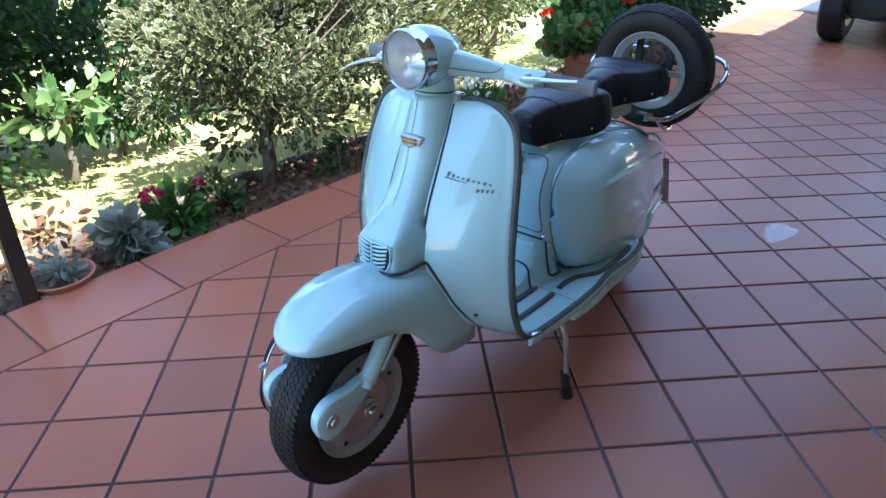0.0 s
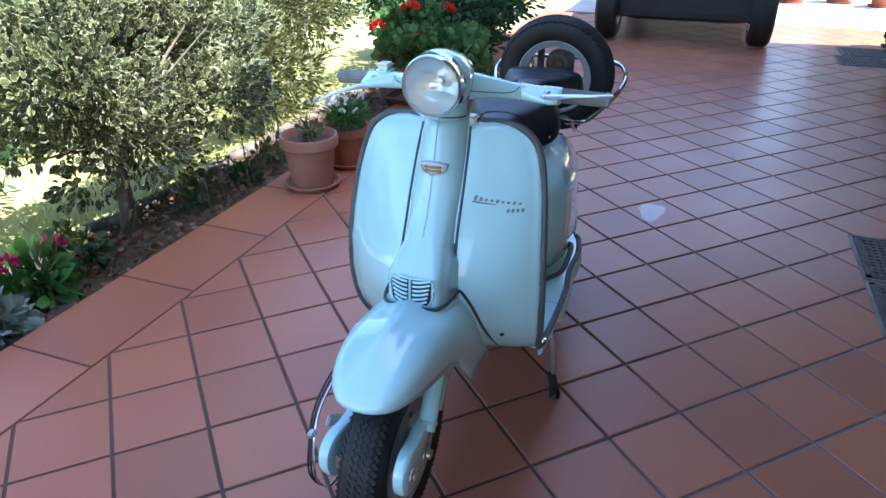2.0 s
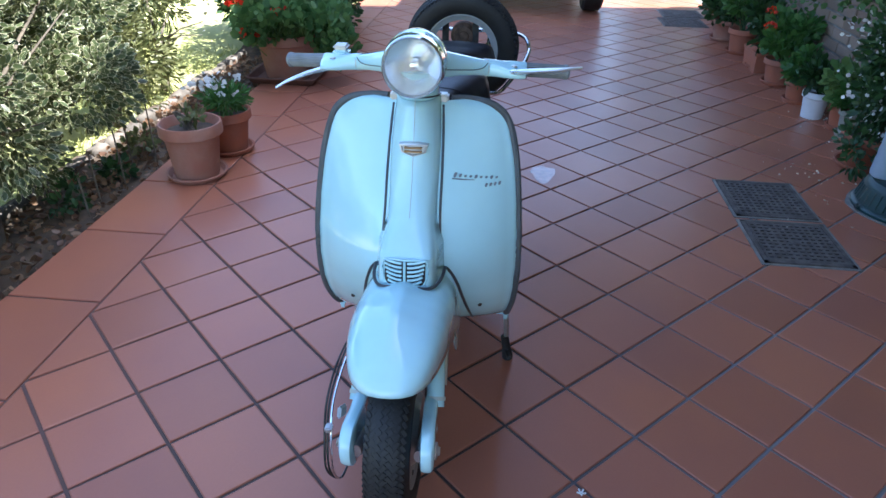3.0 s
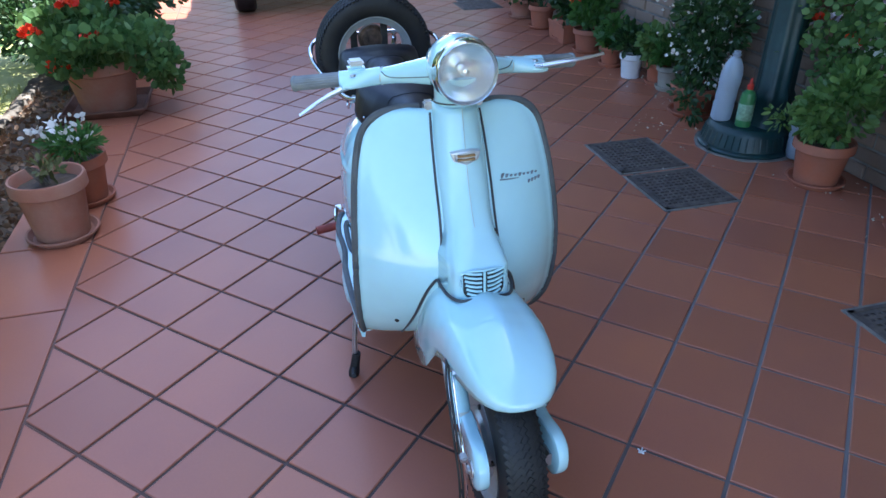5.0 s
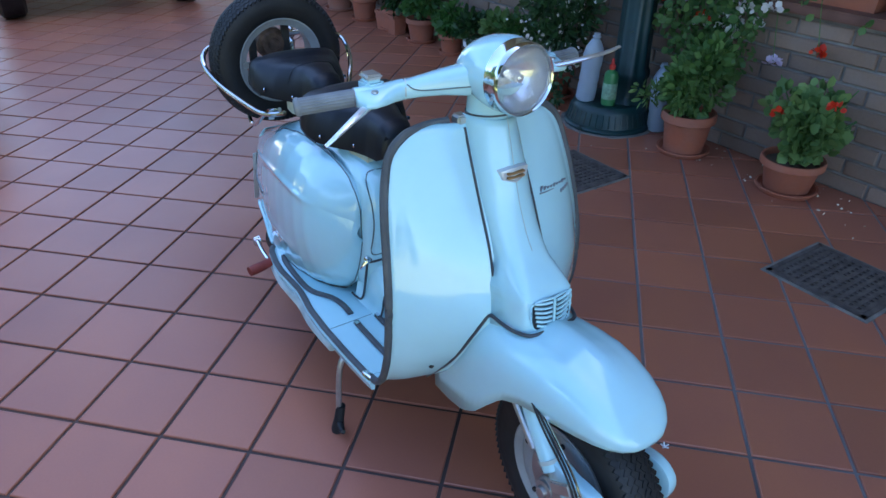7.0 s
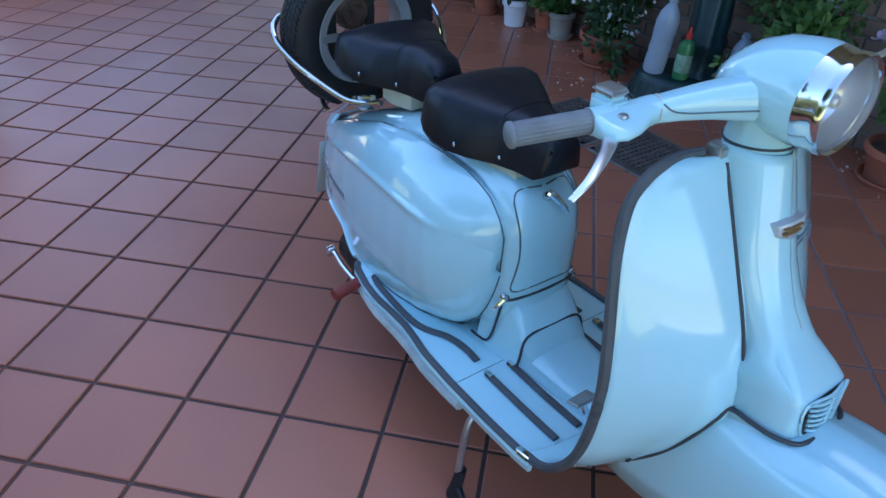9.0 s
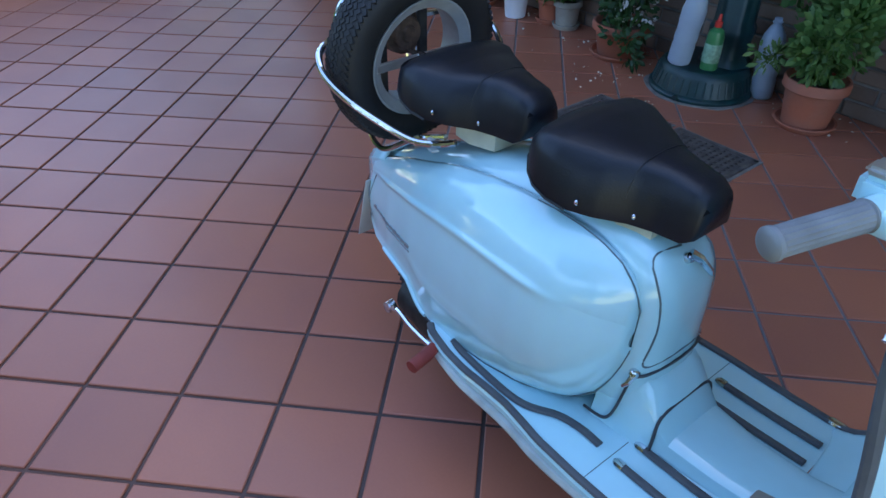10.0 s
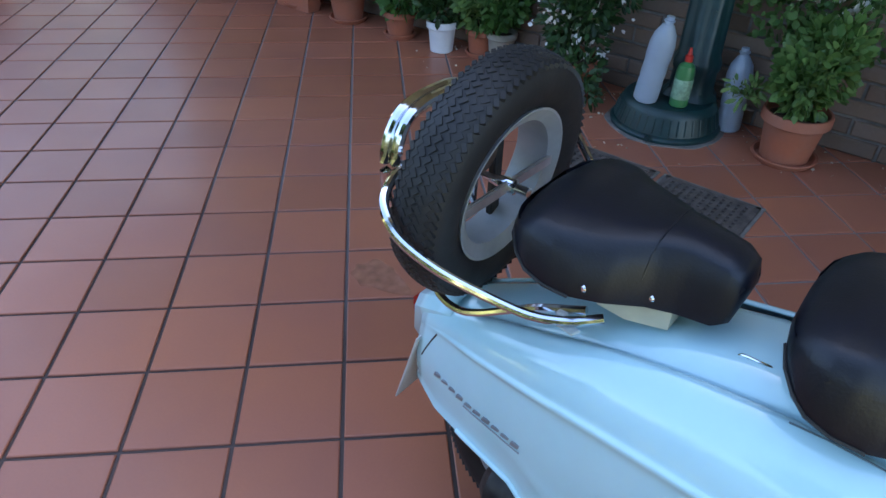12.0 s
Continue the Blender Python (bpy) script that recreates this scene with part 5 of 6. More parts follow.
# basil-like plant in a terracotta pot
p, top = potted((0.335, 2.05, 0), 0.132, 0.205, POT, "bushy green plant in a round terracotta pot with saucer")
stems(p, top, scatter_tops(14, 0.13, 0.32, 0.52, 3), LEAF_MID, seed=3)
pts, dirs = cloud(1500, (0.03, 0, 0.40), (0.165, 0.165, 0.215), 31, lumps=18, lump=0.38)
leaves("foliage", pts, dirs, 0.043, LEAF_BASIL, p, 31, wide=0.6)
pts, dirs = cloud(90, (-0.20, -0.09, 0.28), (0.09, 0.08, 0.07), 32, lumps=5)
leaves("side_sprig", pts, dirs, 0.04, LEAF_GER, p, 32, wide=0.4)
# geranium in a terracotta pot
p, top = potted((0.885, 2.085, 0), 0.135, 0.15, POT, "geranium with a few red flowers in a terracotta pot")
stems(p, top, scatter_tops(14, 0.16, 0.28, 0.5, 5), LEAF_MID, seed=5)
pts, dirs = cloud(1050, (0.02, 0, 0.30), (0.205, 0.18, 0.18), 33, lumps=22, lump=0.36)
leaves("foliage", pts, dirs + np.array([0, 0, 0.3]), 0.042, LEAF_GER, p, 33, wide=1.0, fold=0.22)
blooms(p, [(-0.03, -0.16, 0.375), (0.16, -0.10, 0.44)], RED_PETAL, 7, petals=16, radius=0.016, size=0.022, label="red flower head")
bm = bmesh.new()
tube(bm, [(0.05, -0.05, 0.30), (0.16, -0.10, 0.44)], 0.003, 5)
part("flower_stalk", bm, LEAF_MID, p)
# jasmine
p, top = potted((-0.70, 2.06, 0), 0.15, 0.17, POT, "star jasmine with white flowers in a terracotta pot")
stems(p, top, scatter_tops(16, 0.2, 0.4, 0.95, 8), LEAF_DARK, seed=8)
pts, dirs = cloud(2300, (0.02, 0.02, 0.50), (0.30, 0.22, 0.42), 35, lumps=20, lump=0.42)
leaves("foliage", pts, dirs, 0.042, LEAF_DARK, p, 35, wide=0.5)
pts, dirs = cloud(300, (0.02, -0.02, 0.50), (0.32, 0.25, 0.44), 36, lumps=22, lump=0.42)
leaves("white_blossom", pts, dirs, 0.022, WHITE_PETAL, p, 36, wide=0.9, label="small white flowers")
pts, dirs = cloud(160, (0.13, -0.14, 0.16), (0.14, 0.10, 0.14), 37, lumps=8)
leaves("trailing_shoot", pts, dirs, 0.04, LEAF_DARK, p, 37, wide=0.5)
# small pots further along
p, top = potted((-1.17, 2.165, 0), 0.082, 0.15, POT_BEIGE, "leafy plant in a weathered beige pot")
pts, dirs = cloud(420, (0, 0, 0.27), (0.13, 0.12, 0.13), 38, lumps=10)
leaves("foliage", pts, dirs, 0.045, LEAF_MID, p, 38, wide=0.6)
p, top = potted((-1.50, 2.075, 0), 0.085, 0.165, WHITE, "dark leafy plant in a white plastic pot", saucer="none")
pts, dirs = cloud(420, (0, 0, 0.25), (0.15, 0.14, 0.12), 39, lumps=10)
leaves("foliage", pts, dirs, 0.05, LEAF_DARK, p, 39, wide=0.55)
p, top = potted((-1.82, 2.09, 0), 0.095, 0.14, POT, "small-leaved plant in a terracotta pot")
pts, dirs = cloud(420, (0, 0, 0.25), (0.17, 0.15, 0.13), 40, lumps=10)
leaves("foliage", pts, dirs, 0.05, LEAF_MID, p, 40, wide=0.6)
for k, (u, v, r, h, hgt, mt, lm) in enumerate(((-1.30, 2.17, 0.09, 0.14, 0.3, POT, LEAF_GER), (-2.25, 2.10, 0.12, 0.17, 0.42, POT, LEAF_MID), (-2.68, 2.12, 0.13, 0.17, 0.5, POT, LEAF_DARK), (-3.16, 2.08, 0.12, 0.19, 0.46, POT, LEAF_MID), (-3.65, 2.08, 0.14, 0.17, 0.42, POT_PALE, LEAF_DARK), (-8.25, 1.53, 0.17, 0.28, 0.7, POT, LEAF_MID), (-8.45, 2.15, 0.17, 0.28, 0.75, POT, LEAF_DARK), (-8.2, 2.62, 0.17, 0.28, 0.7, POT, LEAF_MID))):
    p, top = potted((u, v, 0), r, h, mt, "green leafy plant in a terracotta pot")
    stems(p, top, scatter_tops(8, r, top + 0.05, hgt, 50 + k), LEAF_DARK, seed=50 + k)
    pts, dirs = cloud(650, (0, 0, (top + hgt) / 2 + 0.03), (r * 1.9, r * 1.6, (hgt - top) / 2 + 0.06), 41 + k, lumps=12)
    leaves("foliage", pts, dirs, 0.055, lm, p, 41 + k, wide=0.6)
    if k in (1, 4):
        blooms(p, [(0.03, -0.15, hgt - 0.02), (-0.1, -0.12, hgt + 0.05)], RED_PETAL, 20 + k)

# long trough by the wall
p = thing("planter_trough", (-2.66, 2.06, 0), "terracotta trough on the floor by the wall", "planter")
bm = bmesh.new()
loft(bm, [[(x * s, y * s2, z) for x, y in ((-0.16, -0.055), (0.16, -0.055), (0.16, 0.055), (-0.16, 0.055))] for s, s2, z in ((0.9, 0.85, 0), (1, 1, 0.12), (1.03, 1.08, 0.125), (1.03, 1.08, 0.15), (0.95, 0.85, 0.15), (0.94, 0.8, 0.12))])
part("trough", bm, POT, p)

# green iron lamp column on its bell foot
column = thing("lamp_column", (-0.18, 2.04, 0), "dark green cast iron column with a ribbed bell foot", "column")
bm = bmesh.new()
lathe(bm, [(0.001, 0), (0.237, 0.0), (0.239, 0.016), (0.232, 0.026), (0.224, 0.030), (0.204, 0.104), (0.197, 0.122), (0.183, 0.134), (0.14, 0.138), (0.001, 0.140)], 56)
part("bell_foot", bm, GREEN_IRON, column)
for k in range(40):
    a = 2 * math.pi * k / 40
    bm = bmesh.new()
    tube(bm, [(0.2225 * math.cos(a), 0.2225 * math.sin(a), 0.036), (0.205 * math.cos(a), 0.205 * math.sin(a), 0.10)], 0.005, 5)
    part("rib", bm, GREEN_IRON, column)
bm = bmesh.new()
rings = []
for z, r in ((0.136, 0.118), (0.15, 0.110), (0.17, 0.094), (0.25, 0.090), (0.27, 0.099), (0.30, 0.099), (0.32, 0.088), (1.2, 0.074), (1.22, 0.082), (1.25, 0.082), (1.27, 0.06), (3.0, 0.046)):
    rings.append([(0.06 + r * (1 + 0.05 * math.cos(a * 8)) * math.cos(a), 0.06 + r * (1 + 0.05 * math.cos(a * 8)) * math.sin(a), z) for a in (2 * math.pi * k / 48 for k in range(48))])
loft(bm, rings)
part("shaft", bm, GREEN_IRON, column)
bm = bmesh.new()
lathe(bm, [(0.05, 3.0), (0.11, 3.04), (0.14, 3.34), (0.16, 3.36), (0.05, 3.46), (0.02, 3.5), (0.001, 3.52)], 8, pose(0.06, 0.06, 0))
part("lantern", bm, GREEN_IRON, column)
bm = bmesh.new()
lathe(bm, [(0.001, 0.012), (0.012, 0.012), (0.016, 0.0)], 10, pose(0.03, -0.236, 0.02, 90, 0, 0))
part("bolt", bm, GREEN_IRON, column)
bm = bmesh.new()
ring = []
for k in range(48):
    a = 2 * math.pi * k / 48
    r = 0.255 + 0.016 * noise.noise(Vector((math.cos(a) * 3, math.sin(a) * 3, 2)))
    ring.append((r * math.cos(a), min(r * math.sin(a), 0.237), 0.002))
loft(bm, [[(x * 0.9, y * 0.9, 0.0045) for x, y, z in ring], [(x, y, 0.004) for x, y, z in ring], [(x, y, -0.002) for x, y, z in ring]])
part("mortar_ring", bm, MORTAR, column)


def bottle(loc, profile, material, label, cap=None, tilt=0):
    b = thing("bottle", loc, label, "bottle", "bottles at the column")
    b.rotation_euler = (0, radians(tilt), 0)
    bm = bmesh.new()
    lathe(bm, profile, 28)
    part("bottle_body", bm, material, b)
    if cap:
        r, z, h, m = cap
        bm = bmesh.new()
        lathe(bm, [(0.001, z), (r, z), (r, z + h * 0.4), (r * 0.6, z + h * 0.5), (r * 0.35, z + h), (0.001, z + h)], 16)
        part("cap", bm, m, b)
    return b


MILK = [(0.001, 0.012), (0.03, 0.006), (0.042, 0), (0.050, 0.008), (0.052, 0.02), (0.052, 0.085), (0.049, 0.10), (0.052, 0.115), (0.052, 0.135), (0.0505, 0.155), (0.0505, 0.18), (0.053, 0.20), (0.053, 0.25), (0.045, 0.29), (0.026, 0.325), (0.018, 0.333), (0.018, 0.34), (0.022, 0.342), (0.022, 0.347), (0.017, 0.349), (0.016, 0.362), (0.001, 0.362)]
bottle((-0.238, 1.905, 0.136), MILK, BOTTLE, "empty milky plastic bottle leaning on the column foot", tilt=6)
g = bottle((-0.105, 1.945, 0.138), [(0.001, 0), (0.034, 0), (0.038, 0.005), (0.038, 0.145), (0.032, 0.172), (0.014, 0.186), (0.013, 0.194)], GREEN_BOTTLE, "green plastic bottle with a red spray cap", (0.016, 0.19, 0.055, RED_CAP))
bm = bmesh.new()
lathe(bm, [(0.0382, 0.035), (0.0388, 0.036), (0.0388, 0.118), (0.0382, 0.119)], 28)
part("label_band", bm, LABEL, g, "pale green printed label")
bottle((0.06, 2.17, 0.0), MILK, BOTTLE, "empty milky plastic bottle on the tiles by the wall", tilt=-3)


# planters on the coping, with hanging geraniums
def window_box(u, length, label):
    p = thing("planter_box", (u, 2.40, 0.746), label, "planter", "planter boxes on the coping")
    bm = bmesh.new()
    L, D = length / 2, 0.09
    loft(bm, [[(x * L * s, y * D * s, z) for x, y in ((-1, -1), (1, -1), (1, 1), (-1, 1))] for s, z in ((0.90, 0), (0.98, 0.13), (1.03, 0.135), (1.03, 0.175), (0.96, 0.175), (0.94, 0.14))])
    part("box", bm, POT, p)
    bm = bmesh.new()
    box(bm, -L * 0.93, L * 0.93, -D * 0.9, D * 0.9, 0.12, 0.145)
    part("soil", bm, SOIL, p)
    return p


def hang(p, length, n, seed, low=-0.30):
    """Geranium leaves that spill over the front of a box."""
    rng_ = np.random.default_rng(seed)
    x = rng_.uniform(-length / 2, length / 2, n)
    t = rng_.uniform(0, 1, n)
    y = -0.02 - 0.22 * np.sin(t * math.pi * 0.62) + rng_.normal(0, 0.035, n)
    z = 0.24 * (1 - t) + low * t ** 1.5 + rng_.normal(0, 0.04, n) + 0.08 * np.sin(x * 17 + seed)
    pts_ = np.stack([x, y, z], 1)
    pts_[:, 1] = np.where(pts_[:, 2] < 0.01, np.minimum(pts_[:, 1], -0.175), pts_[:, 1])
    d = np.stack([rng_.normal(0, 0.5, n), -0.7 + 0 * x, rng_.normal(0.0, 0.4, n)], 1)
    leaves("foliage", pts_, d, 0.036, LEAF_HANG, p, seed, wide=0.9, fold=0.2)
    return pts_


for k, (u, ln, n, low) in enumerate(((-1.45, 0.5, 260, -0.12), (-0.75, 0.5, 300, -0.15), (0.20, 0.62, 1500, -0.26), (0.76, 0.34, 25, 0.05), (1.14, 0.34, 25, 0.05), (1.6, 0.5, 200, -0.05), (-2.3, 0.5, 300, -0.2), (-3.2, 0.5, 300, -0.22), (-4.3, 0.5, 300, -0.2))):
    p = window_box(u, ln, "terracotta planter box with hanging geraniums" if n > 100 else "nearly bare terracotta planter box")
    hang(p, ln * 1.05, n, 60 + k, low)
    if k == 2:
        reds = [(-0.198, -0.235, -0.08), (0.025, -0.24, -0.125), (-0.12, -0.17, 0.03), (0.60, -0.20, -0.174)]
        whites = [(0.20, -0.235, -0.15), (0.14, -0.235, -0.10), (0.24, -0.235, -0.05), (0.36, -0.23, -0.03), (0.02, -0.235, -0.15), (0.10, -0.235, -0.22), (0.17, -0.20, -0.124), (0.174, -0.21, -0.188), (0.275, -0.20, -0.116), (0.165, -0.20, -0.268), (-0.04, -0.18, 0.02), (0.30, -0.18, 0.0), (0.09, -0.19, -0.16)]
        lilacs = [(-0.114, -0.235, -0.06), (0.20, -0.235, -0.02), (0.408, -0.20, -0.26), (0.12, -0.19, 0.05)]
        for k2, (row, mat, word) in enumerate(((reds, RED_PETAL, "red"), (whites, WHITE_PETAL, "white"), (lilacs, LILAC_PETAL, "pale lilac"))):
            blooms(p, row, mat, 70 + 5 * k2, petals=22, radius=0.022, size=0.024, label=word + " flower head")
        for h in reds[3:] + lilacs[2:3]:
            bm = bmesh.new()
            tube(bm, spline([(h[0] - 0.10, -0.10, 0.06), (h[0] - 0.05, -0.19, 0.02), h], 4), 0.002, 5)
            part("trailing_stalk", bm, LEAF_HANG, p)
    elif n > 200:
        blooms(p, [(0.1 * math.cos(k), -0.2, 0.1), (-0.12, -0.22, 0.0)], RED_PETAL, 90 + k)

# fallen petals on the tiles
rng_p = np.random.default_rng(5)
n = 150
pu = np.concatenate([rng_p.uniform(-1.6, 1.3, n), rng_p.normal(-0.45, 0.25, 36)])
pv = np.concatenate([2.24 - np.abs(rng_p.normal(0, 0.18, n)), rng_p.normal(1.75, 0.12, 36)])
keep = ((pu + 0.17) ** 2 + (pv - 2.03) ** 2) > 0.07
pp = np.stack([pu, pv, np.full_like(pu, 0.004)], 1)[keep]
pd = rng_p.normal(0, 1, (len(pp), 3)) * np.array([1, 1, 0.12])
petals = leaves("fallen_petals", pp, pd, 0.0125, PETAL_BIT, None, 6, wide=0.7, fold=0.1)
tagged(petals, "cream petals and crumbs fallen on the tiles", "petals", kind="stuff")
# wet patch
bm = bmesh.new()
ring = [(0.085 * (1 + 0.75 * noise.noise(Vector((math.cos(a) * 1.4, math.sin(a) * 1.4, 9)))) * math.cos(a) * 1.1 - 0.37, 0.060 * (1 + 0.4 * noise.noise(Vector((math.cos(a) * 1.6, math.sin(a) * 1.6, 5)))) * math.sin(a) + 0.385, 0.0012) for a in (2 * math.pi * k / 40 for k in range(40))]
loft(bm, [ring, [(-0.37 + (x + 0.37) * 0.5, 0.385 + (y - 0.385) * 0.5, 0.0016) for x, y, z in ring]])
tagged(part("puddle", bm, WET), "small shiny wet patch on the tiles", "puddle")
bm = bmesh.new()
for a in range(5):
    tube(bm, [(1.63, 0.435, 0.003), (1.63 + 0.011 * math.cos(a * 1.25), 0.435 + 0.011 * math.sin(a * 1.25), 0.010)], 0.0022, 5)
tagged(part("white_blossom", bm, WHITE), "small white blossom lying on the tiles", "blossom")


# ---- the garden side ----
def tree(name, loc, trunk_h, r, crown, n, size, material, label, seed, wide=0.6, limbs=9, lumps=18, category="shrub", lump=0.42, lean=(0, 0)):
    t = thing(name, loc, label, category)
    rng_ = random.Random(seed)
    cx, cy, cz, rx, ry, rz = crown
    bm = bmesh.new()
    tp = Vector((lean[0], lean[1], trunk_h))
    tube(bm, [(0, 0, -0.12), (0.01, 0, 0.0), (tp.x * 0.5, tp.y * 0.5 + 0.01, trunk_h * 0.5), tp], [r * 1.5, r * 1.2, r, r * 0.9], 12)
    for v in bm.verts:
        v.co += Vector((1, 1, 0)) * 0.008 * noise.noise(v.co * 25)
    part("trunk", bm, BARK, t)
    for k in range(limbs):
        a = 2 * math.pi * (k + rng_.random() * 0.6) / limbs
        e = Vector((cx + rx * 0.62 * math.cos(a), cy + ry * 0.62 * math.sin(a), cz + rz * rng_.uniform(-0.6, 0.7)))
        bm = bmesh.new()
        mid = tp.lerp(e, 0.5) + Vector((0, 0, 0.06))
        tube(bm, [tp - Vector((0, 0, 0.05)), tp.lerp(mid, 0.5) + Vector((0, 0, 0.03)), mid, e], [r * 0.45, r * 0.30, r * 0.19, r * 0.07], 6)
        part("limb", bm, BARK, t)
    pts_, dirs_ = cloud(n, (cx, cy, cz), (rx, ry, rz), seed, lumps=lumps, lump=lump)
    pts_[:, 2] = np.maximum(pts_[:, 2], 0.02)
    leaves("crown", pts_, dirs_, size, material, t, seed, wide=wide)
    return t


tree("variegated_shrub", (0.575, -1.86, -0.06), 0.32, 0.036, (-0.24, -0.06, 0.68, 1.08, 0.52, 0.60), 13500, 0.045, LEAF_VARI, "small standard tree with cream-edged variegated leaves", 101, wide=0.52, limbs=14, lumps=64, category="tree", lump=0.25)
tree("variegated_shrub", (-0.75, -2.75, -0.1), 0.30, 0.03, (0.0, 0.0, 0.80, 0.60, 0.42, 0.60), 3600, 0.047, LEAF_VARI, "variegated shrub behind the flower bed", 102, wide=0.66, lumps=26, lump=0.33)


def bush(loc, rad, n, size, material, label, seed, wide=0.55, lumps=16, name="garden_bush"):
    return tree(name, loc, rad[2] * 0.4, 0.03, (0, 0, rad[2], *rad), n, size, material, label, seed, wide, limbs=8, lumps=lumps)


bush((-1.0, -2.2, -0.1), (0.50, 0.32, 0.46), 4200, 0.044, LEAF_OLIVE, "thin-branched olive green shrub at the bed", 123, wide=0.35, lumps=24)
bush((-1.75, -2.25, -0.1), (0.70, 0.50, 0.60), 7500, 0.046, LEAF_OLIVE, "feathery olive green shrub at the lawn edge", 110, wide=0.28)
bush((-2.95, -1.72, -0.1), (0.98, 0.86, 0.62), 11000, 0.047, LEAF_DARK, "dark evergreen shrub with small white flowers", 111, lumps=26)
bush((-3.95, -1.95, -0.1), (0.85, 0.80, 0.60), 8000, 0.052, LEAF_DARK, "dark evergreen shrub along the drive", 112, lumps=26)
bush((-3.2, -3.2, -0.1), (1.2, 0.7, 0.8), 4000, 0.06, LEAF_DARK, "dark evergreen shrub behind the drive", 121)
tree("garden_bush", (1.15, -2.85, -0.1), 0.25, 0.02, (0.02, 0.16, 0.46, 0.30, 0.2, 0.17), 80, 0.105, LEAF_BROAD, "large-leaved bright green shrub in the sun", 113, wide=0.5)
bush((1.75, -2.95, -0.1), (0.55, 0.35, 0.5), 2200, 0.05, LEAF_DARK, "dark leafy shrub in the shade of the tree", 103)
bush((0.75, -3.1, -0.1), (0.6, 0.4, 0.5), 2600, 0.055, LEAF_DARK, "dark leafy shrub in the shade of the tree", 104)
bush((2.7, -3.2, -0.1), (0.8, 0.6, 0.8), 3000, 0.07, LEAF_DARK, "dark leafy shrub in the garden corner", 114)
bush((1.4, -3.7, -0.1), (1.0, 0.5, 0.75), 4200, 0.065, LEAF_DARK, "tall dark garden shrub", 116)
bush((-0.1, -3.5, -0.1), (0.9, 0.5, 0.6), 4200, 0.05, LEAF_OLIVE, "sunlit olive green garden shrub", 115)
bush((-1.9, -4.2, -0.1), (1.1, 0.8, 1.0), 4500, 0.065, LEAF_LIGHT, "sunlit yellow-green garden shrub", 117)
bush((-3.8, -5.0, -0.1), (1.2, 1.0, 1.2), 4200, 0.075, LEAF_MID, "tall green garden shrub", 118)
bush((-6.2, -3.6, -0.1), (1.2, 1.0, 1.0), 3600, 0.075, LEAF_MID, "green garden shrub beside the drive", 120)
# added tree, crown out of view, set where its shadow falls on the shrubs
tree("shade_tree", (1.6, -3.75, -0.1), 1.6, 0.07, (0.1, 1.1, 2.45, 1.5, 0.8, 0.7), 9000, 0.10, LEAF_DARK, "leafy tree with unseen crown, added to shade the shrubs below", 119, wide=0.6, limbs=12, lumps=30, category="tree")
# small white flowers on the dark shrub
wf, wd = cloud(110, (-2.75, -1.9, 0.42), (0.9, 0.66, 0.55), 111, lumps=26)
tagged(leaves("shrub_blossom", wf, wd, 0.028, WHITE_PETAL, None, 122, wide=0.9), "small white blossoms on the dark evergreen shrub", "blossom", kind="stuff")

# hedge that closes the garden
hp, hd = [], []
for k in range(26):
    a, b = cloud(900, (-14 + k * 1.0, -7.4 + 0.5 * math.sin(k * 1.7), 1.3), (0.9, 0.7, 1.5), 200 + k, lumps=10)
    hp.append(a)
    hd.append(b)
hedge = leaves("hedge", np.concatenate(hp), np.concatenate(hd), 0.11, LEAF_DARK, None, 201, wide=0.6)
tagged(hedge, "tall dark green hedge closing the garden", "hedge", kind="stuff")

# unseen tall trees added past the drive to block sky reflected in the tiles
tp_, td_ = [], []
for k, row_v in enumerate((-7.5, -6.3, -5.1, -3.9, -2.7, -1.5, 3.5, 4.7, 5.9, 7.1, 8.3)):
    a, b = cloud(1300, (-13.2 + 0.6 * math.sin(k * 2.3), row_v, 2.6), (1.2, 0.95, 2.7), 240 + k, lumps=14)
    tp_.append(a)
    td_.append(b)
tagged(leaves("hedge", np.concatenate(tp_), np.concatenate(td_), 0.24, LEAF_DARK, None, 241, wide=0.6), "unseen tall dark green trees added to darken reflections in the floor", "hedge", kind="stuff")

# edging stones between bed and lawn
rng2 = random.Random(8)
u = -2.6
while u < 2.9:
    ln = rng2.uniform(0.12, 0.24)
    st = thing("edging_stone", (u + ln / 2, -1.985 + rng2.uniform(-0.015, 0.015), -0.09), "rough brown stone edging the flower bed", "stone", "edging stones")
    bm = bmesh.new()
    bmesh.ops.create_icosphere(bm, subdivisions=3, radius=1)
    sx, sy, sz = ln * 0.52, rng2.uniform(0.035, 0.048), rng2.uniform(0.04, 0.06)
    for v in bm.verts:
        c = v.co
        c = Vector([math.copysign(abs(w) ** 0.6, w) for w in c])
        c *= 1 + 0.16 * noise.noise(c * 2 + Vector((u * 9, 0, 0)))
        v.co = Vector((c.x * sx, c.y * sy, c.z * sz + 0.03))
    part("rock", bm, STONE, st)
    u += ln + 0.01

# grass
rng3 = np.random.default_rng(11)
n = 9000
gu = rng3.uniform(-3.0, 3.2, n)
gv = -2.02 - rng3.uniform(0, 1, n) ** 1.4 * 2.6
gp = np.stack([gu, gv, np.full(n, -0.125)], 1)
gd = np.stack([rng3.normal(0, 0.45, n), rng3.normal(0, 0.45, n), np.ones(n)], 1)
grass = leaves("grass", gp, gd, 0.055, GRASS, None, 12, wide=0.09, fold=0.3)
tagged(grass, "dry yellow-green grass blades on the lawn", "grass", kind="stuff")
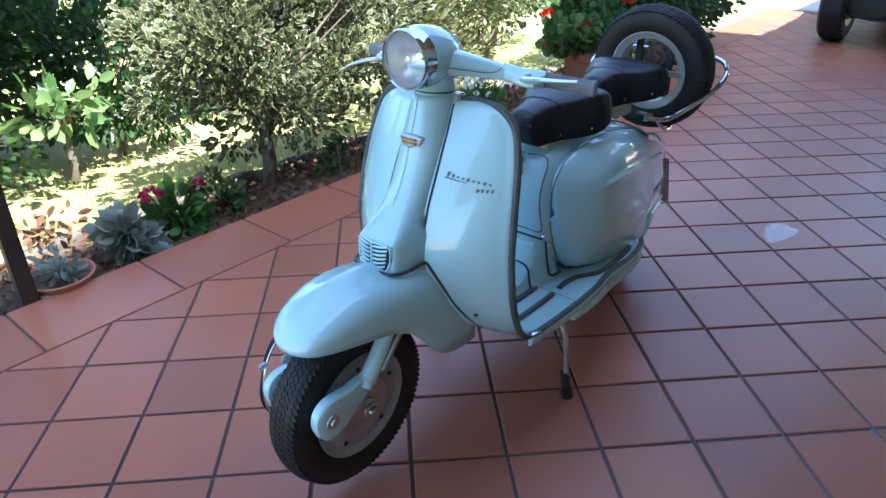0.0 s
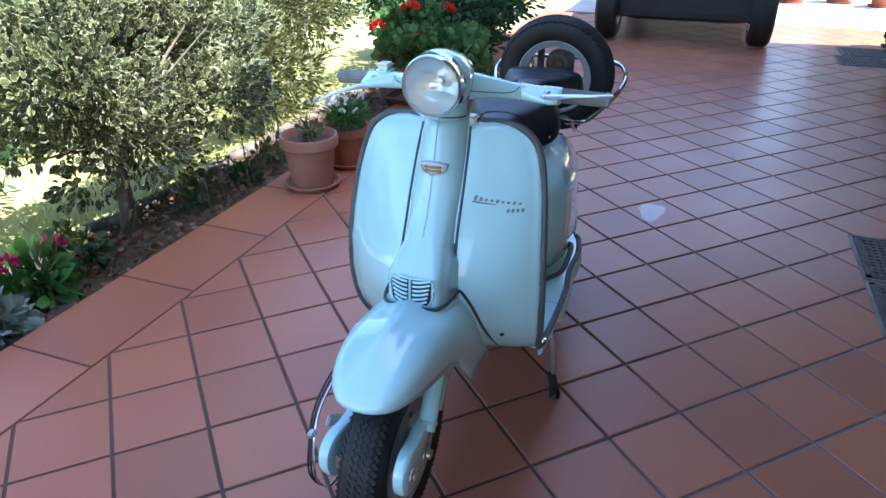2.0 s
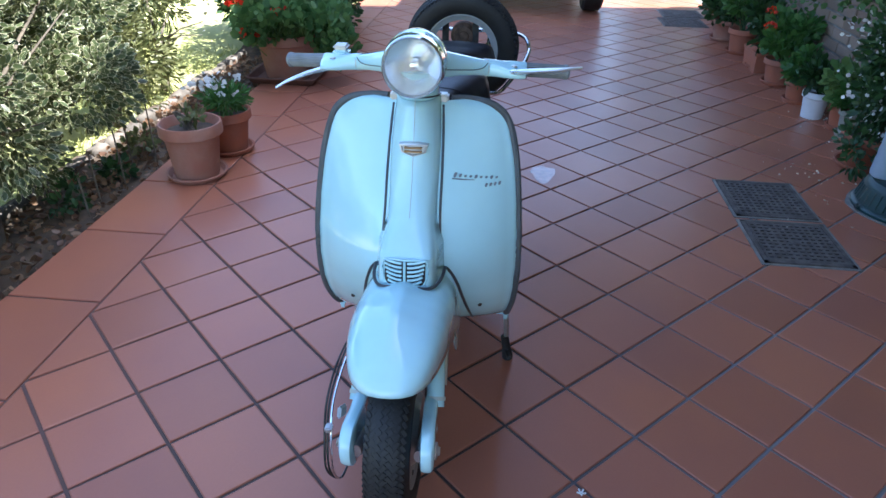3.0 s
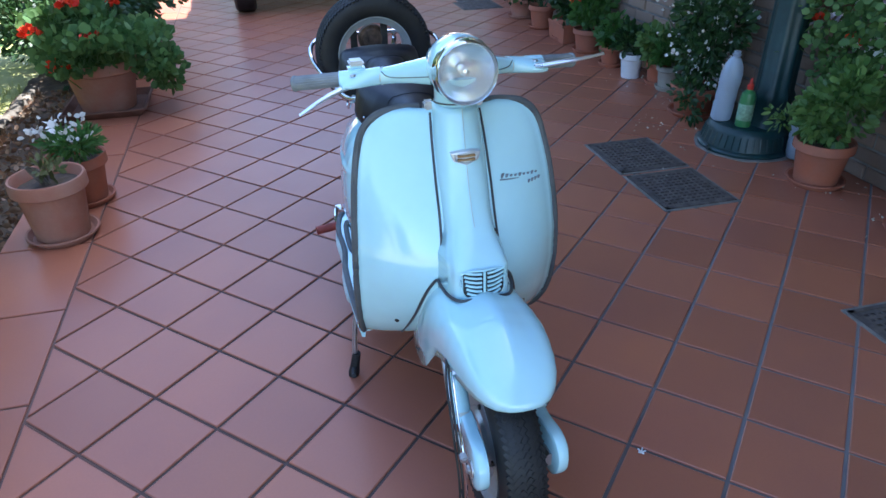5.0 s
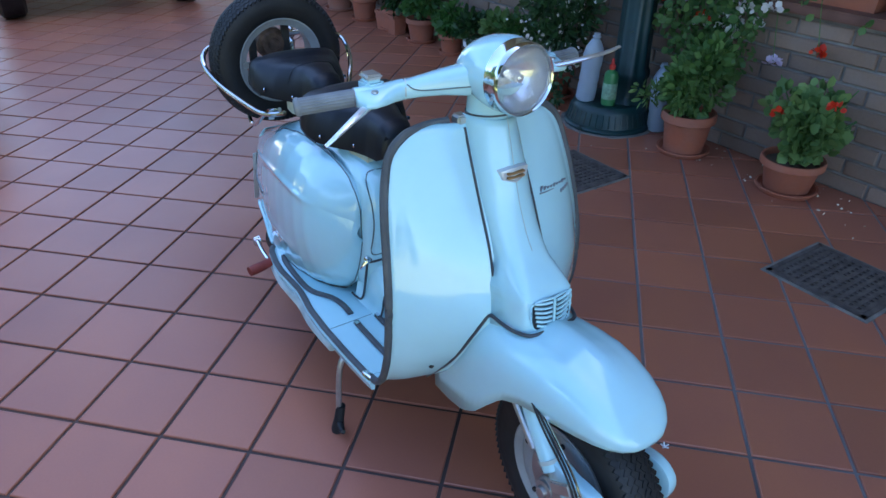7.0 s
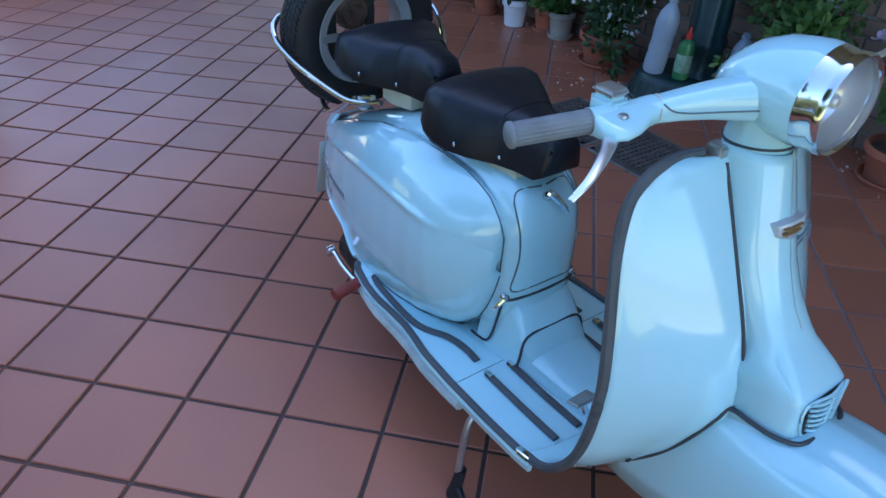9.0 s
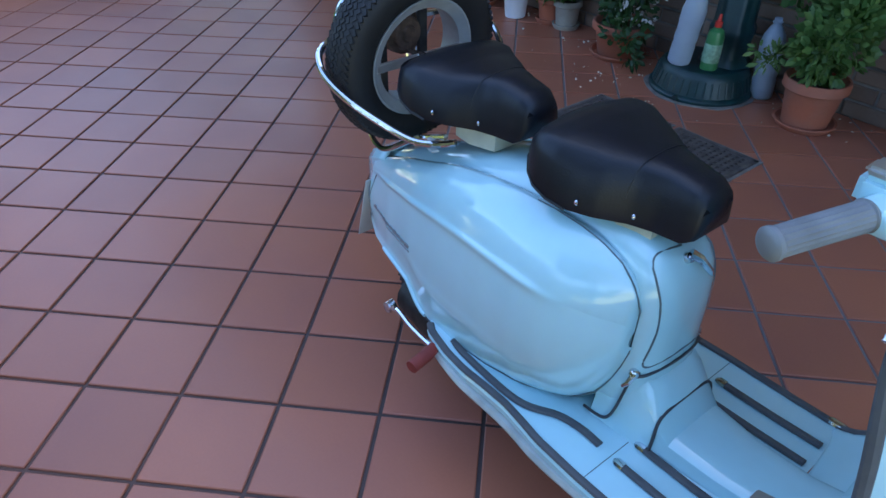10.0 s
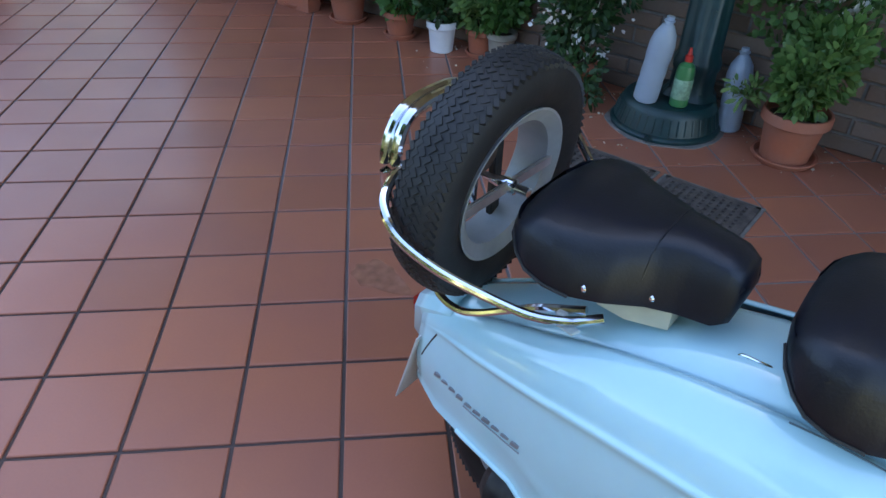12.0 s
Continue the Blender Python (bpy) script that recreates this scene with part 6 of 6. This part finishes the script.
# leaf litter and seedlings in the bed
n = 2600
lp = np.stack([rng3.uniform(-2.5, 2.8, n), rng3.uniform(-2.0, -1.53, n), rng3.uniform(-0.045, -0.02, n)], 1)
ld = np.stack([rng3.normal(0, 1, n), rng3.normal(0, 1, n), rng3.normal(0, 0.25, n)], 1)
tagged(leaves("leaf_litter", lp, ld, 0.035, DRY_LEAF, None, 13, wide=0.6), "dry brown leaves lying in the bed", "leaf litter", kind="stuff")


def bed_plant(u, v, rad, n, size, material, label, seed, wide=0.6, flowers=None):
    b = thing("bed_plant", (u, v, -0.05), label, "plant", "plants in the flower bed")
    pts_, dirs_ = cloud(n, (0, 0, rad[2] * 0.9), rad, seed, lumps=8)
    pts_[:, 2] = np.maximum(pts_[:, 2], 0.005)
    leaves("foliage", pts_, dirs_, size, material, b, seed, wide=wide)
    if flowers:
        blooms(b, flowers[0], flowers[1], seed, petals=34, radius=0.026, size=0.028)
    return b


bed_plant(1.44, -1.69, (0.11, 0.10, 0.10), 230, 0.075, LEAF_GREY, "grey-green broad-leaved plant in the bed", 130, 0.7)
bed_plant(1.19, -1.75, (0.13, 0.11, 0.09), 200, 0.085, LEAF_MID, "fresh green plant with crimson flower heads", 131, 0.45, ([(0.09, 0.02, 0.20), (-0.13, 0.0, 0.17)], PINK_PETAL))
bed_plant(1.62, -2.0, (0.12, 0.08, 0.12), 90, 0.05, DRY_LEAF, "withered pale plant in the sunny bed edge", 132, 0.5)
for k, (u, v) in enumerate(((0.95, -1.74), (0.85, -1.9), (0.25, -1.74), (-0.12, -1.72), (-0.42, -1.75), (2.35, -1.9))):
    bed_plant(u, v, (0.10, 0.08, 0.075), 100, 0.040, (LEAF_DARK, LEAF_OLIVE, LEAF_DARK)[k % 3], "low dark green plant in the shaded bed", 140 + k)
for k in range(5):
    u = 0.30 - 0.16 * k
    b = thing("bed_stick", (u, -1.62 - 0.04 * (k % 2), -0.08), "thin upright garden cane at the bed edge", "cane", "garden canes")
    bm = bmesh.new()
    tube(bm, [(0, 0, 0), (0.01, 0.0, 0.22 + 0.05 * k)], 0.004, 6)
    part("cane", bm, BARK, b)

# bowl with succulents, white lump, dark post
p = thing("plant_bowl", (1.755, -1.60, -0.055), "shallow clay bowl with small grey-green succulents", "plant bowl")
bm = bmesh.new()
lathe(bm, [(0.001, 0), (0.075, 0), (0.10, 0.02), (0.122, 0.07), (0.128, 0.08), (0.118, 0.082), (0.095, 0.055), (0.001, 0.05)], 36)
part("bowl", bm, POT_PALE, p)
bm = bmesh.new()
lathe(bm, [(0.001, 0.068), (0.112, 0.064)], 24)
part("soil", bm, SOIL, p)
pts, dirs = cloud(170, (-0.02, 0, 0.105), (0.09, 0.08, 0.05), 150, lumps=9)
leaves("succulent_rosette", pts, dirs, 0.045, LEAF_GREY, p, 150, wide=0.4)
bm = bmesh.new()
bmesh.ops.create_icosphere(bm, subdivisions=3, radius=0.028)
for v in bm.verts:
    v.co = Vector((v.co.x * 1.2, v.co.y, v.co.z * 0.8)) * (1 + 0.25 * noise.noise(v.co * 30)) + Vector((1.835, -1.535, -0.02))
tagged(part("white_stone", bm, WHITE), "small white stone at the porch edge", "stone")
post = thing("dark_post", (1.895, -1.535, -0.08), "dark brown wooden post at the porch edge", "post")
bm = bmesh.new()
box(bm, -0.028, 0.028, -0.028, 0.028, 0, 2.6, 0.006)
part("shaft", bm, WOOD_DARK, post)
bm = bmesh.new()
box(bm, -0.042, 0.042, -0.042, 0.042, 0.0, 0.075, 0.006)
part("foot", bm, WOOD_DARK, post)
bm = bmesh.new()
box(bm, -0.05, 0.05, -0.05, 0.05, 2.6, 2.66, 0.01)
part("cap", bm, WOOD_DARK, post)

# pots at the garden edge of the floor
p, top = potted((-0.10, -1.285, 0), 0.146, 0.262, POT_PALE, "large pale clay pot with a sparse grey plant", group="pots at the garden edge")
pts, dirs = cloud(45, (0, 0, 0.302), (0.08, 0.08, 0.04), 160, lumps=8)
leaves("foliage", pts, dirs, 0.04, LEAF_OLIVE, p, 160, wide=0.5)
stems(p, top - 0.03, scatter_tops(5, 0.05, 0.29, 0.36, 9), BARK, 0.008, 9)
p, top = potted((-0.44, -1.255, 0), 0.130, 0.215, POT, "terracotta pot with white daisies", group="pots at the garden edge")
pts, dirs = cloud(800, (0, 0, 0.28), (0.15, 0.15, 0.09), 161, lumps=14)
leaves("foliage", pts, dirs, 0.04, LEAF_MID, p, 161, wide=0.25)
pts, dirs = cloud(50, (0, 0, 0.355), (0.17, 0.17, 0.05), 162, lumps=16)
leaves("daisy_bloom", pts, dirs * np.array([0.3, 0.3, 0]) + rng3.normal(0, 0.6, pts.shape) * np.array([1, 1, 0.1]), 0.030, WHITE_PETAL, p, 162, wide=0.8, label="white daisy flowers")
p, top = potted((-1.85, -1.36, 0), 0.23, 0.30, POT_PALE, "big clay pot with a red geranium on a square saucer", "square", "pots at the garden edge")
stems(p, top - 0.04, scatter_tops(12, 0.2, 0.4, 0.7, 10), LEAF_MID, 0.006, 10)
pts, dirs = cloud(1900, (0.04, 0.06, 0.41), (0.46, 0.44, 0.15), 163, lumps=34, lump=0.33)
leaves("foliage", pts, dirs + np.array([0, 0, 0.35]), 0.05, LEAF_HANG, p, 163, wide=1.0, fold=0.15)
pts, dirs = cloud(850, (-0.06, -0.10, 0.54), (0.28, 0.28, 0.15), 164, lumps=22, lump=0.33)
leaves("upper_foliage", pts, dirs + np.array([0, 0, 0.35]), 0.046, LEAF_HANG, p, 164, wide=1.0, fold=0.15)
pts, dirs = cloud(520, (0.06, 0.36, 0.25), (0.30, 0.17, 0.12), 165, lumps=14, lump=0.36)
leaves("trailing_shoot", pts, dirs + np.array([0, 0, 0.3]), 0.044, LEAF_HANG, p, 165, wide=0.9, fold=0.2)
heads = [(0.16, -0.28, 0.508), (0.08, -0.07, 0.64), (0.225, 0.05, 0.473), (0.31, -0.15, 0.345), (0.10, 0.02, 0.46), (0.02, -0.16, 0.71), (-0.2, 0.1, 0.6)]
blooms(p, heads, RED_PETAL, 64, petals=44, radius=0.036, size=0.034, label="bright red flower head")
for h in heads:
    bm = bmesh.new()
    tube(bm, [(h[0] * 0.6, h[1] * 0.6, h[2] - 0.16), (h[0] * 0.9, h[1] * 0.9, h[2] - 0.06), h], 0.003, 5)
    part("flower_stalk", bm, LEAF_MID, p)

# pots far off in the sun
for k in range(3):
    p, top = potted((-9.6, 1.5 + 0.45 * k, 0), 0.17, 0.3, POT, "sunlit terracotta pot with a green plant", group="pots in the sun", saucer="none")
    pts, dirs = cloud(350, (0, 0, 0.45), (0.25, 0.25, 0.2), 170 + k, lumps=9)
    leaves("foliage", pts, dirs, 0.08, LEAF_MID, p, 170 + k)


# ---- parked car ----
car = thing("parked_car", (-4.72, 0.25, 0), "dark grey off-road car parked at the porch end", "car")
SECTIONS = [(0.02, 0.70, 0.34, 0.62, 0.60), (-0.04, 0.80, 0.22, 0.80, 0.70), (-0.25, 0.85, 0.17, 0.95, 0.78), (-0.9, 0.87, 0.16, 1.00, 0.80), (-1.25, 0.87, 0.16, 1.04, 0.78), (-1.75, 0.87, 0.25, 1.56, 0.62), (-2.4, 0.87, 0.25, 1.66, 0.62), (-3.5, 0.87, 0.25, 1.64, 0.62), (-3.95, 0.86, 0.28, 1.52, 0.62), (-4.1, 0.80, 0.36, 1.0, 0.7), (-4.14, 0.72, 0.42, 0.8, 0.65)]
bm = bmesh.new()
rings = []
for x, hw, low, top, rw in SECTIONS:
    belt = min(top * 0.98, 0.95)
    half = [(0.55 * hw, low), (0.93 * hw, low + 0.03), (hw, low + 0.14), (hw, belt - 0.08), (hw * 0.97, belt), (rw, top - 0.05), (rw * 0.85, top)]
    rings.append([(x, -y, z) for y, z in half] + [(x, y, z) for y, z in half[::-1]])
loft(bm, rings)
for f in bm.faces:
    f.smooth = True
part("car_body", bm, CAR_PAINT, car, sharp=50)
bm = bmesh.new()
box(bm, -0.12, 0.06, -0.78, 0.78, 0.24, 0.50, 0.05)
part("bumper", bm, BLACK, car, "black plastic bumper")
bm = bmesh.new()
box(bm, -3.9, -0.35, -0.60, 0.60, 0.19, 0.34, 0.03)
part("underbody", bm, BLACK, car)
for x in (-0.10, -3.25):
    bm = bmesh.new()
    tube(bm, [(x, -0.64, 0.30), (x, -0.2, 0.29), (x, 0.2, 0.29), (x, 0.64, 0.30)], 0.05, 10)
    part("axle", bm, BLACK, car)
bm = bmesh.new()
box(bm, -0.10, 0.045, -0.45, 0.45, 0.52, 0.66, 0.02)
part("radiator_grille", bm, BLACK, car)
for s in (-1, 1):
    bm = bmesh.new()
    box(bm, -0.10, 0.02, s * 0.63 - 0.14, s * 0.63 + 0.14, 0.60, 0.74, 0.03)
    part("headlamp", bm, LENS, car)
    bm = bmesh.new()
    box(bm, -3.4, -1.7, s * 0.755 - 0.01, s * 0.755 + 0.01, 1.05, 1.46, 0.004, pose(0, 0, 0, 0, 0, 0))
    part("side_window", bm, GLASS_DARK, car)
    for x in (-0.72, -3.25):
        bm = bmesh.new()
        m = pose(x + 0.62 if x > -1 else x, s * 0.73, 0.335, 90, 0, 0)
        lathe(bm, [(0.20, -0.10), (0.30, -0.105), (0.33, -0.08), (0.335, 0), (0.33, 0.08), (0.30, 0.105), (0.20, 0.10)], 40, m)
        tyre = part("car_tyre", bm, RUBBER, car)
        bm = bmesh.new()
        lathe(bm, [(0.001, -0.07), (0.06, -0.07), (0.17, -0.09), (0.21, -0.10), (0.21, 0.10), (0.17, 0.09), (0.06, 0.07), (0.001, 0.07)], 28, m)
        part("car_rim", bm, CAST, tyre)
bm = bmesh.new()
box(bm, -1.74, -1.30, -0.62, 0.62, -0.004, 0.004, 0, pose(-0.05, 0, 0, 0, 0, 0) @ Matrix.Translation((-0.0, 0, 1.32)) @ Matrix.Identity(4))
for v in bm.verts:
    v.co.z += (-(v.co.x + 1.57)) * 1.0
part("windscreen", bm, GLASS_DARK, car)
bm = bmesh.new()
box(bm, 0.058, 0.066, -0.26, 0.26, 0.53, 0.64, 0.003)
plate = part("number_plate", bm, PLATE, car)
for k in range(7):
    bm = bmesh.new()
    box(bm, 0.066, 0.069, -0.215 + 0.067 * k, -0.175 + 0.067 * k, 0.555, 0.615)
    part("plate_bar", bm, BLACK, plate)


# ---- tiles and bricks, piece by piece ----
PITCH, HALF = 0.25, 0.25 * math.sqrt(0.5)


def clip(poly, axis, limit, keep_above):
    """The part of a convex polygon on one side of a line."""
    out = []
    n = len(poly)
    for i in range(n):
        a, b = poly[i], poly[(i + 1) % n]
        ina = (a[axis] >= limit) == keep_above
        inb = (b[axis] >= limit) == keep_above
        if ina:
            out.append(a)
        if ina != inb:
            t = (limit - a[axis]) / (b[axis] - a[axis])
            out.append((a[0] + (b[0] - a[0]) * t, a[1] + (b[1] - a[1]) * t))
    return out


def tile_faces(poly, z=0.0):
    """Top, chamfer and sides of a tile of that outline."""
    cx, cy = sum(p[0] for p in poly) / len(poly), sum(p[1] for p in poly) / len(poly)
    n = len(poly)
    inner = []
    for x, y in poly:
        d = math.hypot(x - cx, y - cy) or 1
        inner.append((x + (cx - x) / d * 0.004, y + (cy - y) / d * 0.004, z))
    verts = inner + [(x, y, z - 0.0022) for x, y in poly] + [(x, y, z - 0.010) for x, y in poly]
    faces = [tuple(range(n))]
    for i in range(n):
        j = (i + 1) % n
        faces += [(i, i + n, j + n, j)[::-1], (i + n, i + 2 * n, j + 2 * n, j + n)[::-1]]
    return verts, faces


def mesh_of(name, verts, faces, material):
    me = bpy.data.meshes.new(name)
    me.from_pydata(verts, [], faces)
    me.materials.append(material)
    return me


def piece(name, me, parent, loc):
    ob = new(name, me)
    ob.parent = parent
    ob.location = loc
    return ob


r = HALF - 0.0070
diamond = [(r, 0), (0, r), (-r, 0), (0, -r)]
v_, f_ = tile_faces(diamond)
whole = mesh_of("tile", v_, f_, TILE)
rng = random.Random(4)
far_v, far_f = [], []


def add_far(poly, z=0.0):
    v, f = tile_faces(poly, z)
    k = len(far_v)
    far_v.extend(v)
    far_f.extend(tuple(i + k for i in q) for q in f)


for a in range(-80, 60):
    for b in range(-80, 60):
        u, v = (a - b) * HALF, (a + b + 1) * HALF - 0.110
        if not (-6.3 < u < 4.35 and SEAM - HALF < v < WALL_FACE + HALF):
            continue
        poly = [(u + x, v + y) for x, y in diamond]
        cut = clip(clip(clip(poly, 1, SEAM + 0.004, True), 1, WALL_FACE + 0.008, False), 0, 4.19, False)
        if len(cut) < 3 or max(p[1] for p in cut) - min(p[1] for p in cut) < 0.02:
            continue
        near = -1.05 < u < 2.45
        dz = rng.uniform(-0.0008, 0.0004)
        if near and len(cut) == 4 and cut == poly:
            piece("tile", whole, floor, (u, v, dz))
        elif near:
            lv, lf = tile_faces([(x - u, y - v) for x, y in cut])
            piece("tile", mesh_of("tile_cut", lv, lf, TILE), floor, (u, v, dz))
        else:
            add_far(cut, dz)
for k in range(-13, 9):
    u0 = 0.497 * k
    poly = [(u0 + 0.0045, GARDEN_EDGE), (u0 + 0.4925, GARDEN_EDGE), (u0 + 0.4925, SEAM - 0.005), (u0 + 0.0045, SEAM - 0.005)]
    if -3 <= k <= 5:
        lv, lf = tile_faces([(x - u0, y) for x, y in poly])
        piece("border_tile", mesh_of("border_tile", lv, lf, TILE), floor, (u0, 0, 0))
    else:
        add_far(poly)
rest = new("outer_tiles", mesh_of("outer_tiles", far_v, far_f, TILE_FAR))
rest.parent = floor
tagged(rest, kind="stuff")


def brick_faces(x0, x1, z0, z1, y=0.0, d=0.014):
    """A brick's face, a hand deep, with a worn edge; its front looks towards -y."""
    e = 0.005
    v = [(x0 + e, y, z0 + e), (x1 - e, y, z0 + e), (x1 - e, y, z1 - e), (x0 + e, y, z1 - e), (x0, y + e, z0), (x1, y + e, z0), (x1, y + e, z1), (x0, y + e, z1),
         (x0, y + d, z0), (x1, y + d, z0), (x1, y + d, z1), (x0, y + d, z1)]
    f = [(0, 1, 2, 3)]
    for i in range(4):
        j = (i + 1) % 4
        f += [(i, i + 4, j + 4, j), (i + 4, i + 8, j + 8, j + 4)]
    return v, f


bv, bf = brick_faces(-0.12, 0.12, 0, 0.064)
brick_mesh = mesh_of("brick", bv, bf, BRICK)
fv, ff = [], []
for row in range(9):
    z0 = 0.004 + 0.0765 * row
    for k in range(-36, 19):
        u = 0.252 * k + (0.126 if row % 2 else 0)
        dy = rng.uniform(-0.003, 0.003)
        if -1.2 < u < 2.4:
            piece("brick", brick_mesh, brick_wall, (u, WALL_FACE + dy, z0))
        elif -5.17 < u < 4.4:
            v, f = brick_faces(u - 0.12, u + 0.12, z0, z0 + 0.064, WALL_FACE + dy)
            n0 = len(fv)
            fv.extend(v)
            ff.extend(tuple(i + n0 for i in q) for q in f)
more = new("outer_bricks", mesh_of("outer_bricks", fv, ff, BRICK_FAR))
more.parent = brick_wall
tagged(more, kind="stuff")
